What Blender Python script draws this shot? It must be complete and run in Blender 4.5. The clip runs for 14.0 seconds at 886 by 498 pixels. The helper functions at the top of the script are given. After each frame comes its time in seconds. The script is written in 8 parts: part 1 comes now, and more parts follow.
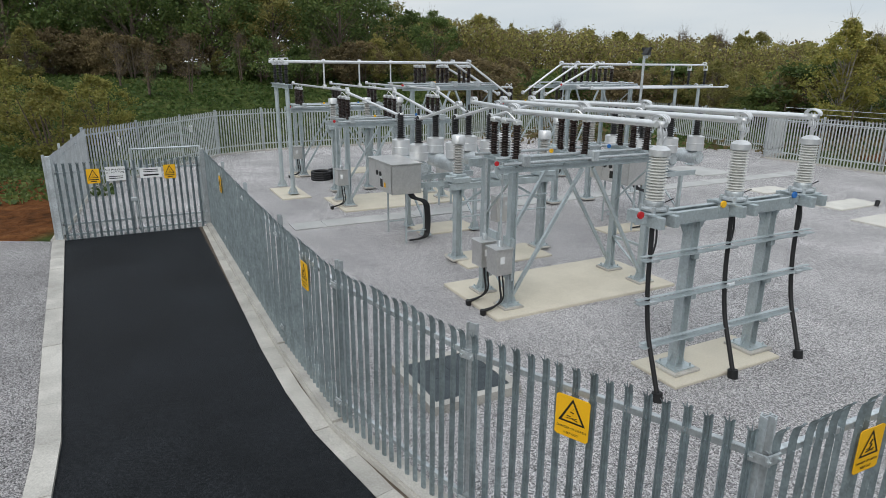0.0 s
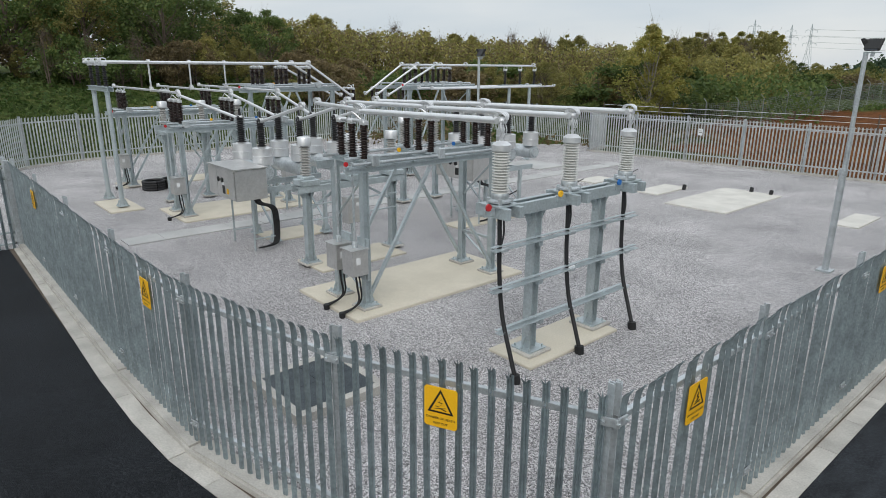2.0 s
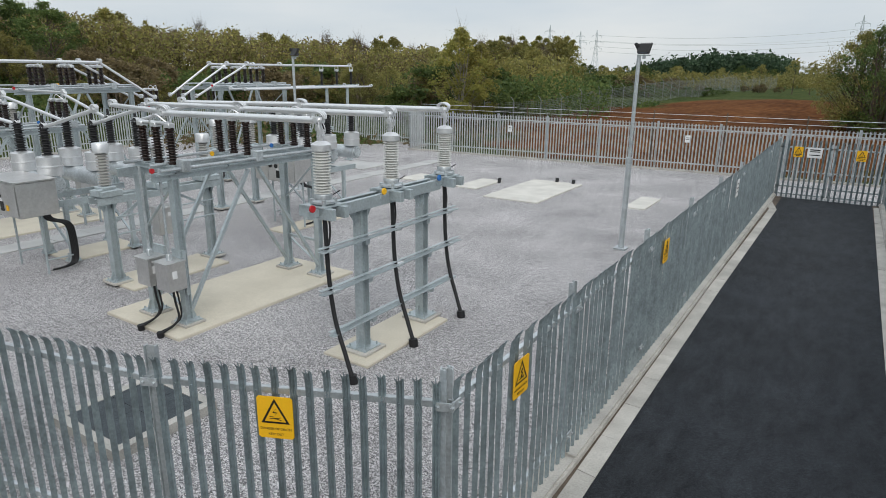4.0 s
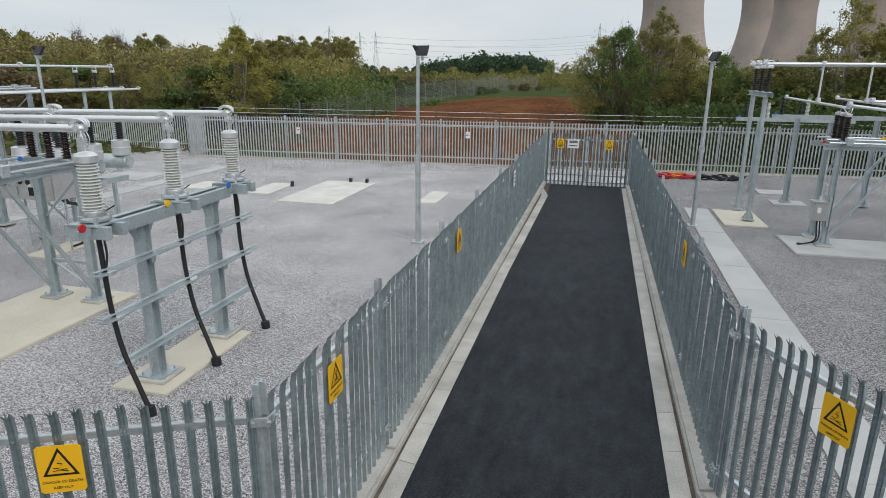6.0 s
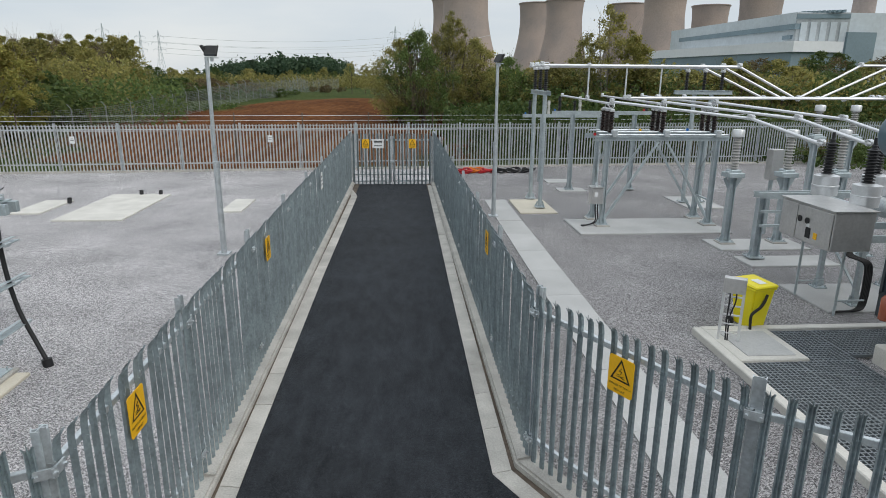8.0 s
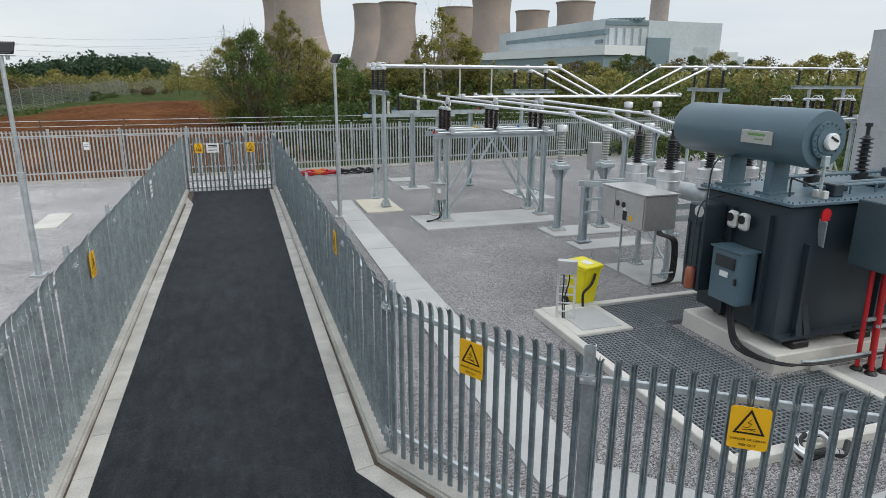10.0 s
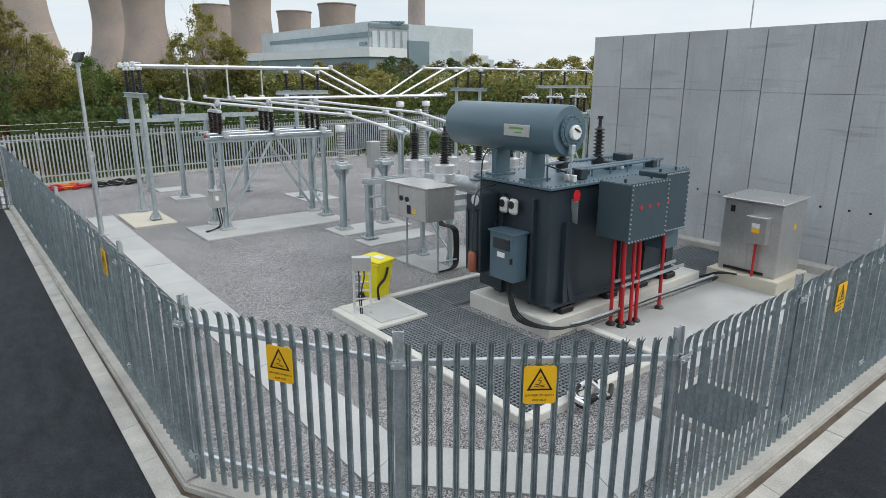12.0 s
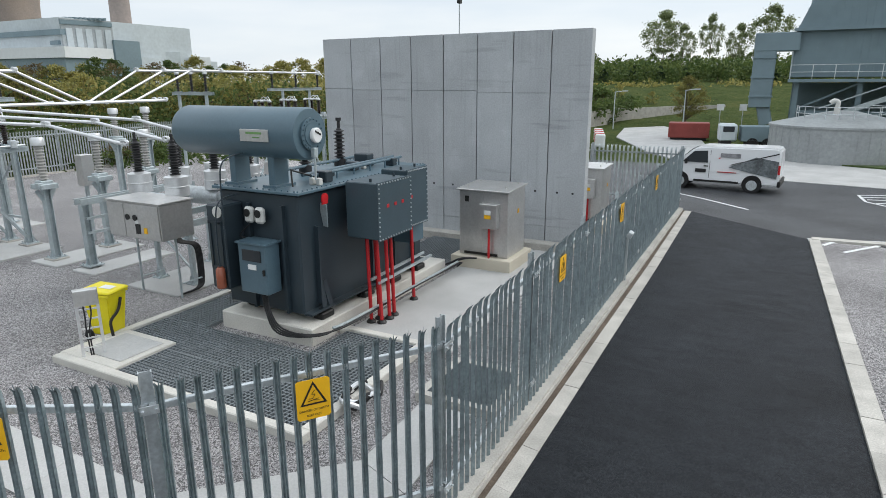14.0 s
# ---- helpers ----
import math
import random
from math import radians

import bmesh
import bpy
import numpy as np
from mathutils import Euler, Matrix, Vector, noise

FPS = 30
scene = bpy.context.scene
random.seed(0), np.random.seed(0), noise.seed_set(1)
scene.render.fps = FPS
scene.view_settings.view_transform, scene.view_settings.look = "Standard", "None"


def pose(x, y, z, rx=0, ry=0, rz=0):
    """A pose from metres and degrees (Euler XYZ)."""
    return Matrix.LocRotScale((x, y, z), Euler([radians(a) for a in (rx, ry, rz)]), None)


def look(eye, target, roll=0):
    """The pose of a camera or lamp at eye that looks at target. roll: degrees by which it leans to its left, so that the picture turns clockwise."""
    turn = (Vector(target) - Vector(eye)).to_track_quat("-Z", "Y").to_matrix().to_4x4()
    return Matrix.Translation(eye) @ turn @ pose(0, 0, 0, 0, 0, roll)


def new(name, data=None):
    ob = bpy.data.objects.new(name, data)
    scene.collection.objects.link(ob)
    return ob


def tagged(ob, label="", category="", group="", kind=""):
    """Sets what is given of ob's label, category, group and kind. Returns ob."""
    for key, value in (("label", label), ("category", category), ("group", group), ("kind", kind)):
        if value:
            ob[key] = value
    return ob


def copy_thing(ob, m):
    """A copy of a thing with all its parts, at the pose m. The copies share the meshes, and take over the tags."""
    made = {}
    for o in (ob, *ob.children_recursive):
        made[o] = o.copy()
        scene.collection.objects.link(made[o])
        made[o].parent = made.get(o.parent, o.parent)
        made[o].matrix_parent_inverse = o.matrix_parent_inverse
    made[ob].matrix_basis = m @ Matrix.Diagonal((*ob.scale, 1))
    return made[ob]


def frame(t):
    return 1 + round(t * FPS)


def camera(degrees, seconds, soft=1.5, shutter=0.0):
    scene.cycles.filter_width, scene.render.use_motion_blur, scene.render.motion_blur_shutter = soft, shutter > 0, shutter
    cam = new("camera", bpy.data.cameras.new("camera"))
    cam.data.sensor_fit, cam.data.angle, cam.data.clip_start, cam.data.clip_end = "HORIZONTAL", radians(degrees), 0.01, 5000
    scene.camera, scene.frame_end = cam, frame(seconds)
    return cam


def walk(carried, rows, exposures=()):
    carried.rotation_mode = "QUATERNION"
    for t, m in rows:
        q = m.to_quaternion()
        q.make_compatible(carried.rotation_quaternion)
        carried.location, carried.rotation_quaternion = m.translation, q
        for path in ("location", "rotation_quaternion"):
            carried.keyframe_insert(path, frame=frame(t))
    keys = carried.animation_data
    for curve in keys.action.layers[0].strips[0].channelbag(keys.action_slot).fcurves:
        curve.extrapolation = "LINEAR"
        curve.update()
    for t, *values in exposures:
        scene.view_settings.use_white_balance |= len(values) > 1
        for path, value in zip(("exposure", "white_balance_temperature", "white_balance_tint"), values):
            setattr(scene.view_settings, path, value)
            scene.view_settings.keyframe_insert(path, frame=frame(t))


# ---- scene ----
cam = camera(70.98, 14.0, soft=0.45)
# seconds, place, heading, tilt, roll
PATH = [
    (0.0, 0.008, 0.091, 4.446, 63.05, -16.59, -0.42),
    (0.5, 0.021, 0.069, 4.444, 59.38, -16.51, -0.43),
    (1.0, 0.006, 0.048, 4.443, 55.58, -16.48, -0.38),
    (1.5, -0.009, 0.045, 4.427, 52.34, -16.43, -0.36),
    (2.0, -0.014, 0.045, 4.422, 48.91, -16.37, -0.41),
    (4.5, 0.027, 0.067, 4.396, 28.25, -16.11, -0.63),
    (5.0, 0.024, 0.050, 4.401, 23.48, -16.07, -0.57),
    (5.5, 0.010, 0.035, 4.400, 18.60, -15.99, -0.57),
    (6.0, 0.012, 0.018, 4.412, 13.74, -15.90, -0.60),
    (6.5, 0.018, 0.009, 4.416, 9.14, -15.84, -0.53),
    (7.0, 0.020, 0.004, 4.417, 4.79, -15.76, -0.57),
    (7.5, 0.040, 0.010, 4.410, 0.47, -15.68, -0.53),
    (8.0, 0.071, 0.020, 4.404, -3.83, -15.61, -0.40),
    (10.5, 0.078, -0.115, 4.377, -22.31, -15.40, -0.35),
    (11.0, 0.016, -0.147, 4.384, -27.36, -15.35, -0.32),
    (11.5, -0.062, -0.143, 4.376, -33.16, -15.28, -0.19),
    (12.0, -0.094, -0.105, 4.360, -38.51, -15.22, -0.19),
    (12.5, -0.081, -0.048, 4.355, -44.58, -15.13, -0.16),
    (13.0, -0.041, 0.002, 4.355, -51.23, -15.08, -0.02),
    (13.5, -0.027, 0.044, 4.352, -56.98, -15.04, 0.13),
    (14.0, -0.012, 0.052, 4.353, -62.20, -15.02, 0.26),
]
walk(cam, [(t, pose(x, y, z, 90 + p, r, h)) for t, x, y, z, h, p, r in PATH],
     exposures=((0.0, 0.0), (8.0, 0.05), (10.5, 0.22), (12.0, 0.32), (14.0, 0.36)))

# ---- light: a bright overcast sky and a broad, weak sun ----
SUN_EL, SUN_AZ = 38.0, 135.0   # elevation, compass direction from +y clockwise
world = bpy.data.worlds.new("overcast_sky")
scene.world = world
world.use_nodes = True
wn, wl = world.node_tree.nodes, world.node_tree.links
wn.clear()
w_out = wn.new("ShaderNodeOutputWorld")
w_bg = wn.new("ShaderNodeBackground")
w_bg.inputs["Strength"].default_value = 0.12
w_sky = wn.new("ShaderNodeTexSky")
w_sky.sky_type, w_sky.sun_disc = "NISHITA", False
w_sky.sun_elevation, w_sky.sun_rotation = radians(SUN_EL), radians(SUN_AZ)
w_co = wn.new("ShaderNodeTexCoord")
w_map = wn.new("ShaderNodeMapping")
w_map.inputs["Scale"].default_value = (1.2, 1.2, 6.0)
w_noise = wn.new("ShaderNodeTexNoise")
w_noise.inputs["Scale"].default_value, w_noise.inputs["Detail"].default_value = 2.2, 7.0
w_ramp = wn.new("ShaderNodeValToRGB")
w_ramp.color_ramp.elements[0].position, w_ramp.color_ramp.elements[0].color = 0.3, (5.6, 6.25, 6.9, 1)
w_ramp.color_ramp.elements[1].position, w_ramp.color_ramp.elements[1].color = 0.7, (7.2, 7.45, 7.6, 1)
w_mix = wn.new("ShaderNodeMixRGB")
w_mix.inputs["Fac"].default_value = 0.9
wl.new(w_co.outputs["Generated"], w_map.inputs["Vector"])
wl.new(w_map.outputs["Vector"], w_noise.inputs["Vector"])
wl.new(w_noise.outputs["Fac"], w_ramp.inputs["Fac"])
wl.new(w_sky.outputs["Color"], w_mix.inputs["Color1"])
wl.new(w_ramp.outputs["Color"], w_mix.inputs["Color2"])
# the cloud is thinner, and so brighter, towards the sun's side
w_dot = wn.new("ShaderNodeVectorMath")
w_dot.operation = "DOT_PRODUCT"
w_dot.inputs[1].default_value = (0.88, -0.42, 0.2)
w_rng = wn.new("ShaderNodeMapRange")
w_rng.inputs["From Min"].default_value, w_rng.inputs["From Max"].default_value = -0.9, 1.0
w_rng.inputs["To Min"].default_value, w_rng.inputs["To Max"].default_value = 0.86, 0.9
w_mul = wn.new("ShaderNodeVectorMath")
w_mul.operation = "SCALE"
wl.new(w_co.outputs["Generated"], w_dot.inputs[0])
wl.new(w_dot.outputs["Value"], w_rng.inputs["Value"])
wl.new(w_mix.outputs["Color"], w_mul.inputs[0])
# an overcast sky is brightest overhead
w_sep = wn.new("ShaderNodeSeparateXYZ")
w_up = wn.new("ShaderNodeMapRange")
w_up.inputs["From Min"].default_value, w_up.inputs["From Max"].default_value = 0.22, 0.9
w_up.inputs["To Min"].default_value, w_up.inputs["To Max"].default_value = 1.0, 1.7
w_both = wn.new("ShaderNodeMath")
w_both.operation = "MULTIPLY"
wl.new(w_co.outputs["Generated"], w_sep.inputs[0])
wl.new(w_sep.outputs["Z"], w_up.inputs["Value"])
wl.new(w_rng.outputs["Result"], w_both.inputs[0])
wl.new(w_up.outputs["Result"], w_both.inputs[1])
wl.new(w_both.outputs["Value"], w_mul.inputs["Scale"])
wl.new(w_mul.outputs["Vector"], w_bg.inputs["Color"])
wl.new(w_bg.outputs["Background"], w_out.inputs["Surface"])
sun = new("sun", bpy.data.lights.new("sun", "SUN"))
sun.data.energy, sun.data.angle, sun.data.color = 1.1, radians(40), (1.0, 0.95, 0.88)
sa, se = radians(SUN_AZ), radians(SUN_EL)
sun.matrix_world = look((0, 0, 60), (-math.sin(sa) * math.cos(se) * 10, -math.cos(sa) * math.cos(se) * 10, 60 - math.sin(se) * 10))


# ---- materials ----
def mat(name, base, rough=0.7, metal=0.0, var=0.25, scale=3.0, fine=60.0, bump=0.0, bump_scale=80.0, tint=None, piece=0.0, spec=0.5):
    """A surface with large stains and fine grain: base colour, gloss, relief; tint is the stain's colour."""
    m = bpy.data.materials.new(name)
    m.use_nodes = True
    n, l = m.node_tree.nodes, m.node_tree.links
    b = n["Principled BSDF"]
    b.inputs["Metallic"].default_value = metal
    b.inputs["Specular IOR Level"].default_value = spec
    co = n.new("ShaderNodeTexCoord")
    big = n.new("ShaderNodeTexNoise")
    big.inputs["Scale"].default_value, big.inputs["Detail"].default_value = scale, 6
    small = n.new("ShaderNodeTexNoise")
    small.inputs["Scale"].default_value, small.inputs["Detail"].default_value = fine, 3
    geo = n.new("ShaderNodeNewGeometry")
    l.new(geo.outputs["Position"], big.inputs["Vector"])
    l.new(geo.outputs["Position"], small.inputs["Vector"])
    r1 = n.new("ShaderNodeMapRange")
    r1.inputs["From Min"].default_value, r1.inputs["From Max"].default_value = 0.35, 0.68
    l.new(big.outputs["Fac"], r1.inputs["Value"])
    mix = n.new("ShaderNodeMixRGB")
    t = tint or tuple(c * (1 - var) for c in base)
    mix.inputs["Color1"].default_value, mix.inputs["Color2"].default_value = (*base, 1), (*t, 1)
    l.new(r1.outputs["Result"], mix.inputs["Fac"])
    hsv = n.new("ShaderNodeHueSaturation")
    r2 = n.new("ShaderNodeMapRange")
    r2.inputs["From Min"].default_value, r2.inputs["From Max"].default_value = 0.25, 0.75
    r2.inputs["To Min"].default_value, r2.inputs["To Max"].default_value = 1 - var * 0.7, 1 + var * 0.7
    l.new(small.outputs["Fac"], r2.inputs["Value"])
    val = r2.outputs["Result"]
    if piece:
        info = n.new("ShaderNodeObjectInfo")
        r3 = n.new("ShaderNodeMapRange")
        r3.inputs["To Min"].default_value, r3.inputs["To Max"].default_value = 1 - piece, 1 + piece
        l.new(info.outputs["Random"], r3.inputs["Value"])
        mul = n.new("ShaderNodeMath")
        mul.operation = "MULTIPLY"
        l.new(val, mul.inputs[0])
        l.new(r3.outputs["Result"], mul.inputs[1])
        val = mul.outputs["Value"]
    l.new(val, hsv.inputs["Value"])
    l.new(mix.outputs["Color"], hsv.inputs["Color"])
    l.new(hsv.outputs["Color"], b.inputs["Base Color"])
    r4 = n.new("ShaderNodeMapRange")
    r4.inputs["To Min"].default_value, r4.inputs["To Max"].default_value = max(0.05, rough - 0.12), min(1.0, rough + 0.12)
    l.new(big.outputs["Fac"], r4.inputs["Value"])
    l.new(r4.outputs["Result"], b.inputs["Roughness"])
    if bump:
        bn = n.new("ShaderNodeTexNoise")
        bn.inputs["Scale"].default_value, bn.inputs["Detail"].default_value = bump_scale, 4
        l.new(geo.outputs["Position"], bn.inputs["Vector"])
        bp = n.new("ShaderNodeBump")
        bp.inputs["Strength"].default_value, bp.inputs["Distance"].default_value = bump, 0.02
        l.new(bn.outputs["Fac"], bp.inputs["Height"])
        l.new(bp.outputs["Normal"], b.inputs["Normal"])
    return m


def stone_mat(name, dark, mid, light, size, bump=0.8, patch=0.12, rough=0.9, spec=0.5):
    """Loose chippings: cells of three shades with relief."""
    m = bpy.data.materials.new(name)
    m.use_nodes = True
    n, l = m.node_tree.nodes, m.node_tree.links
    b = n["Principled BSDF"]
    b.inputs["Roughness"].default_value = rough
    b.inputs["Specular IOR Level"].default_value = spec
    geo = n.new("ShaderNodeNewGeometry")
    vor = n.new("ShaderNodeTexVoronoi")
    vor.inputs["Scale"].default_value = size
    l.new(geo.outputs["Position"], vor.inputs["Vector"])
    ramp = n.new("ShaderNodeValToRGB")
    e = ramp.color_ramp.elements
    e[0].position, e[0].color = 0.0, (*dark, 1)
    e[1].position, e[1].color = 1.0, (*light, 1)
    k = e.new(0.5)
    k.color = (*mid, 1)
    sep = n.new("ShaderNodeSeparateColor")
    l.new(vor.outputs["Color"], sep.inputs["Color"])
    l.new(sep.outputs["Red"], ramp.inputs["Fac"])
    big = n.new("ShaderNodeTexNoise")
    big.inputs["Scale"].default_value, big.inputs["Detail"].default_value = 0.5, 8
    l.new(geo.outputs["Position"], big.inputs["Vector"])
    r = n.new("ShaderNodeMapRange")
    r.inputs["From Min"].default_value, r.inputs["From Max"].default_value = 0.3, 0.7
    r.inputs["To Min"].default_value, r.inputs["To Max"].default_value = 1 - patch, 1 + patch
    l.new(big.outputs["Fac"], r.inputs["Value"])
    hsv = n.new("ShaderNodeHueSaturation")
    l.new(ramp.outputs["Color"], hsv.inputs["Color"])
    l.new(r.outputs["Result"], hsv.inputs["Value"])
    l.new(hsv.outputs["Color"], b.inputs["Base Color"])
    bp = n.new("ShaderNodeBump")
    bp.inputs["Strength"].default_value, bp.inputs["Distance"].default_value = bump, 0.015
    bp.invert = True
    l.new(vor.outputs["Distance"], bp.inputs["Height"])
    l.new(bp.outputs["Normal"], b.inputs["Normal"])
    return m


def leaf_mat(name, a, b2, c2):
    """Leaves of three shades, clump by clump, with some light through them."""
    m = bpy.data.materials.new(name)
    m.use_nodes = True
    n, l = m.node_tree.nodes, m.node_tree.links
    b = n["Principled BSDF"]
    b.inputs["Roughness"].default_value = 0.65
    b.inputs["Specular IOR Level"].default_value = 0.25
    geo = n.new("ShaderNodeNewGeometry")
    ramp = n.new("ShaderNodeValToRGB")
    e = ramp.color_ramp.elements
    e[0].position, e[0].color = 0.0, (*a, 1)
    e[1].position, e[1].color = 1.0, (*c2, 1)
    k = e.new(0.55)
    k.color = (*b2, 1)
    noi = n.new("ShaderNodeTexNoise")
    noi.inputs["Scale"].default_value, noi.inputs["Detail"].default_value = 0.35, 3
    l.new(geo.outputs["Position"], noi.inputs["Vector"])
    add = n.new("ShaderNodeMath")
    add.operation = "MULTIPLY_ADD"
    add.inputs[1].default_value, add.inputs[2].default_value = 0.55, -0.02
    l.new(geo.outputs["Random Per Island"], add.inputs[0])
    add2 = n.new("ShaderNodeMath")
    add2.operation = "MULTIPLY_ADD"
    add2.inputs[1].default_value = 0.75
    l.new(noi.outputs["Fac"], add2.inputs[0])
    l.new(add.outputs["Value"], add2.inputs[2])
    l.new(add2.outputs["Value"], ramp.inputs["Fac"])
    info = n.new("ShaderNodeObjectInfo")
    r = n.new("ShaderNodeMapRange")
    r.inputs["To Min"].default_value, r.inputs["To Max"].default_value = 0.75, 1.25
    l.new(info.outputs["Random"], r.inputs["Value"])
    hsv = n.new("ShaderNodeHueSaturation")
    l.new(ramp.outputs["Color"], hsv.inputs["Color"])
    l.new(r.outputs["Result"], hsv.inputs["Value"])
    l.new(hsv.outputs["Color"], b.inputs["Base Color"])
    tr = n.new("ShaderNodeBsdfTranslucent")
    l.new(hsv.outputs["Color"], tr.inputs["Color"])
    mx = n.new("ShaderNodeMixShader")
    mx.inputs["Fac"].default_value = 0.4
    l.new(b.outputs["BSDF"], mx.inputs[1])
    l.new(tr.outputs["BSDF"], mx.inputs[2])
    l.new(mx.outputs["Shader"], n["Material Output"].inputs["Surface"])
    return m


GRAVEL = stone_mat("grey_limestone_chippings", (0.08, 0.077, 0.077), (0.385, 0.37, 0.371), (0.76, 0.735, 0.735), 66, 1.0, 0.2)
GRAVEL_B = stone_mat("darker_grey_chippings", (0.045, 0.043, 0.043), (0.245, 0.236, 0.237), (0.53, 0.512, 0.512), 66, 1.0, 0.2)


def asphalt_mat():
    """New black asphalt, with pale dusty streaks and painted grazing sheen, more of both between the fences."""
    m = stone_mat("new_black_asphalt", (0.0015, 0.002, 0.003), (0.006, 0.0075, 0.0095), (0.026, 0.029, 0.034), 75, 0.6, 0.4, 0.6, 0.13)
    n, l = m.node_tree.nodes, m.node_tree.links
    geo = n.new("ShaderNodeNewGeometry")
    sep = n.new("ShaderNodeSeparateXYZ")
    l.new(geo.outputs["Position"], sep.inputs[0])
    # paler to the north and east: grazing sheen put into the colour
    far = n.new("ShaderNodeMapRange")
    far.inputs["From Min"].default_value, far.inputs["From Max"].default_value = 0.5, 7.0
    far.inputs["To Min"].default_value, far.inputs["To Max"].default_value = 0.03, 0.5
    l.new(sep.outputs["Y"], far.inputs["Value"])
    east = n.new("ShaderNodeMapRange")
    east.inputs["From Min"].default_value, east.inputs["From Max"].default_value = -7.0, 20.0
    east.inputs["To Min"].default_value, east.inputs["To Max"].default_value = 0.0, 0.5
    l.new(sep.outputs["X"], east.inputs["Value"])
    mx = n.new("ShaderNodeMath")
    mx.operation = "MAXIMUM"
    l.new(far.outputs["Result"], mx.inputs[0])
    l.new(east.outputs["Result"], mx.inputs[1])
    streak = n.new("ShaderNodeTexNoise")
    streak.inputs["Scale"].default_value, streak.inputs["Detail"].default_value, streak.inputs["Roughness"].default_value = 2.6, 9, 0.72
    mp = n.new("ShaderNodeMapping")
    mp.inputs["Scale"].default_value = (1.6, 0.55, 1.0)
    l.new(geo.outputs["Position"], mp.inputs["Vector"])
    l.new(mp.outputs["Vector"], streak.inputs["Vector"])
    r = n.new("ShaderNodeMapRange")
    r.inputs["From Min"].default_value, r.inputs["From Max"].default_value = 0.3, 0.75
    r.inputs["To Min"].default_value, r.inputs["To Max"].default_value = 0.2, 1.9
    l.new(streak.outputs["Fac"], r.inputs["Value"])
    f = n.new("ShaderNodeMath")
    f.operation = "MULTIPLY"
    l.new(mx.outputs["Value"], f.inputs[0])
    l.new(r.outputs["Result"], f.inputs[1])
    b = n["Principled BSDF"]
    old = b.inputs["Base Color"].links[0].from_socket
    dust_sheen = n.new("ShaderNodeMixRGB")
    dust_sheen.blend_type = "ADD"
    dust_sheen.inputs["Color2"].default_value = (0.036, 0.04, 0.045, 1)
    l.new(f.outputs["Value"], dust_sheen.inputs["Fac"])
    l.new(old, dust_sheen.inputs["Color1"])
    l.new(dust_sheen.outputs["Color"], b.inputs["Base Color"])
    return m


ASPHALT = asphalt_mat()
ASPHALT_OLD = stone_mat("worn_dark_asphalt", (0.028, 0.03, 0.034), (0.052, 0.055, 0.06), (0.09, 0.093, 0.098), 90, 0.4, 0.35, 0.55, 0.4)
KERB = mat("pale_concrete_kerb", (0.5, 0.48, 0.44), 0.85, var=0.25, scale=2.2, fine=45, bump=0.25, piece=0.1)
PADW = mat("off_white_concrete", (0.62, 0.6, 0.55), 0.85, var=0.16, scale=1.5, fine=40, bump=0.15)
BUFF = mat("buff_new_concrete", (0.6, 0.55, 0.45), 0.85, var=0.14, scale=1.2, fine=40, bump=0.15)
PADG = mat("pale_grey_cover_concrete", (0.46, 0.46, 0.45), 0.85, var=0.14, scale=0.8, fine=40, bump=0.12, piece=0.04)
SLAB = mat("grey_concrete_slab", (0.47, 0.47, 0.46), 0.85, var=0.18, scale=0.9, fine=40, bump=0.15, piece=0.06)
def wall_mat():
    """Precast concrete with smears along the casting joints and faint runs of water."""
    m = mat("precast_concrete_panel", (0.41, 0.43, 0.445), 0.8, var=0.15, scale=0.7, fine=25, bump=0.12, piece=0.06)
    n, l = m.node_tree.nodes, m.node_tree.links
    b = n["Principled BSDF"]
    col = b.inputs["Base Color"].links[0].from_socket
    geo = n.new("ShaderNodeNewGeometry")
    for sc, lo, hi, tone in (((1.0, 0.5, 5.0), 0.6, 0.72, 0.82), ((1.0, 9.0, 0.35), 0.56, 0.8, 0.86), ((1.0, 1.4, 1.1), 0.55, 0.75, 1.14)):
        mp = n.new("ShaderNodeMapping")
        mp.inputs["Scale"].default_value = sc
        l.new(geo.outputs["Position"], mp.inputs["Vector"])
        t = n.new("ShaderNodeTexNoise")
        t.inputs["Scale"].default_value, t.inputs["Detail"].default_value = 1.3, 6
        l.new(mp.outputs["Vector"], t.inputs["Vector"])
        r = n.new("ShaderNodeMapRange")
        r.inputs["From Min"].default_value, r.inputs["From Max"].default_value = lo, hi
        l.new(t.outputs["Fac"], r.inputs["Value"])
        mx = n.new("ShaderNodeMixRGB")
        mx.blend_type = "MULTIPLY"
        mx.inputs["Color2"].default_value = (tone, tone, tone, 1)
        l.new(r.outputs["Result"], mx.inputs["Fac"])
        l.new(col, mx.inputs["Color1"])
        col = mx.outputs["Color"]
    l.new(col, b.inputs["Base Color"])
    return m


WALLC = wall_mat()
GALV = mat("galvanised_steel", (0.58, 0.62, 0.64), 0.42, 0.6, var=0.25, scale=4, fine=30, piece=0.12)
PALE_STEEL = mat("blue_grey_galvanised_pale", (0.31, 0.37, 0.39), 0.36, 0.4, var=0.3, scale=5, fine=28, piece=0.08)
# whitened in the base colour so that the back fence pales look lit
GALV_DULL = mat("lit_weathered_galvanised_steel", (0.62, 0.65, 0.66), 0.55, 0.2, var=0.2, scale=3, fine=25, piece=0.1)
STEEL = mat("galvanised_structure_steel", (0.47, 0.53, 0.55), 0.45, 0.45, var=0.2, scale=3, fine=30)
ALU = mat("bright_aluminium_tube", (0.75, 0.76, 0.77), 0.38, 0.7, var=0.08, scale=3, fine=30)
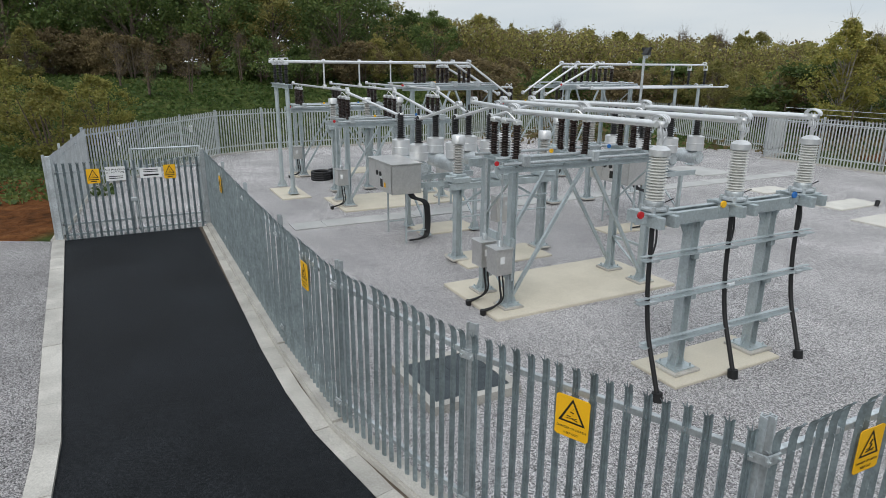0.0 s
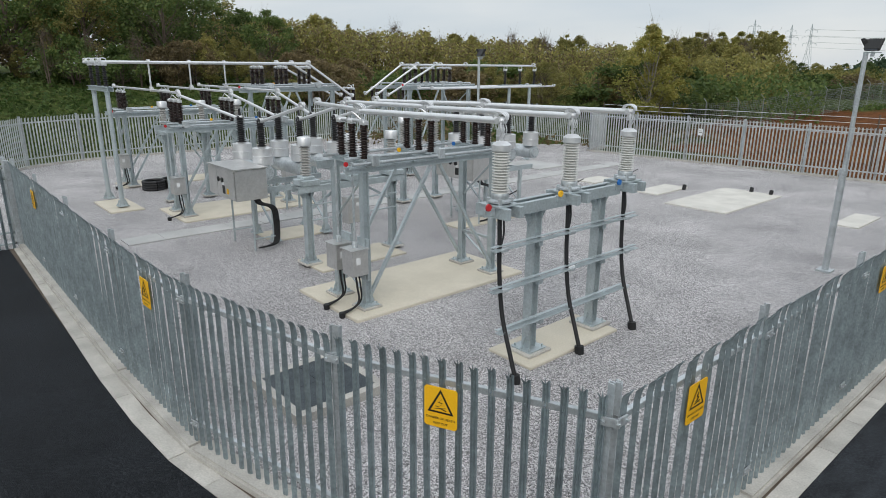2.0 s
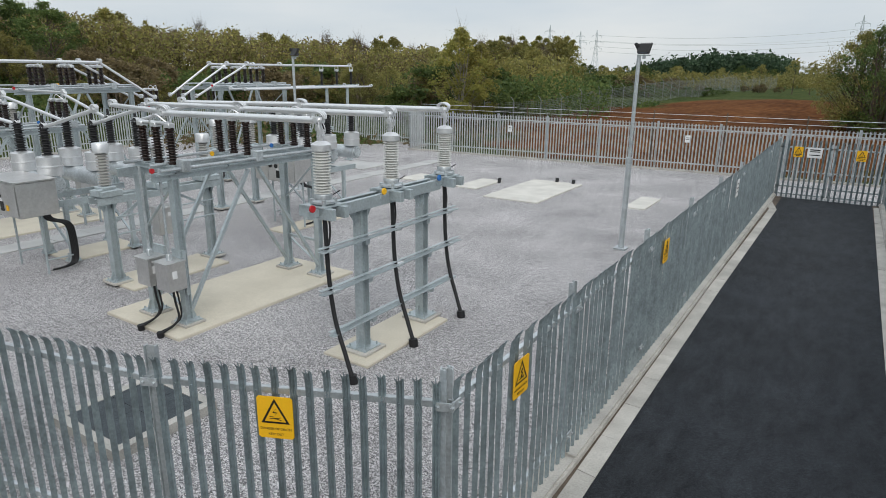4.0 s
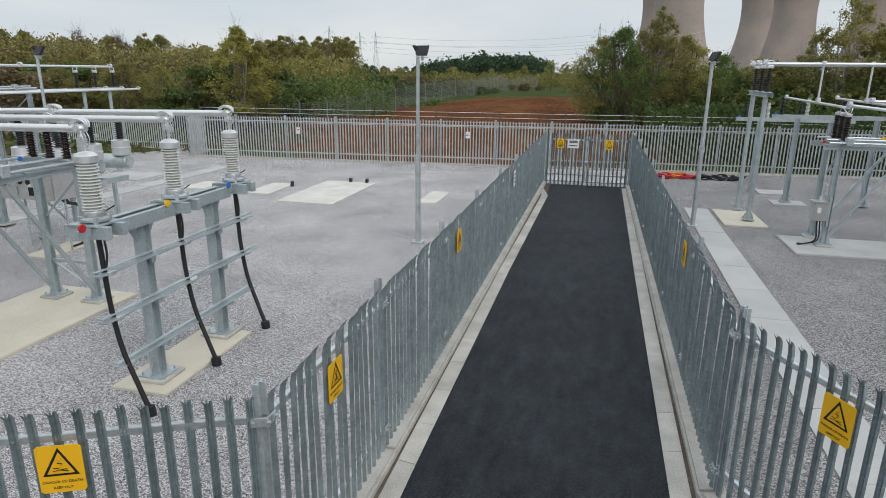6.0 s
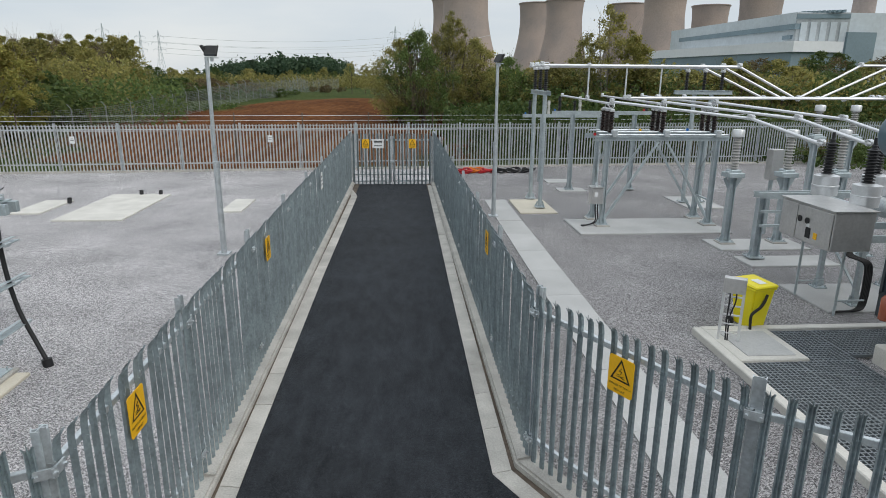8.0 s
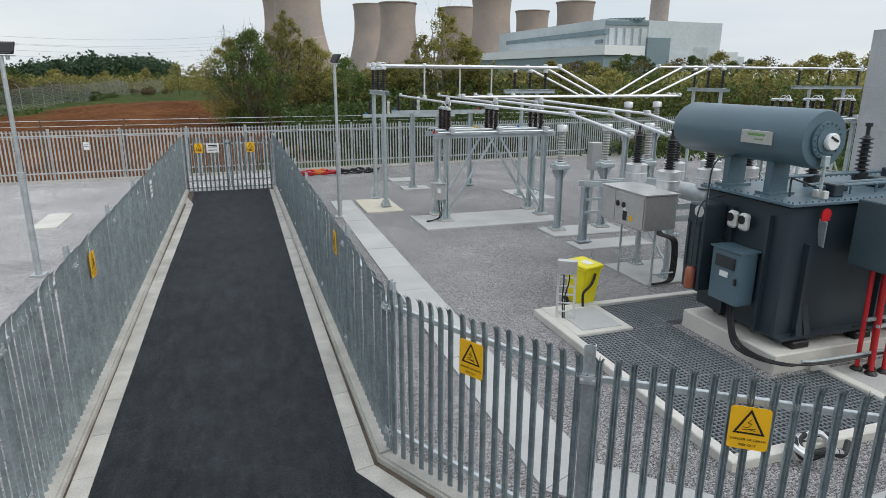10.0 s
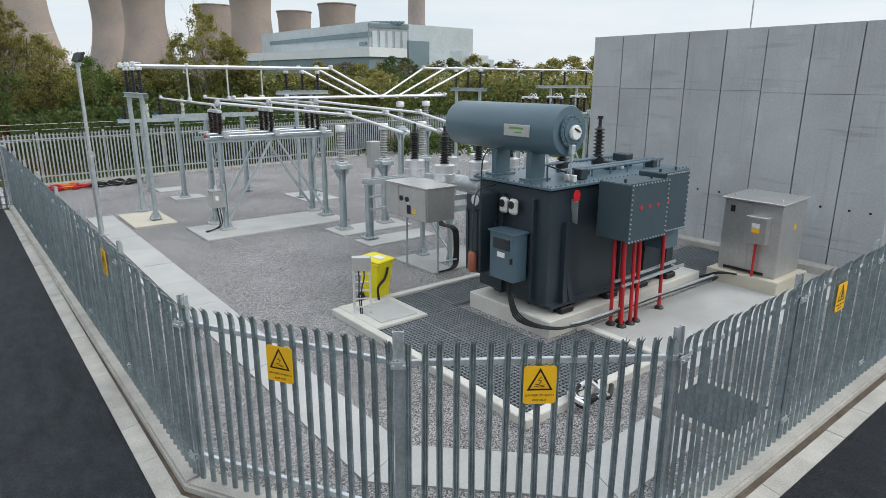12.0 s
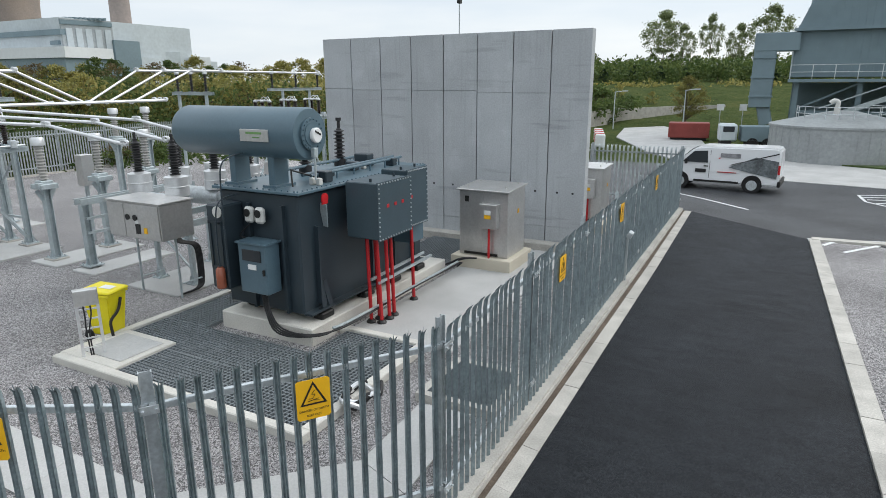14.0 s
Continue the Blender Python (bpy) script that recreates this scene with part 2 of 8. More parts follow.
STAINLESS = mat("brushed_stainless_steel", (0.64, 0.635, 0.625), 0.36, 0.8, var=0.12, scale=2, fine=20)
BROWN = mat("brown_glazed_porcelain", (0.022, 0.011, 0.009), 0.28, var=0.2)
BLACKI = mat("black_silicone_insulator", (0.018, 0.018, 0.02), 0.5, var=0.2)
GREYI = mat("pale_grey_porcelain", (0.6, 0.6, 0.57), 0.4, var=0.1)
GREYCT = mat("dull_grey_ribbed_porcelain", (0.4, 0.395, 0.375), 0.45, var=0.12)
RUBBER = mat("black_cable_sheath", (0.012, 0.012, 0.013), 0.55, var=0.3)
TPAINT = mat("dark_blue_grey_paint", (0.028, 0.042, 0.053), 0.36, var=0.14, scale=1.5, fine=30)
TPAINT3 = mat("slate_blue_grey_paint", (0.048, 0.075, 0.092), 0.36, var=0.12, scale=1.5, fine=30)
# paler copy of the tank paint, with light put into the colour
TPAINT2 = mat("lit_blue_grey_paint", (0.085, 0.14, 0.175), 0.36, var=0.1, scale=1.5, fine=30)
YELLOW = mat("yellow_sign_enamel", (0.85, 0.46, 0.01), 0.5, var=0.05)
BIN = mat("yellow_moulded_plastic", (0.8, 0.68, 0.01), 0.45, var=0.08)
WHITE = mat("white_enamel", (0.75, 0.76, 0.76), 0.5, var=0.06)
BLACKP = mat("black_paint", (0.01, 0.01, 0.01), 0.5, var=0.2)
RED = mat("red_paint", (0.5, 0.015, 0.02), 0.45, var=0.15)
BLUE = mat("blue_paint", (0.02, 0.16, 0.5), 0.45, var=0.1)
GREENP = mat("green_paint", (0.14, 0.3, 0.09), 0.45, var=0.1)
ORANGE = mat("orange_plastic", (0.8, 0.2, 0.01), 0.5, var=0.1)
GRATE = mat("grey_moulded_grating", (0.17, 0.19, 0.2), 0.6, var=0.15)
COVER = mat("dark_chequer_cover", (0.06, 0.075, 0.085), 0.55, 0.3, var=0.25, scale=6, fine=50, bump=0.4, bump_scale=60)
GRASS = mat("rough_grass", (0.05, 0.085, 0.022), 0.9, var=0.5, scale=0.25, fine=9, bump=0.8, bump_scale=9, tint=(0.085, 0.085, 0.03))
BARK = mat("grey_brown_bark", (0.13, 0.1, 0.075), 0.9, var=0.4, scale=2, fine=20, bump=0.5)
BIRCHB = mat("pale_birch_bark", (0.27, 0.25, 0.21), 0.8, var=0.4, scale=3, fine=14)
TOWER = mat("weathered_tower_concrete", (0.36, 0.29, 0.25), 0.9, var=0.16, scale=0.03, fine=0.6, tint=(0.28, 0.24, 0.22))
# silver sheet, lightened to paint distance haze over the far hall
CLAD = mat("hazed_silver_cladding", (0.5, 0.55, 0.575), 0.5, 0.1, var=0.12, scale=0.05, fine=0.5)
TANKG = mat("weathered_grey_tank_sheet", (0.33, 0.35, 0.355), 0.5, 0.2, var=0.18, scale=0.6, fine=6)
CLAD_D = mat("slate_blue_cladding", (0.17, 0.235, 0.265), 0.55, var=0.12, scale=0.1, fine=1)
CLAD_G = mat("weathered_grey_cladding", (0.38, 0.41, 0.42), 0.6, 0.1, var=0.2, scale=0.08, fine=0.8)
CLAD_W = mat("white_cladding", (0.7, 0.72, 0.73), 0.5, var=0.06, scale=0.05, fine=0.5)
DARKGLASS = mat("dark_window_glass", (0.02, 0.025, 0.03), 0.12, var=0.1)
BRICKR = mat("red_oxide_paint", (0.25, 0.045, 0.035), 0.6, var=0.2, scale=1)
VANW = mat("white_car_paint", (0.72, 0.73, 0.74), 0.2, var=0.03)
LEAF_G = leaf_mat("green_leaves", (0.04, 0.07, 0.024), (0.09, 0.14, 0.042), (0.18, 0.22, 0.065))
LEAF_O = leaf_mat("olive_autumn_leaves", (0.1, 0.11, 0.036), (0.22, 0.215, 0.07), (0.38, 0.32, 0.1))
LEAF_B = leaf_mat("brown_autumn_scrub", (0.085, 0.065, 0.036), (0.16, 0.125, 0.065), (0.25, 0.195, 0.095))
LEAF_D = leaf_mat("dark_pine_needles", (0.02, 0.04, 0.024), (0.04, 0.072, 0.04), (0.07, 0.105, 0.054))
# distance haze is mixed into these pale greens of the far ash crowns
LEAF_A = leaf_mat("hazy_pale_green_ash_leaves", (0.13, 0.17, 0.08), (0.22, 0.27, 0.13), (0.34, 0.38, 0.2))
LEAF_Y = leaf_mat("yellow_green_leaves", (0.12, 0.135, 0.036), (0.23, 0.23, 0.062), (0.37, 0.31, 0.085))
BRAMBLE = leaf_mat("bramble_cover", (0.022, 0.042, 0.012), (0.05, 0.085, 0.022), (0.11, 0.14, 0.042))


def ground_mat():
    """Rough grass with bare red soil in two ragged patches: a spoil field and a trampled corner."""
    m = bpy.data.materials.new("grass_and_bare_soil")
    m.use_nodes = True
    n, l = m.node_tree.nodes, m.node_tree.links
    b = n["Principled BSDF"]
    b.inputs["Roughness"].default_value = 0.95
    b.inputs["Specular IOR Level"].default_value = 0.05
    geo = n.new("ShaderNodeNewGeometry")
    edge = n.new("ShaderNodeTexNoise")
    edge.inputs["Scale"].default_value, edge.inputs["Detail"].default_value = 0.22, 6
    fine = n.new("ShaderNodeTexNoise")
    fine.inputs["Scale"].default_value, fine.inputs["Detail"].default_value = 2.5, 8
    mid = n.new("ShaderNodeTexNoise")
    mid.inputs["Scale"].default_value, mid.inputs["Detail"].default_value = 0.35, 6
    for t in (edge, fine, mid):
        l.new(geo.outputs["Position"], t.inputs["Vector"])
    masks = []
    for cx, cy, rx, ry in ((-7.5, 47.0, 15.5, 19.0), (-23.5, -5.0, 6.5, 4.6)):
        sub = n.new("ShaderNodeVectorMath")
        sub.operation = "SUBTRACT"
        sub.inputs[1].default_value = (cx, cy, 0)
        l.new(geo.outputs["Position"], sub.inputs[0])
        mul = n.new("ShaderNodeVectorMath")
        mul.operation = "MULTIPLY"
        mul.inputs[1].default_value = (1 / rx, 1 / ry, 0)
        l.new(sub.outputs["Vector"], mul.inputs[0])
        ln = n.new("ShaderNodeVectorMath")
        ln.operation = "LENGTH"
        l.new(mul.outputs["Vector"], ln.inputs[0])
        add = n.new("ShaderNodeMath")
        add.operation = "MULTIPLY_ADD"
        add.inputs[1].default_value = 0.7
        l.new(edge.outputs["Fac"], add.inputs[0])
        l.new(ln.outputs["Value"], add.inputs[2])
        r = n.new("ShaderNodeMapRange")
        r.inputs["From Min"].default_value, r.inputs["From Max"].default_value = 1.25, 1.35
        r.inputs["To Min"].default_value, r.inputs["To Max"].default_value = 1.0, 0.0
        l.new(add.outputs["Value"], r.inputs["Value"])
        masks.append(r.outputs["Result"])
    mx = n.new("ShaderNodeMath")
    mx.operation = "MAXIMUM"
    l.new(masks[0], mx.inputs[0])
    l.new(masks[1], mx.inputs[1])
    cols = []
    for c0, c1, c2 in (((0.02, 0.032, 0.01), (0.05, 0.07, 0.02), (0.1, 0.1, 0.036)), ((0.035, 0.017, 0.008), (0.115, 0.046, 0.017), (0.2, 0.088, 0.034))):
        ramp = n.new("ShaderNodeValToRGB")
        e = ramp.color_ramp.elements
        e[0].position, e[0].color = 0.3, (*c0, 1)
        e[1].position, e[1].color = 0.72, (*c2, 1)
        e.new(0.5).color = (*c1, 1)
        mixn = n.new("ShaderNodeMath")
        mixn.operation = "MULTIPLY_ADD"
        mixn.inputs[1].default_value = 0.55
        l.new(fine.outputs["Fac"], mixn.inputs[0])
        half = n.new("ShaderNodeMath")
        half.operation = "MULTIPLY"
        half.inputs[1].default_value = 0.45
        l.new(mid.outputs["Fac"], half.inputs[0])
        l.new(half.outputs["Value"], mixn.inputs[2])
        l.new(mixn.outputs["Value"], ramp.inputs["Fac"])
        cols.append(ramp.outputs["Color"])
    mix = n.new("ShaderNodeMixRGB")
    l.new(mx.outputs["Value"], mix.inputs["Fac"])
    l.new(cols[0], mix.inputs["Color1"])
    l.new(cols[1], mix.inputs["Color2"])
    l.new(mix.outputs["Color"], b.inputs["Base Color"])
    bp = n.new("ShaderNodeBump")
    bp.inputs["Strength"].default_value, bp.inputs["Distance"].default_value = 1.0, 0.25
    l.new(fine.outputs["Fac"], bp.inputs["Height"])
    l.new(bp.outputs["Normal"], b.inputs["Normal"])
    return m


GROUND = ground_mat()


# ---- shape helpers ----
def box(bm, c, s, rz=0.0, rx=0.0, ry=0.0, bevel=0.0):
    """A block of size s round the centre c."""
    m = Matrix.Translation(c) @ Euler((radians(rx), radians(ry), radians(rz))).to_matrix().to_4x4()
    r = bmesh.ops.create_cube(bm, size=1, matrix=m @ Matrix.Diagonal((*s, 1)))
    if bevel:
        es = list({e for v in r["verts"] for e in v.link_edges})
        bmesh.ops.bevel(bm, geom=es, offset=bevel, segments=1, affect="EDGES")


def bar(bm, p, q, w, d, up=(0, 0, 1)):
    """A rectangular bar from p to q, w wide, d deep."""
    p, q = Vector(p), Vector(q)
    z = (q - p).normalized()
    u = Vector(up)
    if abs(z.dot(u)) > 0.95:
        u = Vector((1, 0, 0))
    x = u.cross(z).normalized()
    y = z.cross(x)
    m = Matrix((x, y, z)).transposed().to_4x4()
    m.translation = (p + q) / 2
    bmesh.ops.create_cube(bm, size=1, matrix=m @ Matrix.Diagonal((w, d, (q - p).length, 1)))


def rod(bm, p, q, r, seg=10, r2=None):
    """A round bar from p to q."""
    p, q = Vector(p), Vector(q)
    m = (q - p).to_track_quat("Z", "Y").to_matrix().to_4x4()
    m.translation = (p + q) / 2
    bmesh.ops.create_cone(bm, cap_ends=True, segments=seg, radius1=r, radius2=r if r2 is None else r2, depth=(q - p).length, matrix=m)


def extrude_profile(bm, prof, p, q, x, y):
    """One solid bar from p to q with the outline prof, drawn along the axes x and y."""
    a = [bm.verts.new(Vector(p) + x * u + y * v) for u, v in prof]
    b = [bm.verts.new(Vector(q) + x * u + y * v) for u, v in prof]
    n = len(prof)
    bm.faces.new(a[::-1])
    bm.faces.new(b)
    for k in range(n):
        bm.faces.new((a[k], a[(k + 1) % n], b[(k + 1) % n], b[k]))


def lathe(bm, c, prof, seg=14, m=None):
    """A turned shape: (radius, height) pairs about the upright through c."""
    m = m or Matrix.Identity(4)
    rings = []
    for r, h in prof:
        rings.append([bm.verts.new(m @ Vector((c[0] + r * math.cos(k * math.tau / seg), c[1] + r * math.sin(k * math.tau / seg), c[2] + h))) for k in range(seg)])
    for a, b in zip(rings, rings[1:]):
        for k in range(seg):
            bm.faces.new((a[k], a[(k + 1) % seg], b[(k + 1) % seg], b[k]))
    bm.faces.new(rings[0][::-1])
    bm.faces.new(rings[-1])


def hose(bm, pts, r, seg=8):
    """A round cable through the points, smoothed."""
    pts = [Vector(p) for p in pts]
    fine = []
    for i in range(len(pts) - 1):
        a, b, c, d = pts[max(i - 1, 0)], pts[i], pts[i + 1], pts[min(i + 2, len(pts) - 1)]
        for k in range(4):
            t = k / 4
            fine.append(0.5 * (2 * b + (c - a) * t + (2 * a - 5 * b + 4 * c - d) * t * t + (3 * b - a - 3 * c + d) * t ** 3))
    fine.append(pts[-1])
    rings = []
    for i, p in enumerate(fine):
        d = (fine[min(i + 1, len(fine) - 1)] - fine[max(i - 1, 0)]).normalized()
        x = d.orthogonal().normalized() if not rings else (px - d * px.dot(d)).normalized()
        px = x
        y = d.cross(x)
        rings.append([bm.verts.new(p + x * r * math.cos(k * math.tau / seg) + y * r * math.sin(k * math.tau / seg)) for k in range(seg)])
    for a, b in zip(rings, rings[1:]):
        for k in range(seg):
            bm.faces.new((a[k], a[(k + 1) % seg], b[(k + 1) % seg], b[k]))
    bm.faces.new(rings[0][::-1])
    bm.faces.new(rings[-1])


def sheds(r_core, r_shed, h, n):
    """The profile of a ribbed insulator of height h with n sheds."""
    p = [(r_core, 0.0)]
    st = h / n
    for k in range(n):
        z = k * st
        p += [(r_core, z + st * 0.15), (r_shed, z + st * 0.45), (r_shed * 0.97, z + st * 0.58), (r_core, z + st * 0.85)]
    return p + [(r_core, h)]


def mesh_of(name, bm, material, smooth=False):
    bmesh.ops.recalc_face_normals(bm, faces=bm.faces)
    me = bpy.data.meshes.new(name)
    bm.to_mesh(me)
    bm.free()
    me.materials.append(material)
    if smooth:
        for p in me.polygons:
            p.use_smooth = True
        me.set_sharp_from_angle(angle=radians(40))
    return me


def part(name, bm, material, parent, label="", smooth=False):
    ob = new(name, mesh_of(name, bm, material, smooth))
    ob.parent = parent
    if label:
        ob["label"] = label
    return ob


def share(name, me, parent, m):
    """Another object on one mesh, as a part."""
    ob = new(name, me)
    ob.parent = parent
    ob.matrix_local = m
    return ob


def thing(name, label, category, group="", at=None, kind=""):
    ob = new(name)
    ob.empty_display_size = 0.1
    if at is not None:
        ob.matrix_world = at
    return tagged(ob, label, category, group, kind)


def structure(name, bm, material, label, smooth=False):
    return tagged(new(name, mesh_of(name, bm, material, smooth)), label, name.split("_")[0], kind="structure")


def slab(bm, pts, z0, z1):
    """A flat plate with the outline pts, from z0 to z1."""
    lo = [bm.verts.new((x, y, z0)) for x, y in pts]
    hi = [bm.verts.new((x, y, z1)) for x, y in pts]
    bm.faces.new(lo[::-1])
    bm.faces.new(hi)
    n = len(pts)
    for i in range(n):
        bm.faces.new((lo[i], lo[(i + 1) % n], hi[(i + 1) % n], hi[i]))


def offset(line, d):
    """The open polyline moved d to its left."""
    out = []
    for i, p in enumerate(line):
        p = Vector(p)
        a = (p - Vector(line[i - 1])).normalized() if i else None
        b = (Vector(line[i + 1]) - p).normalized() if i < len(line) - 1 else None
        na = Vector((-a.y, a.x)) if a else None
        nb = Vector((-b.y, b.x)) if b else None
        if a is None or b is None:
            n = na or nb
            out.append(tuple(p + n * d))
        else:
            n = (na + nb).normalized()
            out.append(tuple(p + n * (d / max(0.3, n.dot(na)))))
    return out


def strip(bm, line, d0, d1, z0, z1):
    """A band along a polyline between two offsets."""
    a, b = offset(line, d0), offset(line, d1)
    for i in range(len(line) - 1):
        slab(bm, [a[i], a[i + 1], b[i + 1], b[i]], z0, z1)


# ---- ground, one sheet to the horizon ----
def lerp_table(tab, a):
    for (a0, *v0), (a1, *v1) in zip(tab, tab[1:]):
        if a0 <= a <= a1:
            k = (a - a0) / (a1 - a0)
            return [p + (q - p) * k for p, q in zip(v0, v1)]
    return list(tab[0][1:]) if a < tab[0][0] else list(tab[-1][1:])


# bearing left of north; where the rise starts; crest distance and height; height far off
RISE = [(-180, 60, 140, 1.0, 6), (-110, 60, 130, 3.6, 8), (-78, 64, 125, 4.0, 8), (-68, 62, 140, 2.6, 6), (-45, 42, 90, 0.6, 2), (-12, 40, 70, 1.0, 1),
        (-6, 33, 62, 2.2, 1), (9, 33, 60, 2.0, 1), (14, 33, 62, 1.4, 1), (22, 36, 70, 1.0, 2), (40, 37, 66, 2.4, 4), (60, 39, 62, 3.3, 4), (98, 30, 56, 3.4, 4), (130, 40, 80, 2.4, 4), (180, 60, 140, 1.0, 6)]


def ground_z(x, y):
    r = math.hypot(x, y)
    a = math.degrees(math.atan2(-x, y))
    r0, r1, z1, z2 = lerp_table(RISE, a)
    if r <= r0:
        return -0.03
    k = min(1, (r - r0) / (r1 - r0))
    z = z1 * (k * k * (3 - 2 * k))
    if r > r1:
        z += (z2 - z1) * min(1, (r - r1) / 150)
    z += 0.25 * min(1, (r - r0) / 8) * noise.noise((x * 0.13, y * 0.13, 0)) * (1 + min(2, r / 100))
    return z - 0.03


radii = [0, 8, 16, 24, 28, 31, 33, 35, 37, 39, 41, 43, 45, 48, 51, 54, 57, 60, 63, 66, 70, 75, 82, 90, 100, 115, 135, 160, 200, 260, 340, 500, 800, 1400, 2600, 4500]
bm = bmesh.new()
ring0 = bm.verts.new((0, 0, -0.03))
prev = None
STEP = 180
for r in radii[1:]:
    ring = []
    for k in range(STEP):
        a = k * math.tau / STEP
        x, y = -r * math.sin(a), r * math.cos(a)
        ring.append(bm.verts.new((x, y, ground_z(x, y))))
    for k in range(STEP):
        j = (k + 1) % STEP
        bm.faces.new((ring0, ring[k], ring[j])) if prev is None else bm.faces.new((prev[k], ring[k], ring[j], prev[j]))
    prev = ring
ground_me = mesh_of("ground", bm, GROUND, True)
tagged(new("ground", ground_me), "rough grass and bare red soil round the compound", "ground", kind="structure")

# fence lines round the two compounds
FA = [(-18.15, 2.07), (-9.35, 2.07), (-6.76, 2.17), (-4.46, 2.68), (-2.25, 3.69), (-2.2, 6.14), (-2.05, 25.9)]
FC = [(1.53, 25.9), (1.57, 6.28), (2.77, 4.12), (4.84, 2.65), (22.65, 2.8)]
# edges of the asphalt: beside the first compound, beside the second, and the open side
EA = [(-18.15, 1.76), (-9.45, 1.65), (-7.9, 1.68), (-6.78, 1.76), (-5.28, 2.02), (-4.25, 2.26), (-1.74, 3.44), (-1.74, 6.9), (-1.71, 13.4), (-1.57, 23.2), (-2.0, 25.3)]
EC = [(1.16, 25.5), (1.1, 13.5), (1.08, 6.12), (2.38, 3.72), (4.6, 2.13), (9.1, 2.16), (15.1, 2.2), (22.6, 2.3)]
BACK = [(-18.15, -1.75), (-25.5, -1.2), (-32.6, 4.2), (-33.6, 6.6), (-34.3, 31.0), (-21.2, 31.0), (-20.7, 28.9), (-2.05, 30.3), (8.0, 31.2), (30, 33.0)]

bm = bmesh.new()
slab(bm, [(-18.15, -1.75), (-25.5, -1.2), (-32.6, 4.2), (-33.6, 6.6), (-34.3, 31.0), (-21.2, 31.0), (-20.7, 28.9), (-2.05, 30.3), (8.0, 31.2), (30, 33.0), (22.65, 2.78),
          (19.8, -1.1), (19.8, -16), (-17, -16), (-19.5, -4.5)], -0.25, 0.0)
structure("gravel_bed", bm, GRAVEL, "grey limestone chippings over the whole compound")

bm = bmesh.new()
slab(bm, FC + [(27, 32.5), (8.0, 30.95), (1.48, 30.4)], -0.1, 0.004)
structure("gravel_bed_transformer", bm, GRAVEL_B, "darker grey chippings over the transformer compound")

bm = bmesh.new()
slab(bm, [(-18.2, -1.88), (-11.05, -1.5), (-7.9, -1.32), (-6.8, -1.34), (0, -1.49), (7.3, -1.71), (19.7, -1.42), (19.7, -15.9), (-16.9, -15.9), (-19.4, -4.5)], -0.1, 0.004)
structure("gravel_bed_verge", bm, GRAVEL_B, "darker grey chippings beside the access road")

# roads
bm = bmesh.new()
KL = [(-18.15, -1.58), (-11.0, -1.21), (-7.9, -1.03), (-6.8, -1.05), (0, -1.2), (7.3, -1.42), (19.9, -1.12)]
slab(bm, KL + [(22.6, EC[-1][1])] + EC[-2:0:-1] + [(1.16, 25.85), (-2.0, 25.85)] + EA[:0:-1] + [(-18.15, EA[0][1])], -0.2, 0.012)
structure("road", bm, ASPHALT, "new black slightly dusty asphalt access road between the fences, far sheen painted in")
bm = bmesh.new()
slab(bm, [(19.9, -1.12), (19.9, -26), (30, -26), (32.6, -4.4), (33.9, -2.0), (35.5, 0.2), (36, 13.0), (22.6, 13.0), (22.6, 2.4)], -0.2, 0.009)
structure("road_yard", bm, ASPHALT_OLD, "worn dark asphalt yard where the van stands")


def kerb_run(host, line, d0, d1, z, length=0.915):
    """Kerb stones laid end to end along a line, between two offsets."""
    a, b = offset(line, d0), offset(line, d1)
    for i in range(len(line) - 1):
        p, q, u, v = Vector(a[i]), Vector(a[i + 1]), Vector(b[i]), Vector(b[i + 1])
        n = max(1, round((q - p).length / length))
        for k in range(n):
            e = 0.004 / max(0.2, (q - p).length / n)
            s0, s1 = (k + e) / n, (k + 1 - e) / n
            bm = bmesh.new()
            dz = random.uniform(-0.004, 0.004)
            slab(bm, [p.lerp(q, s0), p.lerp(q, s1), u.lerp(v, s1), u.lerp(v, s0)], -0.15, z + dz)
            part("kerb_stone", bm, KERB, host)


# fence: a pale of folded steel with a three-pointed, splayed head
def pale_mesh(top, lo=0.07):
    bm = bmesh.new()
    w = [(-0.032, 0.008), (-0.023, -0.016), (-0.010, -0.002), (0.0, -0.024), (0.010, -0.002), (0.023, -0.016), (0.032, 0.008)]
    levels = [(lo, 0.0, 1.0), (top - 0.17, 0.0, 1.0), (top - 0.09, -0.012, 1.0)]
    rows = []
    for z, out, s in levels:
        rows.append([bm.verts.new((x * s, y + out, z)) for x, y in w])
    tips = [(-0.04, top - 0.045), (-0.029, top - 0.028), (-0.007, top - 0.07), (0.0, top), (0.007, top - 0.07), (0.029, top - 0.028), (0.04, top - 0.045)]
    rows.append([bm.verts.new((x, y - 0.034 - (0.012 if i in (0, 1, 5, 6) else 0), z)) for i, ((x, z), (_, y)) in enumerate(zip(tips, w))])
    for a, b in zip(rows, rows[1:]):
        for k in range(6):
            bm.faces.new((a[k], a[k + 1], b[k + 1], b[k]))
    for z in (0.38, top - 0.27):
        bmesh.ops.create_cone(bm, cap_ends=True, segments=6, radius1=0.011, radius2=0.008, depth=0.012, matrix=pose(0, -0.02, z, 90))
    return mesh_of("pale", bm, PALE_STEEL)


TOP = 2.2
PALE = pale_mesh(TOP)
bm = bmesh.new()
for s in (-1, 1):
    box(bm, (s * 0.045, 0, 1.1), (0.008, 0.055, 2.24))
box(bm, (0, 0, 1.1), (0.09, 0.007, 2.24))
POST = mesh_of("post", bm, GALV)
bm = bmesh.new()
box(bm, (0, -0.02, 0), (0.14, 0.016, 0.07))
rod(bm, (-0.05, -0.05, 0), (-0.05, 0.0, 0), 0.012, 6)
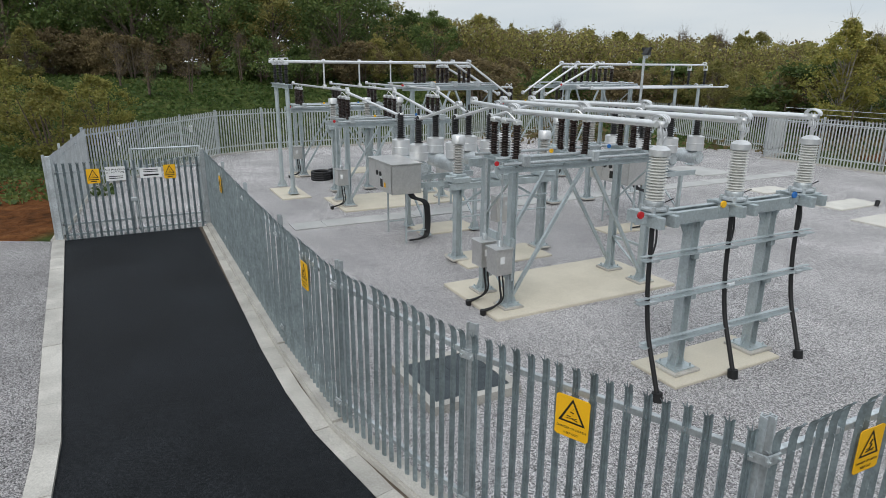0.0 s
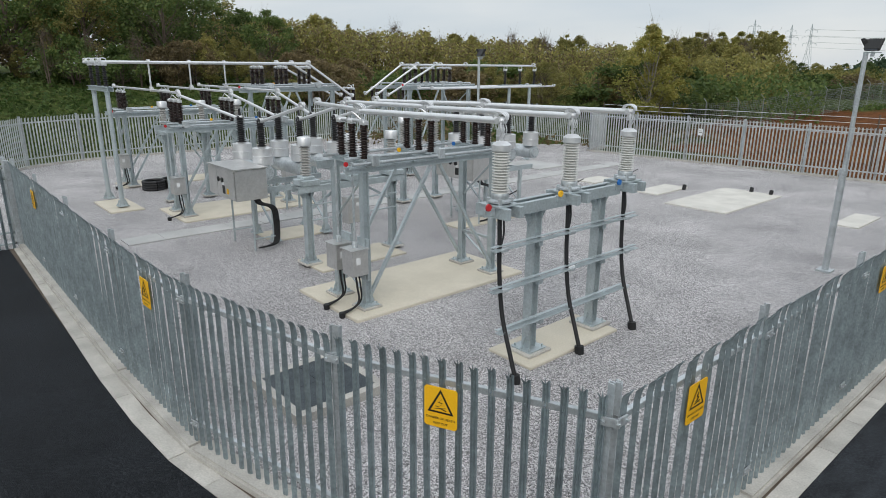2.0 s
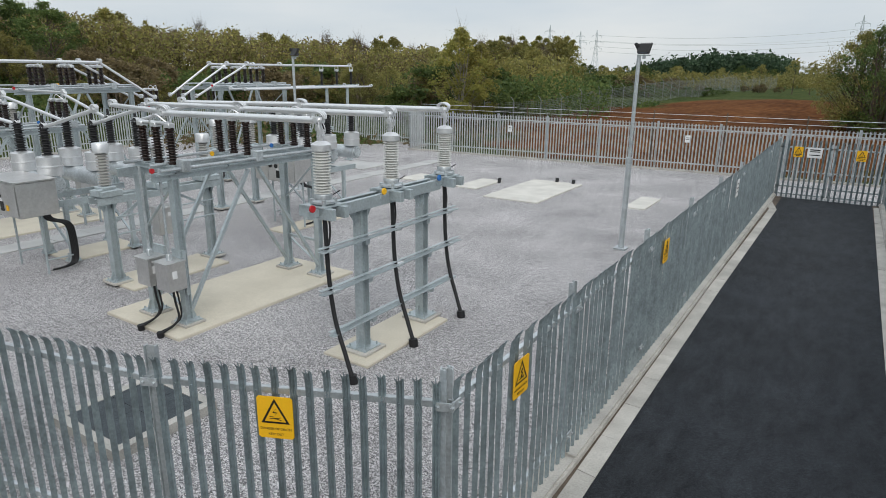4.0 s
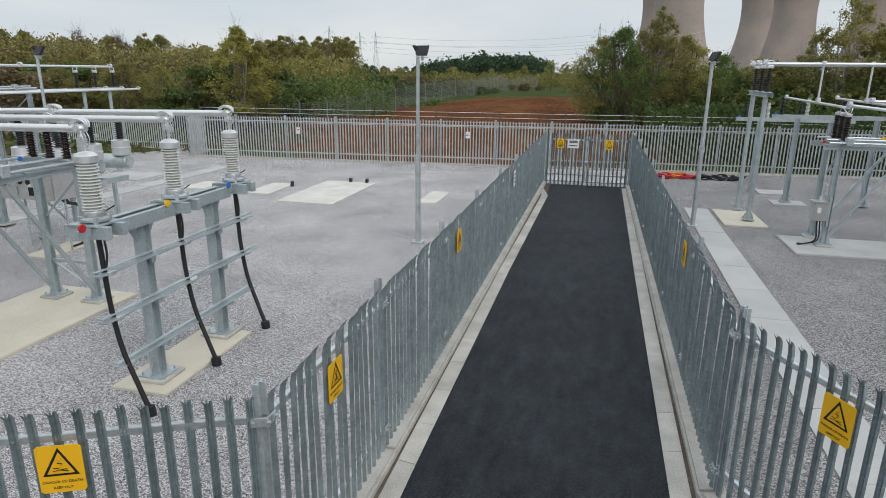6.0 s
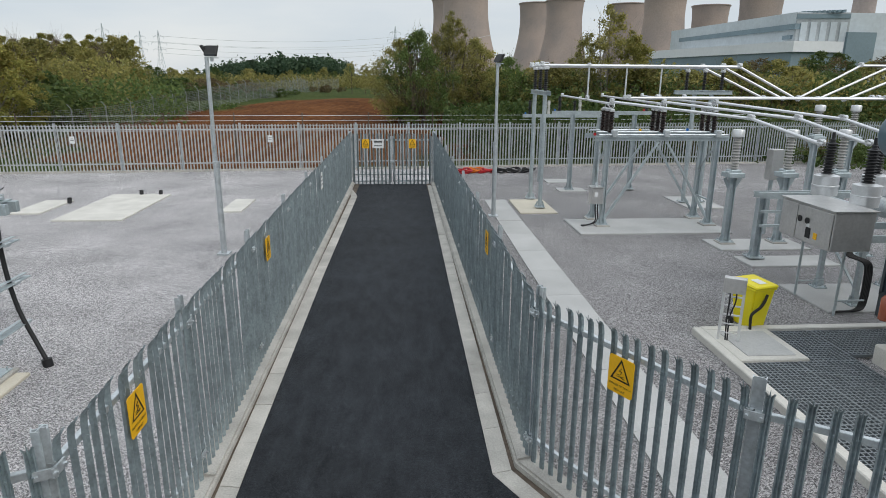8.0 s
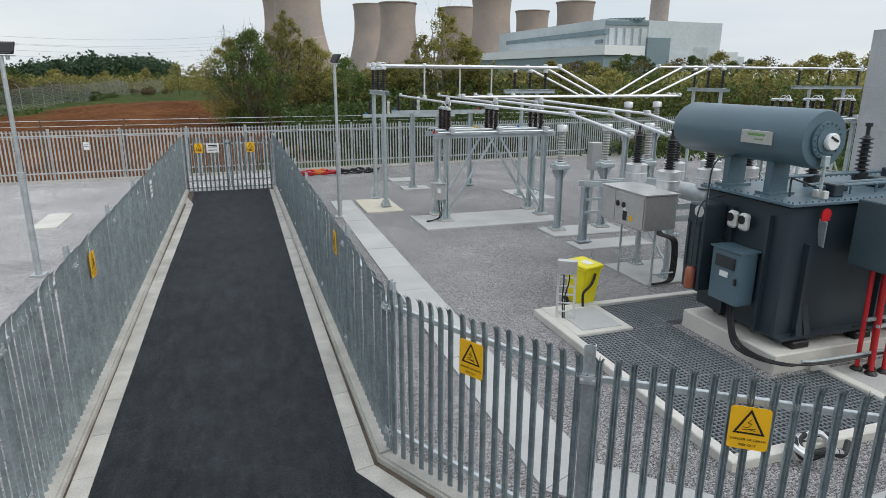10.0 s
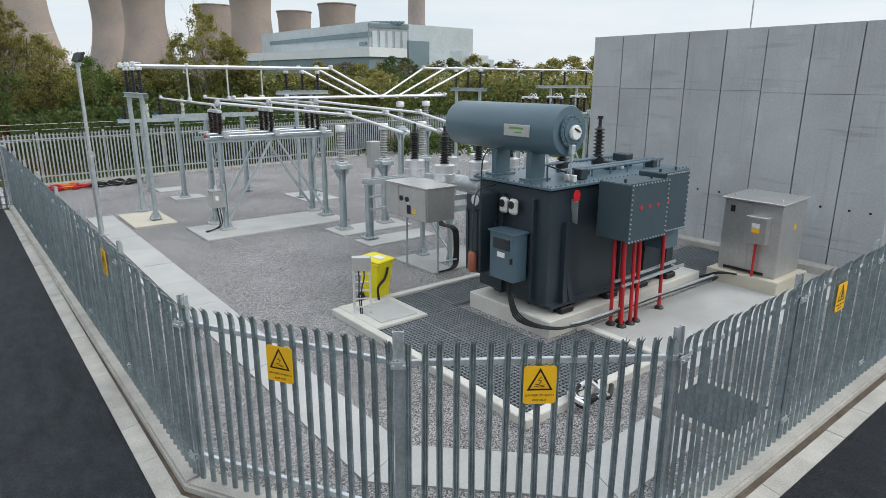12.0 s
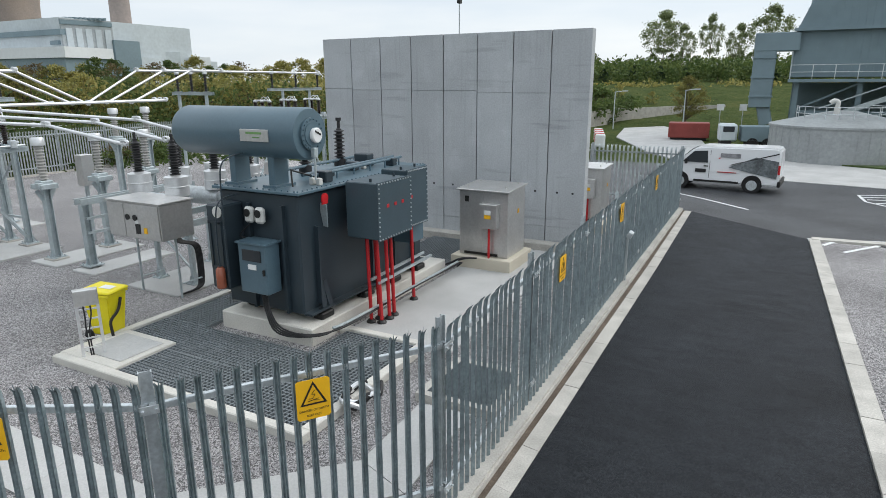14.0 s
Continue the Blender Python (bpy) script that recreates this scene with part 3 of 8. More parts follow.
rod(bm, (0.05, -0.05, 0), (0.05, 0.0, 0), 0.012, 6)
CLEAT = mesh_of("fishplate", bm, GALV)


def palisade(name, label, line, bay=2.7, side=-1, close=True):
    """A palisade fence along a polyline; pales stand on the side given (-1: to its right)."""
    root = thing(name, label, "fence", kind="structure")
    far = bmesh.new()
    for i in range(len(line) - 1):
        p, q = Vector(line[i]), Vector(line[i + 1])
        d = q - p
        ang = math.degrees(math.atan2(d.y, d.x)) + (0 if side < 0 else 180)
        n = max(1, round(d.length / bay))
        nrm = Vector((-d.y, d.x)).normalized() * side
        for k in range(n + (1 if i == len(line) - 2 else 0)):
            c = p + d * k / n
            share("post", POST, root, pose(c.x, c.y, 0, 0, 0, ang))
            for z in (0.38, TOP - 0.27):
                e = c + nrm * 0.06
                share("fishplate", CLEAT, root, pose(e.x, e.y, z, 0, 0, ang))
        bm = bmesh.new()
        for z in (0.38, TOP - 0.27):
            a, b = p + nrm * 0.045, q + nrm * 0.045
            bar(bm, (a.x, a.y, z), (b.x, b.y, z), 0.008, 0.05, (0, 0, 1))
            bar(bm, (a.x - nrm.x * 0.02, a.y - nrm.y * 0.02, z + 0.025), (b.x - nrm.x * 0.02, b.y - nrm.y * 0.02, z + 0.025), 0.04, 0.006)
        part("rail", bm, GALV, root)
        m = max(1, round(d.length / 0.146))
        for k in range(m):
            c = p + d * (k + 0.5) / m + nrm * 0.052
            if close:
                share("pale", PALE, root, pose(c.x, c.y, random.uniform(-0.008, 0.008), random.uniform(-0.5, 0.5), random.uniform(-0.4, 0.4), ang + random.uniform(-2, 2)))
            else:
                base = len(far.verts)
                far.from_mesh(PALE)
                far.verts.ensure_lookup_table()
                mm = pose(c.x, c.y, random.uniform(-0.01, 0.01), 0, 0, ang + random.uniform(-2, 2))
                for vtx in far.verts[base:]:
                    vtx.co = mm @ vtx.co
    if close:
        far.free()
    else:
        tagged(part("pales", far, GALV_DULL, root), kind="stuff")
    return root


palisade("fence_1", "galvanised palisade fence with three-pointed pales along the road", FA[:5])
palisade("fence_2", "galvanised palisade fence along the asphalt corridor", FA[4:])
palisade("fence_3", "galvanised palisade fence along the asphalt corridor", FC[:2])
palisade("fence_4", "galvanised palisade fence round the transformer compound corner", FC[1:])
palisade("fence_5", "weathered palisade fence at the back of the compound", BACK, close=False)
palisade("fence_6", "galvanised palisade fence at the end of the transformer compound", [(22.65, 2.78), (22.75, 12.0)], close=False)

plinth_host = thing("plinth", "pale concrete plinth under the fence", "plinth", kind="structure")
for line, d0, d1, z in ((FA, 0.1, -0.2, 0.11), (FC, 0.1, -0.215, 0.11), (BACK, 0.15, -0.15, 0.08)):
    bm = bmesh.new()
    strip(bm, line, d0, d1, -0.1, z)
    bmesh.ops.bevel(bm, geom=[e for e in bm.edges if all(v.co.z > 0 for v in e.verts)], offset=0.03, segments=2, affect="EDGES")
    part("plinth_strip", bm, KERB, plinth_host, smooth=True)
for line in (FA, FC):
    bm = bmesh.new()
    strip(bm, line, -0.15, -0.4, -0.1, 0.014)
    part("joint_bed", bm, BARK, plinth_host, "dark earth joint")
kerb_host = thing("kerb", "pale concrete channel blocks beside the asphalt", "kerb", kind="structure")
kerb_run(kerb_host, EA, 0.225, 0.0, 0.022)
kerb_run(kerb_host, EC, 0.225, 0.0, 0.022)
kerb_run(kerb_host, [(x, y - 0.005) for x, y in KL], 0.0, -0.27, 0.05)


# ---- gates ----
def gate(name, label, at, width, z_top):
    """A double-leaf palisade gate standing along its local x, with posts at both ends."""
    root = thing(name, label, "gate", kind="structure", at=at)
    for s in (-1, 1):
        bm = bmesh.new()
        box(bm, (s * width / 2, 0, 1.08), (0.12, 0.12, 2.2), bevel=0.008)
        part("gate_post", bm, GALV, root)
        leaf = bmesh.new()
        x0, x1 = s * 0.02, s * (width / 2 - 0.08)
        c = (x0 + x1) / 2
        w = abs(x1 - x0)
        for z in (0.14, 0.42, z_top - 0.28):
            box(leaf, (c, 0, z), (w, 0.05, 0.05))
        for x in (x0 + s * 0.03, x1 - s * 0.03):
            box(leaf, (x, 0, 1.05), (0.06, 0.05, 1.86))
        lf = part("gate_leaf", leaf, GALV, root)
        n = round(w / 0.158)
        for k in range(n):
            share("pale", PALE, lf, pose(x0 + s * w * (k + 0.5) / n, -0.035, z_top - TOP + 0.02, 0, 0, random.uniform(-2, 2)))
    bm = bmesh.new()
    box(bm, (0, -0.06, 0.95), (0.16, 0.05, 0.1), bevel=0.01)
    rod(bm, (0.1, -0.07, 1.2), (0.1, -0.07, 0.05), 0.012, 8)
    part("lock_box", bm, GALV, root)
    return root


gate("gate_1", "closed galvanised palisade double gate across the road", pose(-18.15, 0.14, 0, 0, 0, 90), 3.6, 2.02)
gate("gate_2", "closed galvanised palisade double gate at the corridor end", pose(-0.29, 25.9, 0, 0, 0, 0), 3.45, 2.12)
bar_root = thing("barrier_rail", "galvanised tube rail with hoops behind the gate", "rail", at=pose(-18.45, 1.0, 0))
bm = bmesh.new()
rod(bm, (0, -0.8, 2.22), (0, 0.95, 2.22), 0.025, 8)
part("tube", bm, GALV, bar_root)
for dy in (-0.8, 0.92):
    bm = bmesh.new()
    rod(bm, (0, dy, -0.02), (0, dy, 2.25), 0.03, 8)
    part("post", bm, GALV, bar_root)


# ---- signs ----
def words(parent, text, size, at, material):
    """Lettering in the built-in font, turned into a mesh."""
    cu = bpy.data.curves.new("lettering", "FONT")
    cu.body, cu.size, cu.align_x, cu.align_y, cu.extrude = text, size, "CENTER", "CENTER", 0.0006
    tmp = bpy.data.objects.new("lettering", cu)
    me = bpy.data.meshes.new_from_object(tmp)
    bpy.data.objects.remove(tmp)
    me.materials.append(material)
    ob = new("lettering", me)
    ob.parent = parent
    ob.matrix_local = at
    return ob


def danger_sign(at, fine=True):
    """A yellow plate with a black triangle and a struck bolt, facing its local -y."""
    root = thing("danger_sign", "yellow danger of death sign with black triangle on the fence", "sign", "warning signs", at)
    bm = bmesh.new()
    slab(bm, [(-0.13, -0.185), (0.13, -0.185), (0.148, -0.167), (0.148, 0.167), (0.13, 0.185), (-0.13, 0.185), (-0.148, 0.167), (-0.148, -0.167)], -0.003, 0.003)
    bmesh.ops.rotate(bm, verts=bm.verts, matrix=Matrix.Rotation(radians(90), 3, "X"))
    part("plate", bm, YELLOW, root)
    bm = bmesh.new()
    tri = [(-0.118, -0.05), (0.118, -0.05), (0, 0.17)]
    inn = [(-0.09, -0.034), (0.09, -0.034), (0, 0.136)]
    for k in range(3):
        j = (k + 1) % 3
        q = [bm.verts.new((x, -0.0055, z)) for x, z in (tri[k], tri[j], inn[j], inn[k])]
        bm.faces.new(q)
    zig = [((0.012, 0.085), (-0.016, 0.05)), ((-0.016, 0.05), (0.016, 0.046)), ((0.016, 0.046), (-0.01, 0.008)), ((-0.05, -0.012), (0.045, 0.004)), ((-0.01, 0.008), (-0.045, 0.012)), ((0.0, -0.005), (0.05, -0.018))]
    for (x0, z0), (x1, z1) in zig:
        bar(bm, (x0, -0.006, z0), (x1, -0.006, z1), 0.001, 0.011, (0, 1, 0))
    part("symbol", bm, BLACKP, root, "black triangle with a bolt")
    if fine:
        for text, z in (("DANGER OF DEATH", -0.1), ("KEEP OUT", -0.148)):
            words(root, text, 0.0285, pose(0, -0.0045, z, 90), BLACKP)
    else:
        bm = bmesh.new()
        box(bm, (0, -0.005, -0.09), (0.24, 0.002, 0.022))
        box(bm, (0, -0.005, -0.135), (0.13, 0.002, 0.022))
        part("line", bm, BLACKP, root)
    return root


def along(line, i, s, out, z):
    """A pose on stretch i of a fence line, s metres along it, out metres to its right, facing out."""
    p, q = Vector(line[i]), Vector(line[i + 1])
    d = (q - p).normalized()
    c = p + d * s + Vector((d.y, -d.x)) * out
    return pose(c.x, c.y, z, 0, 0, math.degrees(math.atan2(d.y, d.x)))


for line, i, s in ((FA, 3, 1.08), (FA, 1, 1.54), (FA, 0, 3.1), (FA, 4, 1.05), (FA, 5, 3.6), (FC, 1, 1.26), (FC, 2, 1.26), (FC, 0, 16.2), (FC, 3, 3.64), (FC, 3, 7.72), (FC, 3, 12.0)):
    danger_sign(along(line, i, s, 0.115, 1.73 if s < 5 else 1.8))
for y in (-0.72, 1.08):
    danger_sign(pose(-18.02, y, 1.64, 0, 0, 90), False)
for x in (-1.36, 0.55):
    danger_sign(pose(x, 25.8, 1.69), False)


def notice(at, w, h, bars, label="white notice with dark lettering on the gate"):
    root = thing("notice", label, "sign", "white notices", at)
    bm = bmesh.new()
    box(bm, (0, 0, 0), (w, 0.006, h))
    part("plate", bm, WHITE, root)
    for text, z, size in bars:
        if text:
            words(root, text, size, pose(0, -0.0045, z, 90), BLACKP)
        else:
            bm = bmesh.new()
            box(bm, (0, -0.004, z), (w * 0.7, 0.002, size))
            part("line", bm, BLACKP, root)
    return root


notice(pose(-18.02, -0.21, 1.67, 0, 0, 90), 0.46, 0.36, (("NO PARKING", 0.1, 0.075), ("AT ANY TIME", 0.03, 0.07), ("", -0.07, 0.02), ("", -0.12, 0.02)))
notice(pose(-18.02, 0.62, 1.64, 0, 0, 90), 0.52, 0.26, (("", 0.08, 0.02), ("", 0.03, 0.02), ("", -0.06, 0.04)))
notice(pose(-0.85, 25.8, 1.69), 0.46, 0.36, (("", 0.1, 0.04), ("", 0.04, 0.03), ("", -0.08, 0.03)))
notice(along(FA, 5, 10.27, 0.115, 1.72), 0.34, 0.42, (("", 0.1, 0.03), ("", 0.0, 0.03), ("", -0.1, 0.03)), "white notice with dark lettering on the fence")
for x, y, a in ((-14.6, 29.25, 4), (-6.0, 29.88, 4), (-31.2, 3.0, -143), (-27.2, 0.0, -143), (-33.9, 12.0, 92)):
    notice(pose(x, y - 0.1, 1.5, 0, 0, a if a < 10 and a > -10 else a + 180), 0.22, 0.32, (("", 0.05, 0.02), ("", -0.02, 0.02)), "small white plate on the back fence")
lock = thing("lock_cover", "galvanised lock box on the personnel gate in the fence", "lock", at=along(FC, 3, 8.58, 0.11, 1.15))
bm = bmesh.new()
box(bm, (0, -0.04, 0), (0.2, 0.1, 0.14), rx=25, bevel=0.01)
part("hood", bm, GALV, lock)
bm = bmesh.new()
box(bm, (0, 0.01, -0.55), (0.05, 0.04, 1.1))
part("upright", bm, GALV, lock)


# ---- concrete pads, trench covers, chamber covers ----
def pad(pts, z=0.05, material=BUFF, label="buff concrete foundation pad set in the chippings", name="foundation_pad"):
    bm = bmesh.new()
    slab(bm, pts, -0.2, z)
    bmesh.ops.bevel(bm, geom=[e for e in bm.edges if all(v.co.z > 0 for v in e.verts)], offset=0.015, segments=1, affect="EDGES")
    return structure(name, bm, material, label)


def rect(x0, x1, y0, y1, j=0.0):
    return [(x0, y0 + j), (x1, y0), (x1, y1), (x0, y1 - j)]


pad(rect(-6.45, -5.55, 6.68, 8.95))
pad(rect(-10.87, -8.75, 5.68, 10.05), 0.06)
pad(rect(-12.75, -11.6, 6.66, 9.0))
pad(rect(-15.65, -14.6, 6.98, 8.7))
pad(rect(-20.4, -18.1, 5.95, 10.3))
pad(rect(-22.8, -20.72, 4.62, 5.6))
pad(rect(-26.1, -24.8, 6.1, 10.2))
pad(rect(-20.3, -18.05, 21.5, 23.4), 0.05, SLAB)
pad(rect(-26.2, -23.8, 16.5, 21.0), 0.05, SLAB)
pad(rect(-13.2, -12.5, 11.6, 14.2))
for r in (rect(-10.65, -8.55, 19.35, 23.7), rect(-12.5, -11.55, 20.4, 22.6), rect(-5.9, -5.2, 20.5, 22.6), rect(-15.3, -14.4, 20.6, 22.1)):
    pad(r, 0.05, PADW, "pale concrete plinth waiting for equipment", "empty_plinth")
pad([(4.0, 19.9), (5.25, 19.9), (5.25, 22.2), (4.0, 22.2)])
pad(rect(5.2, 9.7, 17.0, 18.9), 0.06, SLAB)
pad(rect(8.45, 10.9, 15.2, 16.3), 0.05, SLAB)
pad(rect(8.45, 10.7, 13.75, 14.6), 0.05, SLAB)
pad(rect(8.3, 10.6, 10.75, 12.4), 0.05, SLAB)
pad(rect(10.0, 11.3, 20.5, 22.6), 0.05, SLAB)
pad(rect(6.3, 7.4, 25.9, 26.8), 0.05, SLAB)
pad(rect(6.3, 7.4, 23.8, 24.6), 0.05, SLAB)


def trench(name, label, p, q, w, n):
    root = thing(name, label, "trench cover", kind="structure")
    p, q = Vector(p), Vector(q)
    d = (q - p) / n
    u = d.normalized()
    nr = Vector((-u.y, u.x)) * w / 2
    for k in range(n):
        a, b = p + d * k + u * 0.006, p + d * (k + 1) - u * 0.006
        bm = bmesh.new()
        slab(bm, [a - nr, b - nr, b + nr, a + nr], -0.1, 0.028 + random.uniform(-0.005, 0.005))
        part("cover_slab", bm, SLAB, root)


trench("trench_1", "grey concrete trench covers laid across the chippings", (-16.95, 4.0), (-16.95, 26.0), 0.72, 24)
def trench_run(name, label, line, w, length):
    """Broad covers laid along a bent line, mitred at the bends."""
    root = thing(name, label, "trench cover", kind="structure")
    lf, rt = offset(line, w / 2), offset(line, -w / 2)
    for i in range(len(line) - 1):
        a, b, c, d = (Vector(v) for v in (lf[i], lf[i + 1], rt[i], rt[i + 1]))
        n = max(1, round((b - a).length / length))
        for k in range(n):
            s0, s1 = (k + 0.003) / n, (k + 0.997) / n
            bm = bmesh.new()
            slab(bm, [c.lerp(d, s0), c.lerp(d, s1), a.lerp(b, s1), a.lerp(b, s0)], -0.1, 0.03 + random.uniform(-0.003, 0.003))
            part("cover_slab", bm, PADG, root)


trench_run("trench_2", "pale grey concrete trench covers following the fence round the corner", [(3.5, 22.3), (3.42, 12.0), (3.36, 5.3), (5.1, 3.55), (6.78, 3.62)], 0.76, 1.6)


def chamber(name, x0, x1, y0, y1):
    root = thing(name, "dark chequered steel chamber cover in a concrete surround", "chamber cover", kind="structure")
    bm = bmesh.new()
    for a, b, c, d in ((x0, x1, y0, y0 + 0.12), (x0, x1, y1 - 0.12, y1), (x0, x0 + 0.12, y0 + 0.12, y1 - 0.12), (x1 - 0.12, x1, y0 + 0.12, y1 - 0.12)):
        slab(bm, rect(a, b, c, d), -0.1, 0.13)
    part("surround", bm, KERB, root)
    ym = (y0 + y1) / 2
    for a, b in ((y0 + 0.125, ym - 0.004), (ym + 0.004, y1 - 0.125)):
        xm = (x0 + x1) / 2
        for c, d in ((x0 + 0.125, xm - 0.004), (xm + 0.004, x1 - 0.125)):
            bm = bmesh.new()
            slab(bm, rect(c, d, a, b), 0.05, 0.125)
            part("cover_plate", bm, COVER, root)


chamber("chamber_1", -7.85, -6.45, 3.25, 4.65)
chamber("chamber_2", 6.82, 8.15, 2.9, 4.12)

# ---- floodlight columns ----
def lamp_post(at, heads, cup):
    root = thing("floodlight_column", "galvanised floodlight column with dark floodlights on top", "street lamp", "floodlight columns", at)
    bm = bmesh.new()
    rod(bm, (0, 0, -0.02), (0, 0, cup), 0.07, 14)
    box(bm, (0, 0, 0.02), (0.3, 0.3, 0.05))
    part("base_column", bm, GALV, root, smooth=True)
    bm = bmesh.new()
    rod(bm, (0, 0, cup), (0, 0, 4.75), 0.048, 12)
    rod(bm, (0, 0, cup - 0.05), (0, 0, cup + 0.1), 0.085, 12)
    part("mast", bm, GALV, root, smooth=True)
    for yaw, dx in heads:
        m = pose(dx * math.cos(radians(yaw)), dx * math.sin(radians(yaw)), 4.88, 0, 0, yaw)
        bm = bmesh.new()
        box(bm, (0, 0, 0.03), (0.3, 0.09, 0.24), rx=-30, bevel=0.015)
        for k in range(6):
            box(bm, (-0.125 + k * 0.05, 0.06, 0.07), (0.012, 0.06, 0.2), rx=-30)
        bmesh.ops.transform(bm, matrix=m, verts=bm.verts)
        hd = part("floodlight", bm, BLACKP, root)
        bm = bmesh.new()
        box(bm, (0, -0.055, 0.005), (0.25, 0.012, 0.18), rx=-30)
        bmesh.ops.transform(bm, matrix=m, verts=bm.verts)
        part("lens", bm, DARKGLASS, hd, "dark glass lens")
        bm = bmesh.new()
        box(bm, (0, 0.02, -0.12), (0.32, 0.05, 0.02))
        rod(bm, (0, 0.02, -0.2), (0, 0.02, -0.1), 0.04, 8)
        bmesh.ops.transform(bm, matrix=m, verts=bm.verts)
        part("bracket", bm, GALV, root)
    return root


lamp_post(pose(-4.42, 15.5, 0), ((100, 0.12), (-10, 0.12)), 2.25)
lamp_post(pose(3.05, 19.6, 0), ((-60, 0.05),), 2.3)
lamp_post(pose(-16.9, 16.5, 0), ((100, 0.12), (-10, 0.12)), 2.2)

# ---- concrete blast wall of upright precast panels ----
wall_root = thing("wall_1", "tall grey precast concrete panel wall behind the transformer", "wall", kind="structure")
WX, WY0, WY1, WZ = 15.6, 4.2, 12.35, 5.6
npan = 8
for k in range(npan):
    y0, y1 = WY0 + (WY1 - WY0) * k / npan + 0.012, WY0 + (WY1 - WY0) * (k + 1) / npan - 0.012
    dx = random.uniform(-0.006, 0.006)
    split = 4.08 + random.uniform(-0.03, 0.03) + k * 0.015
    for z0, z1 in ((0.0, 0.62), (0.624, split - 0.003), (split + 0.003, WZ)):
        bm = bmesh.new()
        box(bm, (WX + 0.15 + dx + random.uniform(-0.003, 0.003), (y0 + y1) / 2, (z0 + z1) / 2), (0.3, y1 - y0, z1 - z0), bevel=0.006)
        part("wall_panel", bm, WALLC, wall_root)
    bm = bmesh.new()
    for f in (0.3, 0.72):
        rod(bm, (WX - 0.004 + dx, y0 + (y1 - y0) * f, 1.55), (WX + 0.03, y0 + (y1 - y0) * f, 1.55), 0.03, 10)
    part("socket", bm, BLACKP, wall_root, "dark bolt sockets")
bm = bmesh.new()
box(bm, (WX + 0.2, (WY0 + WY1) / 2, WZ / 2 - 0.05), (0.14, WY1 - WY0 - 0.04, WZ - 0.12))
part("core", bm, WALLC, wall_root)
bm = bmesh.new()
box(bm, (WX + 0.15, (WY0 + WY1) / 2, 0.1), (0.9, WY1 - WY0 + 0.2, 0.24), bevel=0.03)
part("footing", bm, KERB, wall_root)

# ---- transformer bund with grating, slab and kerbs ----
bund = thing("bund", "transformer bund of pale kerbs round grey moulded grating", "bund", kind="structure")
for a in (rect(5.2, 5.36, 4.8, 9.95), rect(5.36, 8.3, 4.8, 4.96), rect(5.36, 9.4, 9.83, 9.99), rect(5.36, 6.5, 8.62, 9.83), rect(8.3, 8.46, 4.96, 6.55)):
    bm = bmesh.new()
    slab(bm, a, -0.2, 0.13)
    bmesh.ops.bevel(bm, geom=[e for e in bm.edges if all(v.co.z > 0 for v in e.verts)], offset=0.015, segments=1, affect="EDGES")
    part("bund_kerb", bm, PADW, bund)
bm = bmesh.new()
slab(bm, rect(5.55, 6.35, 8.74, 9.7), 0.13, 0.142)
part("hatch", bm, SLAB, bund, "flat grey steel hatch")
# the floor's black paints in the shade below the grating
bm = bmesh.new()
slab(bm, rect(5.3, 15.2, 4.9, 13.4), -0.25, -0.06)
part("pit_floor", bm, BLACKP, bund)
bm = bmesh.new()
slab(bm, rect(8.46, 15.3, 4.4, 6.5), -0.1, 0.02)
slab(bm, rect(9.4, 15.3, 9.2, 10.0), -0.1, 0.02)
part("slab", bm, SLAB, bund)


def grating(x0, x1, y0, y1, cell=0.075):
    bm = bmesh.new()
    nx, ny = max(1, round((x1 - x0) / cell)), max(1, round((y1 - y0) / cell))
    for k in range(nx + 1):
        x = x0 + (x1 - x0) * k / nx
        box(bm, (x, (y0 + y1) / 2, 0.062), (0.018, y1 - y0, 0.05))
    for k in range(ny + 1):
        y = y0 + (y1 - y0) * k / ny
        box(bm, ((x0 + x1) / 2, y, 0.06), (x1 - x0, 0.018, 0.05))
    return tagged(part("grating", bm, GRATE, bund, "grey square-mesh moulded grating"), kind="stuff")


for y0, y1 in ((4.98, 6.78), (6.8, 8.6)):
    for x0, x1 in ((5.38, 6.28), (6.3, 7.28)):
        grating(x0, x1, y0, y1)
grating(7.3, 8.28, 4.98, 6.38)
grating(6.53, 7.28, 8.62, 9.8)
grating(7.3, 9.3, 8.8, 9.8)
grating(12.9, 15.2, 6.6, 8.4)

pl = thing("transformer_plinth", "low pale concrete plinth under the transformer", "plinth", kind="structure")
bm = bmesh.new()
box(bm, (10.05, 7.65, 0.14), (4.9, 2.1, 0.36), bevel=0.02)
part("block", bm, PADW, pl)

# ---- transformer ----
tr = thing("power_transformer", "dark blue-grey oil-filled power transformer with a conservator drum on top", "transformer", at=pose(9.9, 7.75, 0.32))
TX0, TX1, TY0, TY1, TZ0, TZ1 = -2.1, 1.95, -0.85, 0.9, 0.14, 2.24
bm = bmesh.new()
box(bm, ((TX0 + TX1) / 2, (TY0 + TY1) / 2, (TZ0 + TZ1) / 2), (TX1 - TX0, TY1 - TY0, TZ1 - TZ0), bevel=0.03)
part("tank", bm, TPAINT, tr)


def tpiece(name, material, c, size, bevel=0.0, label="", **turn):
    """One welded or bolted piece of the transformer."""
    bm = bmesh.new()
    box(bm, c, size, bevel=bevel, **turn)
    return part(name, bm, material, tr, label)


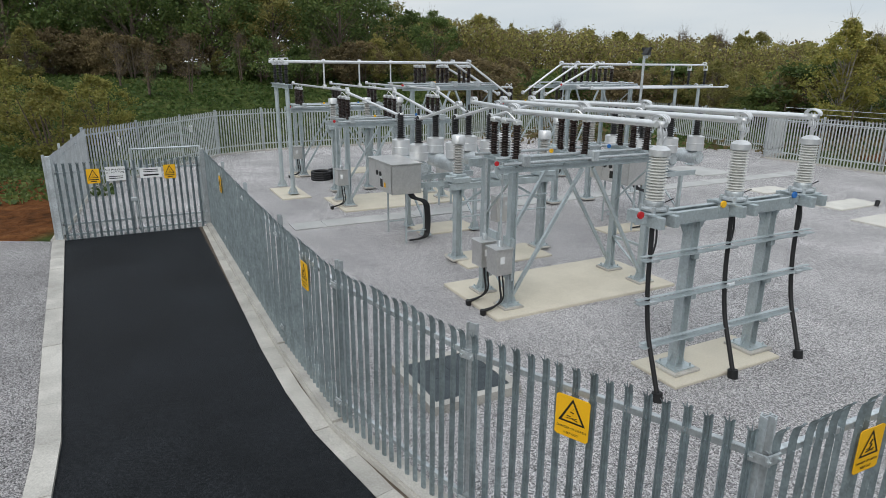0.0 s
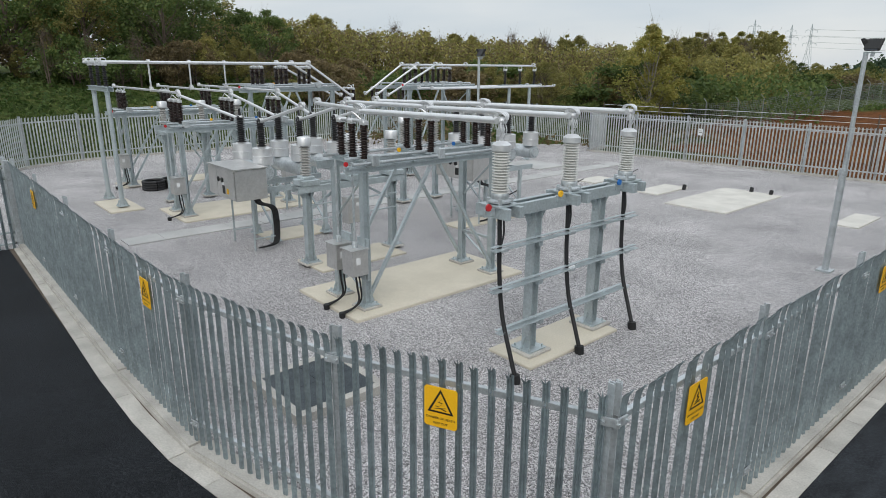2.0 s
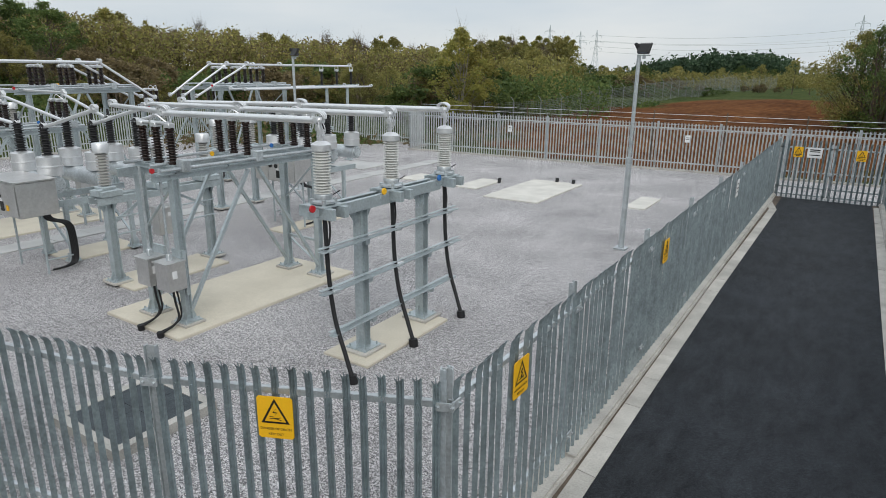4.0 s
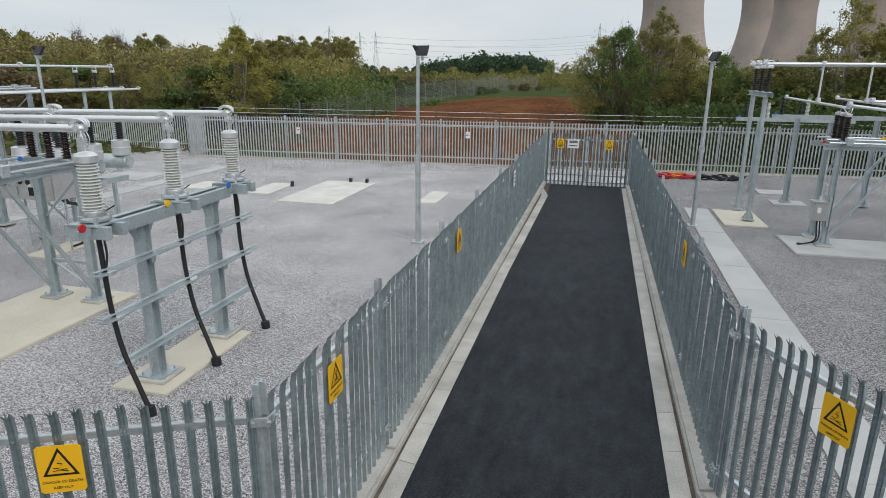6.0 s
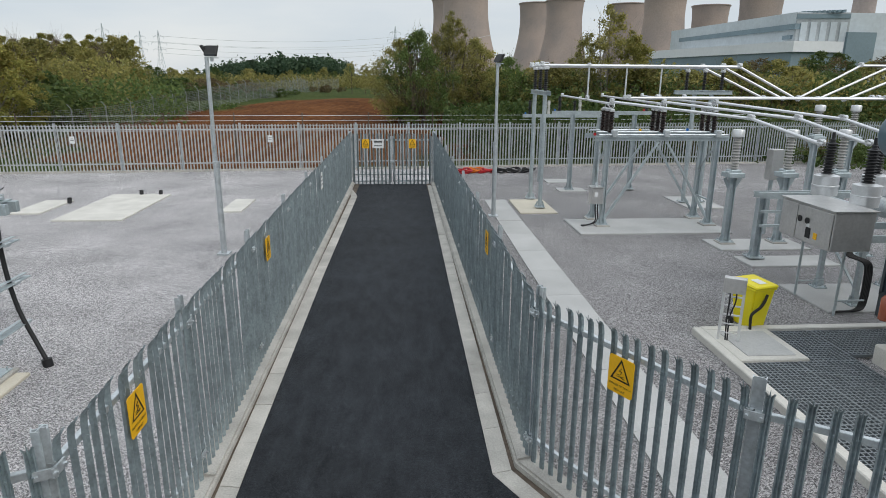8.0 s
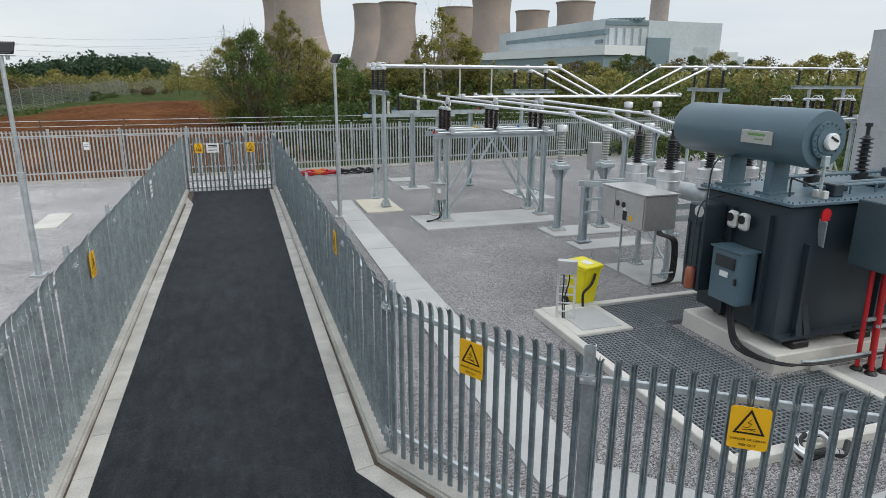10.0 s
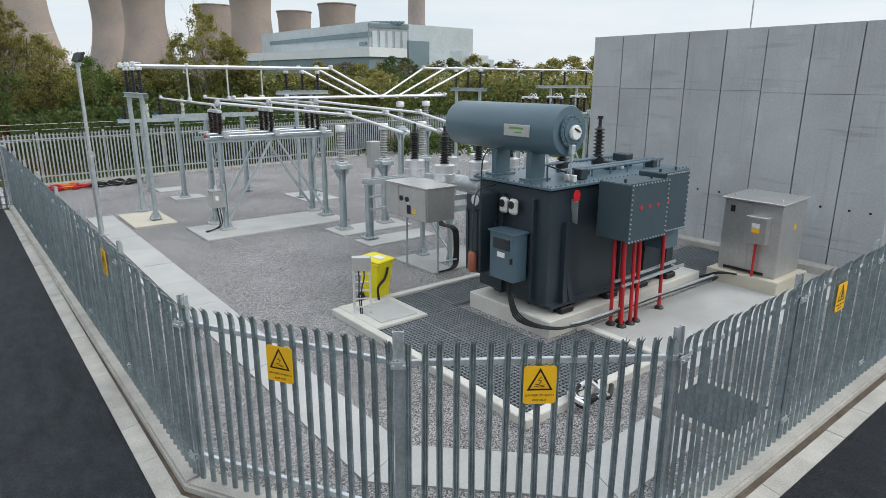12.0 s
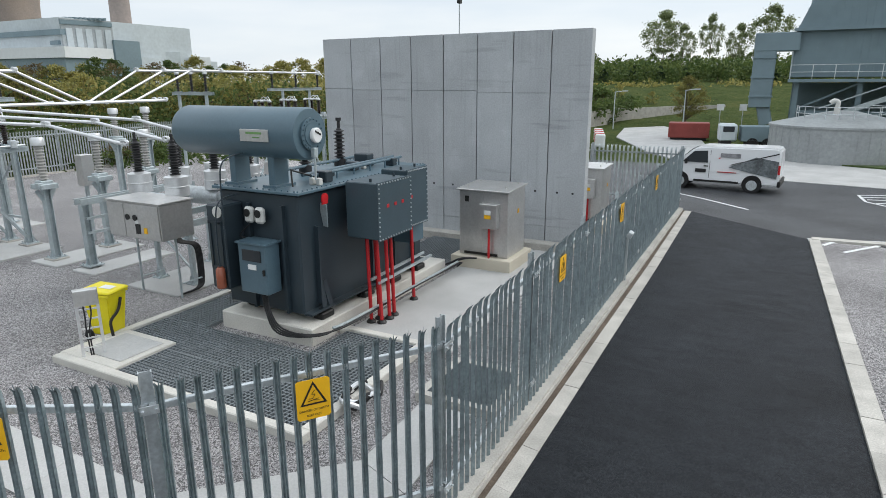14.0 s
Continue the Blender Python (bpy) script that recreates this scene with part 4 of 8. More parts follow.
for k in range(5):
    if k != 1:
        tpiece("stiffener", TPAINT, (TX0 + 0.4 + k * (TX1 - TX0 - 0.8) / 4, TY0 - 0.04, 0.95), (0.05, 0.1, 1.4))
for x in (TX0 + 0.5, 0.1):
    for s in (-1, 1):
        bm = bmesh.new()
        bar(bm, (x + s * 0.09, TY0 - 0.12, 0.16), (x + s * 0.04, TY0 - 0.02, 0.65), 0.02, 0.12)
        part("gusset", bm, TPAINT, tr)
tpiece("base_flange", TPAINT, ((TX0 + TX1) / 2, TY0 - 0.08, 0.16), (TX1 - TX0, 0.16, 0.04))
for y in (TY0 + 0.3, 0.2):
    tpiece("stiffener", TPAINT, (TX0 - 0.04, y, 1.1), (0.09, 0.05, 1.9))
bm = bmesh.new()
box(bm, ((TX0 + TX1) / 2, (TY0 + TY1) / 2, TZ1 + 0.035), (TX1 - TX0 + 0.2, TY1 - TY0 + 0.2, 0.05), bevel=0.008)
nb = 34
for k in range(nb):
    x = TX0 - 0.05 + (TX1 - TX0 + 0.1) * k / (nb - 1)
    for y in (TY0 - 0.06, TY1 + 0.06):
        rod(bm, (x, y, TZ1 + 0.0), (x, y, TZ1 + 0.085), 0.014, 6)
for k in range(14):
    y = TY0 + (TY1 - TY0) * k / 13
    rod(bm, (TX0 - 0.06, y, TZ1), (TX0 - 0.06, y, TZ1 + 0.085), 0.014, 6)
part("lid", bm, TPAINT2, tr, "bolted lid, lightened as if lit from above")
for x, y in ((-1.7, -0.95), (-0.4, -0.95), (0.6, -0.95), (1.6, -0.95), (-1.7, 0.6), (1.6, 0.6)):
    bm = bmesh.new()
    box(bm, (x, y, 0.06), (0.34, 0.22, 0.12), bevel=0.02)
    rod(bm, (x - 0.1, y - 0.02, 0.1), (x - 0.1, y + 0.02, 0.1), 0.09, 10)
    part("skid_foot", bm, BLACKP, tr)
# conservator drum
cx, cz, r = -1.75, 3.22, 0.43
m = pose(cx, 0, cz, 90)
bm = bmesh.new()
lathe(bm, (0, 0, -1.95), [(0.3, 0.0), (r - 0.03, 0.03), (r, 0.1), (r, 2.82), (r - 0.02, 2.86), (0.02, 2.88)], 40, m)
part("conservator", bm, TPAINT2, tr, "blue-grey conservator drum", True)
bm = bmesh.new()
fl = -0.93
lathe(bm, (0, 0, -fl), [(0.27, 0.0), (0.27, 0.03), (0.2, 0.035), (0.2, 0.05)], 28, m)
for k in range(18):
    a = k * math.tau / 18
    lathe(bm, (0.24 * math.cos(a), 0.24 * math.sin(a), -fl), [(0.014, 0.0), (0.014, 0.055)], 6, m)
part("end_flange", bm, TPAINT2, tr, "", True)
bm = bmesh.new()
lathe(bm, (0.03, -0.02, -fl), [(0.12, 0.05), (0.125, 0.1), (0.11, 0.12), (0.01, 0.12)], 24, m)
gau = part("oil_gauge", bm, WHITE, tr, "round white oil level gauge", True)
bm = bmesh.new()
box(bm, (cx + 0.03, -1.055, cz + 0.02), (0.16, 0.006, 0.03), ry=25)
rod(bm, (cx + 0.03, -1.05, cz + 0.02), (cx + 0.03, -1.062, cz + 0.02), 0.02, 8)
part("pointer", bm, BLACKP, gau)
bm = bmesh.new()
box(bm, (cx - 0.02, -1.0, cz - 0.3), (0.1, 0.08, 0.16), bevel=0.01)
rod(bm, (cx - 0.02, -1.0, cz - 0.38), (cx - 0.02, -1.0, cz - 0.75), 0.02, 8)
part("gauge_box", bm, STEEL, tr)
for y in (-0.15, 0.75):
    bm = bmesh.new()
    box(bm, (cx + 0.02, y, (TZ1 + cz - 0.25) / 2 + 0.02), (0.36, 0.14, cz - 0.25 - TZ1), bevel=0.01)
    box(bm, (cx + 0.02, y, TZ1 + 0.08), (0.5, 0.3, 0.04))
    part("drum_support", bm, TPAINT2, tr)
bm = bmesh.new()
box(bm, (cx - r - 0.012, -0.1, cz - 0.02), (0.02, 0.62, 0.2), bevel=0.004)
nm = part("maker_plate", bm, STAINLESS, tr, "silver plate with green bars")
bm = bmesh.new()
box(bm, (cx - r - 0.026, -0.1, cz + 0.02), (0.006, 0.34, 0.035))
box(bm, (cx - r - 0.026, -0.15, cz - 0.05), (0.006, 0.16, 0.02))
part("bar", bm, GREENP, nm)
# cable boxes with bolted doors and red flags
bm = bmesh.new()
rod(bm, (0, 0, 0), (0, -0.02, 0), 0.014, 6)
BOLT = mesh_of("bolt", bm, GALV)
for bx, by, w, d, z0, z1 in ((-0.6, -1.45, 1.06, 0.68, 1.36, 2.36), (0.62, -1.25, 0.72, 0.6, 1.3, 2.4)):
    bm = bmesh.new()
    box(bm, (bx, by, (z0 + z1) / 2), (w, d, z1 - z0), bevel=0.015)
    cb = part("cable_box", bm, TPAINT3, tr, "bolted steel cable box")
    bm = bmesh.new()
    yf = by - d / 2
    box(bm, (bx, yf - 0.012, (z0 + z1) / 2), (w + 0.06, 0.02, z1 - z0 + 0.04))
    door = part("door", bm, TPAINT3, cb)
    spots = [(bx - w / 2 + w * k / 12, z) for k in range(13) for z in (z0 + 0.01, z1 - 0.01)]
    spots += [(x, z0 + (z1 - z0) * k / 12) for k in range(1, 12) for x in (bx - w / 2, bx + w / 2)]
    for x, z in spots:
        share("bolt", BOLT, cb, pose(x, yf - 0.02, z))
    for k in range(3 if bx < 0 else 1):
        bm = bmesh.new()
        box(bm, (bx - 0.25 + k * 0.25, yf - 0.026, z0 + 0.58), (0.07, 0.008, 0.06))
        part("label_plate", bm, RED, cb, "small red label")
    for s in (-1, 1):
        bm = bmesh.new()
        rod(bm, (bx + s * w * 0.36, by - 0.1, z1), (bx + s * w * 0.36, by - 0.1, z1 + 0.06), 0.025, 8)
        part("lifting_eye", bm, TPAINT, cb)
bm = bmesh.new()
box(bm, (0.85, -1.2, 1.12), (0.5, 0.42, 0.5), bevel=0.01)
part("cable_trunk", bm, TPAINT2, tr)
# red earthing disc and bracket
bm = bmesh.new()
rod(bm, (-1.55, TY0 - 0.12, 2.12), (-1.55, TY0 - 0.14, 2.12), 0.09, 20)
box(bm, (-1.55, TY0 - 0.13, 2.08), (0.16, 0.012, 0.12))
part("phase_disc", bm, RED, tr, "red disc")
bm = bmesh.new()
bar(bm, (-1.55, TY0 - 0.1, 2.02), (-1.45, TY0 - 0.02, 1.6), 0.14, 0.02)
part("bracket", bm, STEEL, tr)
# marshalling kiosk on the end, with window
bm = bmesh.new()
box(bm, (TX0 - 0.22, -0.12, 0.98), (0.34, 0.62, 0.86), bevel=0.012)
box(bm, (TX0 - 0.22, -0.12, 1.43), (0.4, 0.68, 0.03))
ko = part("control_kiosk", bm, TPAINT2, tr)
bm = bmesh.new()
box(bm, (TX0 - 0.4, -0.12, 1.22), (0.015, 0.42, 0.2), bevel=0.005)
part("window", bm, DARKGLASS, ko, "dark glazed window")
bm = bmesh.new()
box(bm, (TX0 - 0.4, -0.12, 1.02), (0.012, 0.18, 0.09))
part("label_plate", bm, WHITE, ko, "white label")
bm = bmesh.new()
box(bm, (TX0 - 0.41, -0.38, 0.95), (0.03, 0.03, 0.1))
part("handle", bm, BLACKP, ko)
# radiator and fittings on the far side of the end
bm = bmesh.new()
box(bm, (TX0 - 0.24, 0.58, 1.3), (0.46, 0.41, 1.5), bevel=0.03)
tc = part("tap_changer_box", bm, TPAINT, tr, "dark tap changer housing")
bm = bmesh.new()
for yy, zz_, sy, sz in ((0.46, 1.35, 0.05, 0.8), (0.71, 1.35, 0.05, 0.8), (0.58, 0.95, 0.31, 0.05), (0.58, 1.75, 0.31, 0.05)):
    box(bm, (TX0 - 0.48, yy, zz_), (0.03, sy, sz))
part("panel_frame", bm, TPAINT, tc)
bm = bmesh.new()
lathe(bm, (0, 0, 0), [(0.1, 0), (0.1, 0.02), (0.01, 0.022)], 18, pose(TX0 - 0.475, 0.5, 1.93, 0, -90))
part("dial", bm, GREYI, tc, "pale round dial", True)
for k in range(2):
    bm = bmesh.new()
    y = -0.12 + k * 0.24
    box(bm, (TX0 - 0.12, y, 1.86), (0.12, 0.19, 0.28), bevel=0.04)
    th = part("thermometer", bm, GREYI, tr, "pale grey dial thermometer")
    bm = bmesh.new()
    lathe(bm, (0, 0, 0), [(0.07, 0.0), (0.07, 0.012), (0.01, 0.013)], 16, pose(TX0 - 0.18, y, 1.9, 0, -90))
    part("dial", bm, BLACKP, th)
for y, zt in ((0.48, 1.6), (0.28, 2.3)):
    bm = bmesh.new()
    hose(bm, [(TX0 - 0.55, y, 0.75), (TX0 - 0.55, y, zt), (TX0 - 0.5, y - 0.05, zt + 0.5), (TX0 - 0.1, y - 0.1, zt + 0.6)], 0.013)
    part("oil_pipe", bm, TPAINT, tr, "", True)
bm = bmesh.new()
lathe(bm, (TX0 - 0.55, 0.48, 0.6), [(0.06, 0), (0.08, 0.02), (0.08, 0.34), (0.05, 0.38)], 16)
part("breather", bm, mat("amber_glass_breather", (0.3, 0.09, 0.05), 0.2, var=0.1), tr, "reddish silica gel breather", True)
# lid fittings
bm = bmesh.new()
for y in (-0.5, -0.3, 0.45):
    rod(bm, (-1.3, y, TZ1 + 0.2), (1.9, y + 0.1, TZ1 + 0.2), 0.03, 8)
for k in range(6):
    rod(bm, (-1.1 + k * 0.55, -0.5, TZ1 + 0.05), (-1.1 + k * 0.55, -0.5, TZ1 + 0.2), 0.02, 6)
part("lid_pipework", bm, TPAINT2, tr, "", True)
for x, y, s in ((-1.0, -0.55, 0.2), (0.5, -0.1, 0.18), (1.2, 0.1, 0.26), (-0.4, -0.2, 0.14), (1.5, -0.4, 0.16), (1.7, 0.4, 0.18)):
    tpiece("relay_box", TPAINT, (x, y, TZ1 + 0.06 + s / 2), (s, s * 1.3, s), 0.015)
for x, y in ((-1.35, -0.72), (-1.35, -0.58), (0.75, -0.2)):
    tpiece("junction_box", GREYI, (x, y, TZ1 + 0.12), (0.1, 0.09, 0.12), 0.01)
hose_b = bmesh.new()
hose(hose_b, [(-1.9, -0.6, TZ1 + 0.1), (-1.8, -0.5, TZ1 + 0.35), (-1.5, -0.3, TZ1 + 0.3), (-1.2, -0.6, TZ1 + 0.15)], 0.015)
part("conduit", hose_b, BLACKP, tr, "", True)
hose_b = bmesh.new()
hose(hose_b, [(TX0 - 0.14, 0.1, 1.7), (TX0 - 0.2, 0.3, 1.5), (TX0 - 0.12, 0.2, 1.42)], 0.012)
part("conduit", hose_b, BLACKP, tr, "", True)
for x, y, mt in ((0.95, 0.55, BLACKI), (-0.2, 0.55, BLACKI)):
    bm = bmesh.new()
    lathe(bm, (x, y, TZ1 + 0.06), [(0.13, 0), (0.13, 0.14), (0.07, 0.16)] + [(a, b + 0.16) for a, b in sheds(0.06, 0.12, 0.62, 8)] + [(0.035, 0.8), (0.035, 0.95), (0.06, 0.96), (0.06, 1.02)], 16)
    part("bushing", bm, mt, tr, "black ribbed bushing", True)
# red conduits under the cable boxes
for x, y in ((9.0, 6.34), (9.05, 6.14), (9.22, 6.3), (9.3, 6.13), (9.5, 6.15), (10.45, 6.27)):
    st = thing("cable_riser", "red cable riser tube up to the transformer box", "pipe", "red cable risers", pose(x, y, 0.02))
    bm = bmesh.new()
    rod(bm, (0, 0, 0), (random.uniform(-0.03, 0.03), 0.05, 1.66), 0.035, 10)
    part("tube", bm, RED, st, "", True)
    bm = bmesh.new()
    lathe(bm, (0, 0, 0), [(0.09, 0), (0.09, 0.02), (0.055, 0.06)], 14)
    part("foot", bm, BLACKP, st, "", True)
sr = thing("cable_support", "galvanised bar clamped across the red risers", "bracket", at=pose(9.5, 6.2, 0.85))
bm = bmesh.new()
bar(bm, (-0.5, 0.12, 0), (1.6, 0.2, 0), 0.04, 0.05)
bar(bm, (-0.5, -0.05, -0.04), (1.6, 0.02, -0.04), 0.04, 0.05)
part("bar", bm, STEEL, sr)
cab = thing("control_cable", "black control cables draped along the transformer plinth", "cable", at=pose(7.6, 7.3, 0))
for k in range(4):
    bm = bmesh.new()
    o = k * 0.035
    hose(bm, [(-0.05, 0.3 - o, 0.95), (-0.1, 0.2 - o, 0.55), (-0.25, -0.2 - o, 0.25 + o), (-0.1, -0.95 + o, 0.3), (0.6, -1.0 - o, 0.3), (2.5, -0.98 - o, 0.28 + o / 3), (4.9, -0.95 - o, 0.25), (5.1, -0.9, 0.1)], 0.016)
    part("strand", bm, RUBBER, cab, "", True)
bm = bmesh.new()
hose(bm, [(0.2, -1.0, 0.34), (0.6, -1.06, 0.34), (2.4, -1.05, 0.32), (4.9, -1.02, 0.3)], 0.026)
part("duct", bm, STEEL, cab, "", True)

# ---- stainless cabinets ----
def cabinet(at, w, d, h, base):
    root = thing("control_cabinet", "brushed stainless steel control cabinet on a concrete base", "cabinet", "stainless cabinets", at)
    bm = bmesh.new()
    box(bm, (0, 0, base + h / 2), (d, w, h), bevel=0.01)
    part("body", bm, STAINLESS, root)
    bm = bmesh.new()
    box(bm, (-0.02, 0, base + h + 0.02), (d + 0.14, w + 0.1, 0.04), ry=-2, bevel=0.008)
    part("roof", bm, STAINLESS, root)
    for s in (-1, 1):
        bm = bmesh.new()
        box(bm, (-d / 2 - 0.008, s * w / 4, base + h / 2), (0.016, w / 2 - 0.012, h - 0.1), bevel=0.004)
        dr = part("door", bm, STAINLESS, root)
        bm = bmesh.new()
        box(bm, (-d / 2 - 0.025, s * 0.05, base + h * 0.55), (0.02, 0.03, 0.14))
        part("handle", bm, BLACKP, dr)
    bm = bmesh.new()
    box(bm, (-d / 2 - 0.12, -w * 0.16, base + h * 0.64), (0.2, w * 0.36, h * 0.36), bevel=0.008)
    sb = part("side_box", bm, STAINLESS, root)
    bm = bmesh.new()
    box(bm, (-d / 2 - 0.225, -w * 0.16, base + h * 0.7), (0.006, 0.16, 0.1))
    part("sticker", bm, WHITE, sb, "white label")
    bm = bmesh.new()
    box(bm, (-d / 2 - 0.225, -w * 0.16, base + h * 0.635), (0.006, 0.16, 0.09))
    part("sticker", bm, YELLOW, sb, "yellow warning label")
    bm = bmesh.new()
    box(bm, (-d / 2 - 0.02, w * 0.34, base + h * 0.86), (0.01, 0.1, 0.14))
    part("vent", bm, BLACKP, root)
    bm = bmesh.new()
    box(bm, (0.1, -w / 2 - 0.004, base + h * 0.66), (0.1, 0.006, 0.1))
    part("sticker", bm, YELLOW, root, "yellow warning label")
    bm = bmesh.new()
    box(bm, (-d / 2 - 0.02, 0.05, base + 0.06), (0.02, w * 0.7, 0.06))
    part("grille", bm, BLACKP, root)
    bm = bmesh.new()
    for k in range(4):
        box(bm, ((k % 2 - 0.5) * d * 0.7, (k // 2 - 0.5) * w * 0.8, base + h + 0.06), (0.04, 0.02, 0.06))
    part("lifting_eye", bm, STAINLESS, root)
    bm = bmesh.new()
    rod(bm, (-d / 2 - 0.12, -w * 0.16, 0), (-d / 2 - 0.12, -w * 0.16, base + h * 0.46), 0.028, 10)
    part("riser", bm, RED, root, "red cable riser", True)
    bm = bmesh.new()
    box(bm, (-0.02, 0, base / 2), (d + 0.36, w + 0.3, base), bevel=0.015)
    part("base", bm, BUFF, root)
    return root


cabinet(pose(13.75, 5.95, 0.0), 1.25, 1.1, 1.6, 0.3)
cabinet(pose(18.6, 4.9, 0.0), 1.1, 1.0, 1.6, 0.3)
cc = thing("control_cable", "black cables trailing from the cabinet base", "cable", at=pose(13.0, 6.5, 0))
for k in range(3):
    bm = bmesh.new()
    hose(bm, [(-0.05, -0.5, 0.3), (-0.12, -0.2 + 0.04 * k, 0.27), (-0.25, 0.2, 0.12), (-0.7, 0.4 + 0.05 * k, 0.1), (-1.0, 0.1, 0.1)], 0.02)
    part("strand", bm, RUBBER, cc, "", True)

# ---- wheeled bin and instrument post ----
wb = thing("wheeled_bin", "bright yellow wheeled plastic bin with a domed lid", "bin", at=pose(6.35, 10.16, 0, 0, 0, 15) @ Matrix.Diagonal((0.84, 0.8, 0.92, 1)))
bm = bmesh.new()
lo = [bm.verts.new((x * 0.2, y * 0.24, 0.09)) for x, y in ((-1, -1), (1, -1), (1, 1), (-1, 1))]
hi = [bm.verts.new((x * 0.28, y * 0.34, 0.92)) for x, y in ((-1, -1), (1, -1), (1, 1), (-1, 1))]
bm.faces.new(lo[::-1])
bm.faces.new(hi)
for k in range(4):
    bm.faces.new((lo[k], lo[(k + 1) % 4], hi[(k + 1) % 4], hi[k]))
bmesh.ops.bevel(bm, geom=list(bm.edges), offset=0.025, segments=2, affect="EDGES")
box(bm, (0, 0, 0.9), (0.6, 0.72, 0.05), bevel=0.012)
part("body", bm, BIN, wb, "", True)
bm = bmesh.new()
box(bm, (0, -0.02, 0.965), (0.61, 0.74, 0.06), rx=3, bevel=0.025)
part("lid", bm, BIN, wb, "", True)
bm = bmesh.new()
box(bm, (0.02, -0.1, 0.999), (0.2, 0.28, 0.003), rx=3)
part("sticker", bm, WHITE, wb, "pale printed label")
bm = bmesh.new()
rod(bm, (-0.28, 0.42, 0.95), (0.28, 0.42, 0.95), 0.016, 8)
part("handle", bm, BIN, wb)
for s in (-1, 1):
    bm = bmesh.new()
    rod(bm, (s * 0.25, 0.26, 0.1), (s * 0.3, 0.26, 0.1), 0.1, 18)
    wh = part("wheel", bm, RUBBER, wb, "black rubber wheel", True)
    bm = bmesh.new()
    rod(bm, (s * 0.24, 0.26, 0.1), (s * 0.305, 0.26, 0.1), 0.04, 10)
    part("hub", bm, GREYI, wh, "", True)
bm = bmesh.new()
hose(bm, [(0.05, -0.36, 0.8), (-0.02, -0.37, 0.66), (-0.1, -0.36, 0.55), (-0.28, -0.34, 0.42), (-0.3, -0.36, 0.2), (-0.3, -0.4, 0.0)], 0.03)
part("hose", bm, RUBBER, wb, "black corrugated hose", True)
ip = thing("instrument_post", "galvanised ladder post carrying a small grey box", "post", at=pose(5.54, 9.36, 0.13, 0, 0, -32))
for s in (-1, 1):
    bm = bmesh.new()
    box(bm, (s * 0.15, 0, 0.56), (0.045, 0.04, 1.12))
    part("upright", bm, ALU, ip)
bm = bmesh.new()
for k in range(5):
    box(bm, (0, 0, 0.14 + k * 0.16), (0.28, 0.02, 0.025))
part("rungs", bm, ALU, ip)
bm = bmesh.new()
box(bm, (0, -0.02, 0.99), (0.34, 0.14, 0.26), bevel=0.01)
part("instrument_box", bm, STAINLESS, ip)
bm = bmesh.new()
for k in range(2):
    hose(bm, [(-0.06 + k * 0.1, 0, 0.86), (-0.05 + k * 0.09, -0.03, 0.7), (-0.06 + k * 0.04, 0, 0.4), (-0.04 + k * 0.03, 0, 0.0)], 0.012)
part("wires", bm, RUBBER, ip, "", True)
hr = thing("conduit_heap", "small heap of silver flexible conduit and black fittings", "conduit", at=pose(6.32, 4.72, 0.05) @ Matrix.Diagonal((1.05, 1.0, 1.1, 1)))
for k in range(5):
    bm = bmesh.new()
    a = k * 0.45
    hose(bm, [(0.3 * math.cos(a + t * 0.8) + 0.03 * k, 0.2 * math.sin(a + t * 0.8), 0.05 + 0.12 * abs(math.sin(t * 1.3 + k))) for t in range(6)], 0.035)
    part("loop", bm, ALU if k in (0, 3) else RUBBER, hr, "", True)
for x, y, col in ((3.0, 28.9, RED), (3.5, 29.2, ORANGE), (4.0, 28.9, RED), (4.6, 29.0, RUBBER), (5.3, 29.1, RUBBER), (6.0, 29.0, RUBBER)):
    ch = thing("cable_coil", "coil of left-over duct lying by the back fence", "coil", "coils by the fence", pose(x, y, 0.0))
    for k in range(3):
        bm = bmesh.new()
        hose(bm, [(0.3 * math.cos(a * 0.785 + k) + 0.05 * k, 0.26 * math.sin(a * 0.785 + k) - 0.04 * k, 0.05 + 0.06 * k + 0.05 * math.sin(a * 1.3 + x * 3 + k)) for a in range(9)], 0.032)
        part("loop", bm, col, ch, "", True)
for x, y in ((-24.0, 6.9), (-24.1, 7.6)):
    ch = thing("cable_coil", "coil of black ducting lying on the chippings", "coil", "coils by the fence", pose(x, y, 0.0))
    for k in range(4):
        bm = bmesh.new()
        hose(bm, [(0.36 * math.cos(a * 0.785), 0.36 * math.sin(a * 0.785), 0.05 + 0.085 * k) for a in range(9)], 0.05)
        part("loop", bm, RUBBER, ch, "", True)
for x, y in ((-11.5, 22.2), (-9.6, 23.6), (-8.9, 23.6)):
    dk = thing("duct_end", "black duct end standing proud beside the empty plinth", "duct", "duct ends", pose(x, y, 0))
    bm = bmesh.new()
    rod(bm, (0, 0, 0), (0, 0.05, 0.2), 0.07, 10)
    part("collar", bm, RUBBER, dk, "", True)


# ---- switchgear: each bay is drawn across (x) and along (y) its own line ----
BAY_A = pose(0, 0, 0, 0, 0, 90)
BAY_B = pose(0, 0, 0)


def i_post(bm, x, y, z0, z1, w=0.15):
    """A steel H-section post, one solid."""
    h, f, t = w / 2, 0.014, 0.006
    prof = [(-h, -h), (-h + f, -h), (-h + f, -t), (h - f, -t), (h - f, -h), (h, -h), (h, h), (h - f, h), (h - f, t), (-h + f, t), (-h + f, h), (-h, h)]
    extrude_profile(bm, prof, (x, y, z0), (x, y, z1), Vector((1, 0, 0)), Vector((0, 1, 0)))


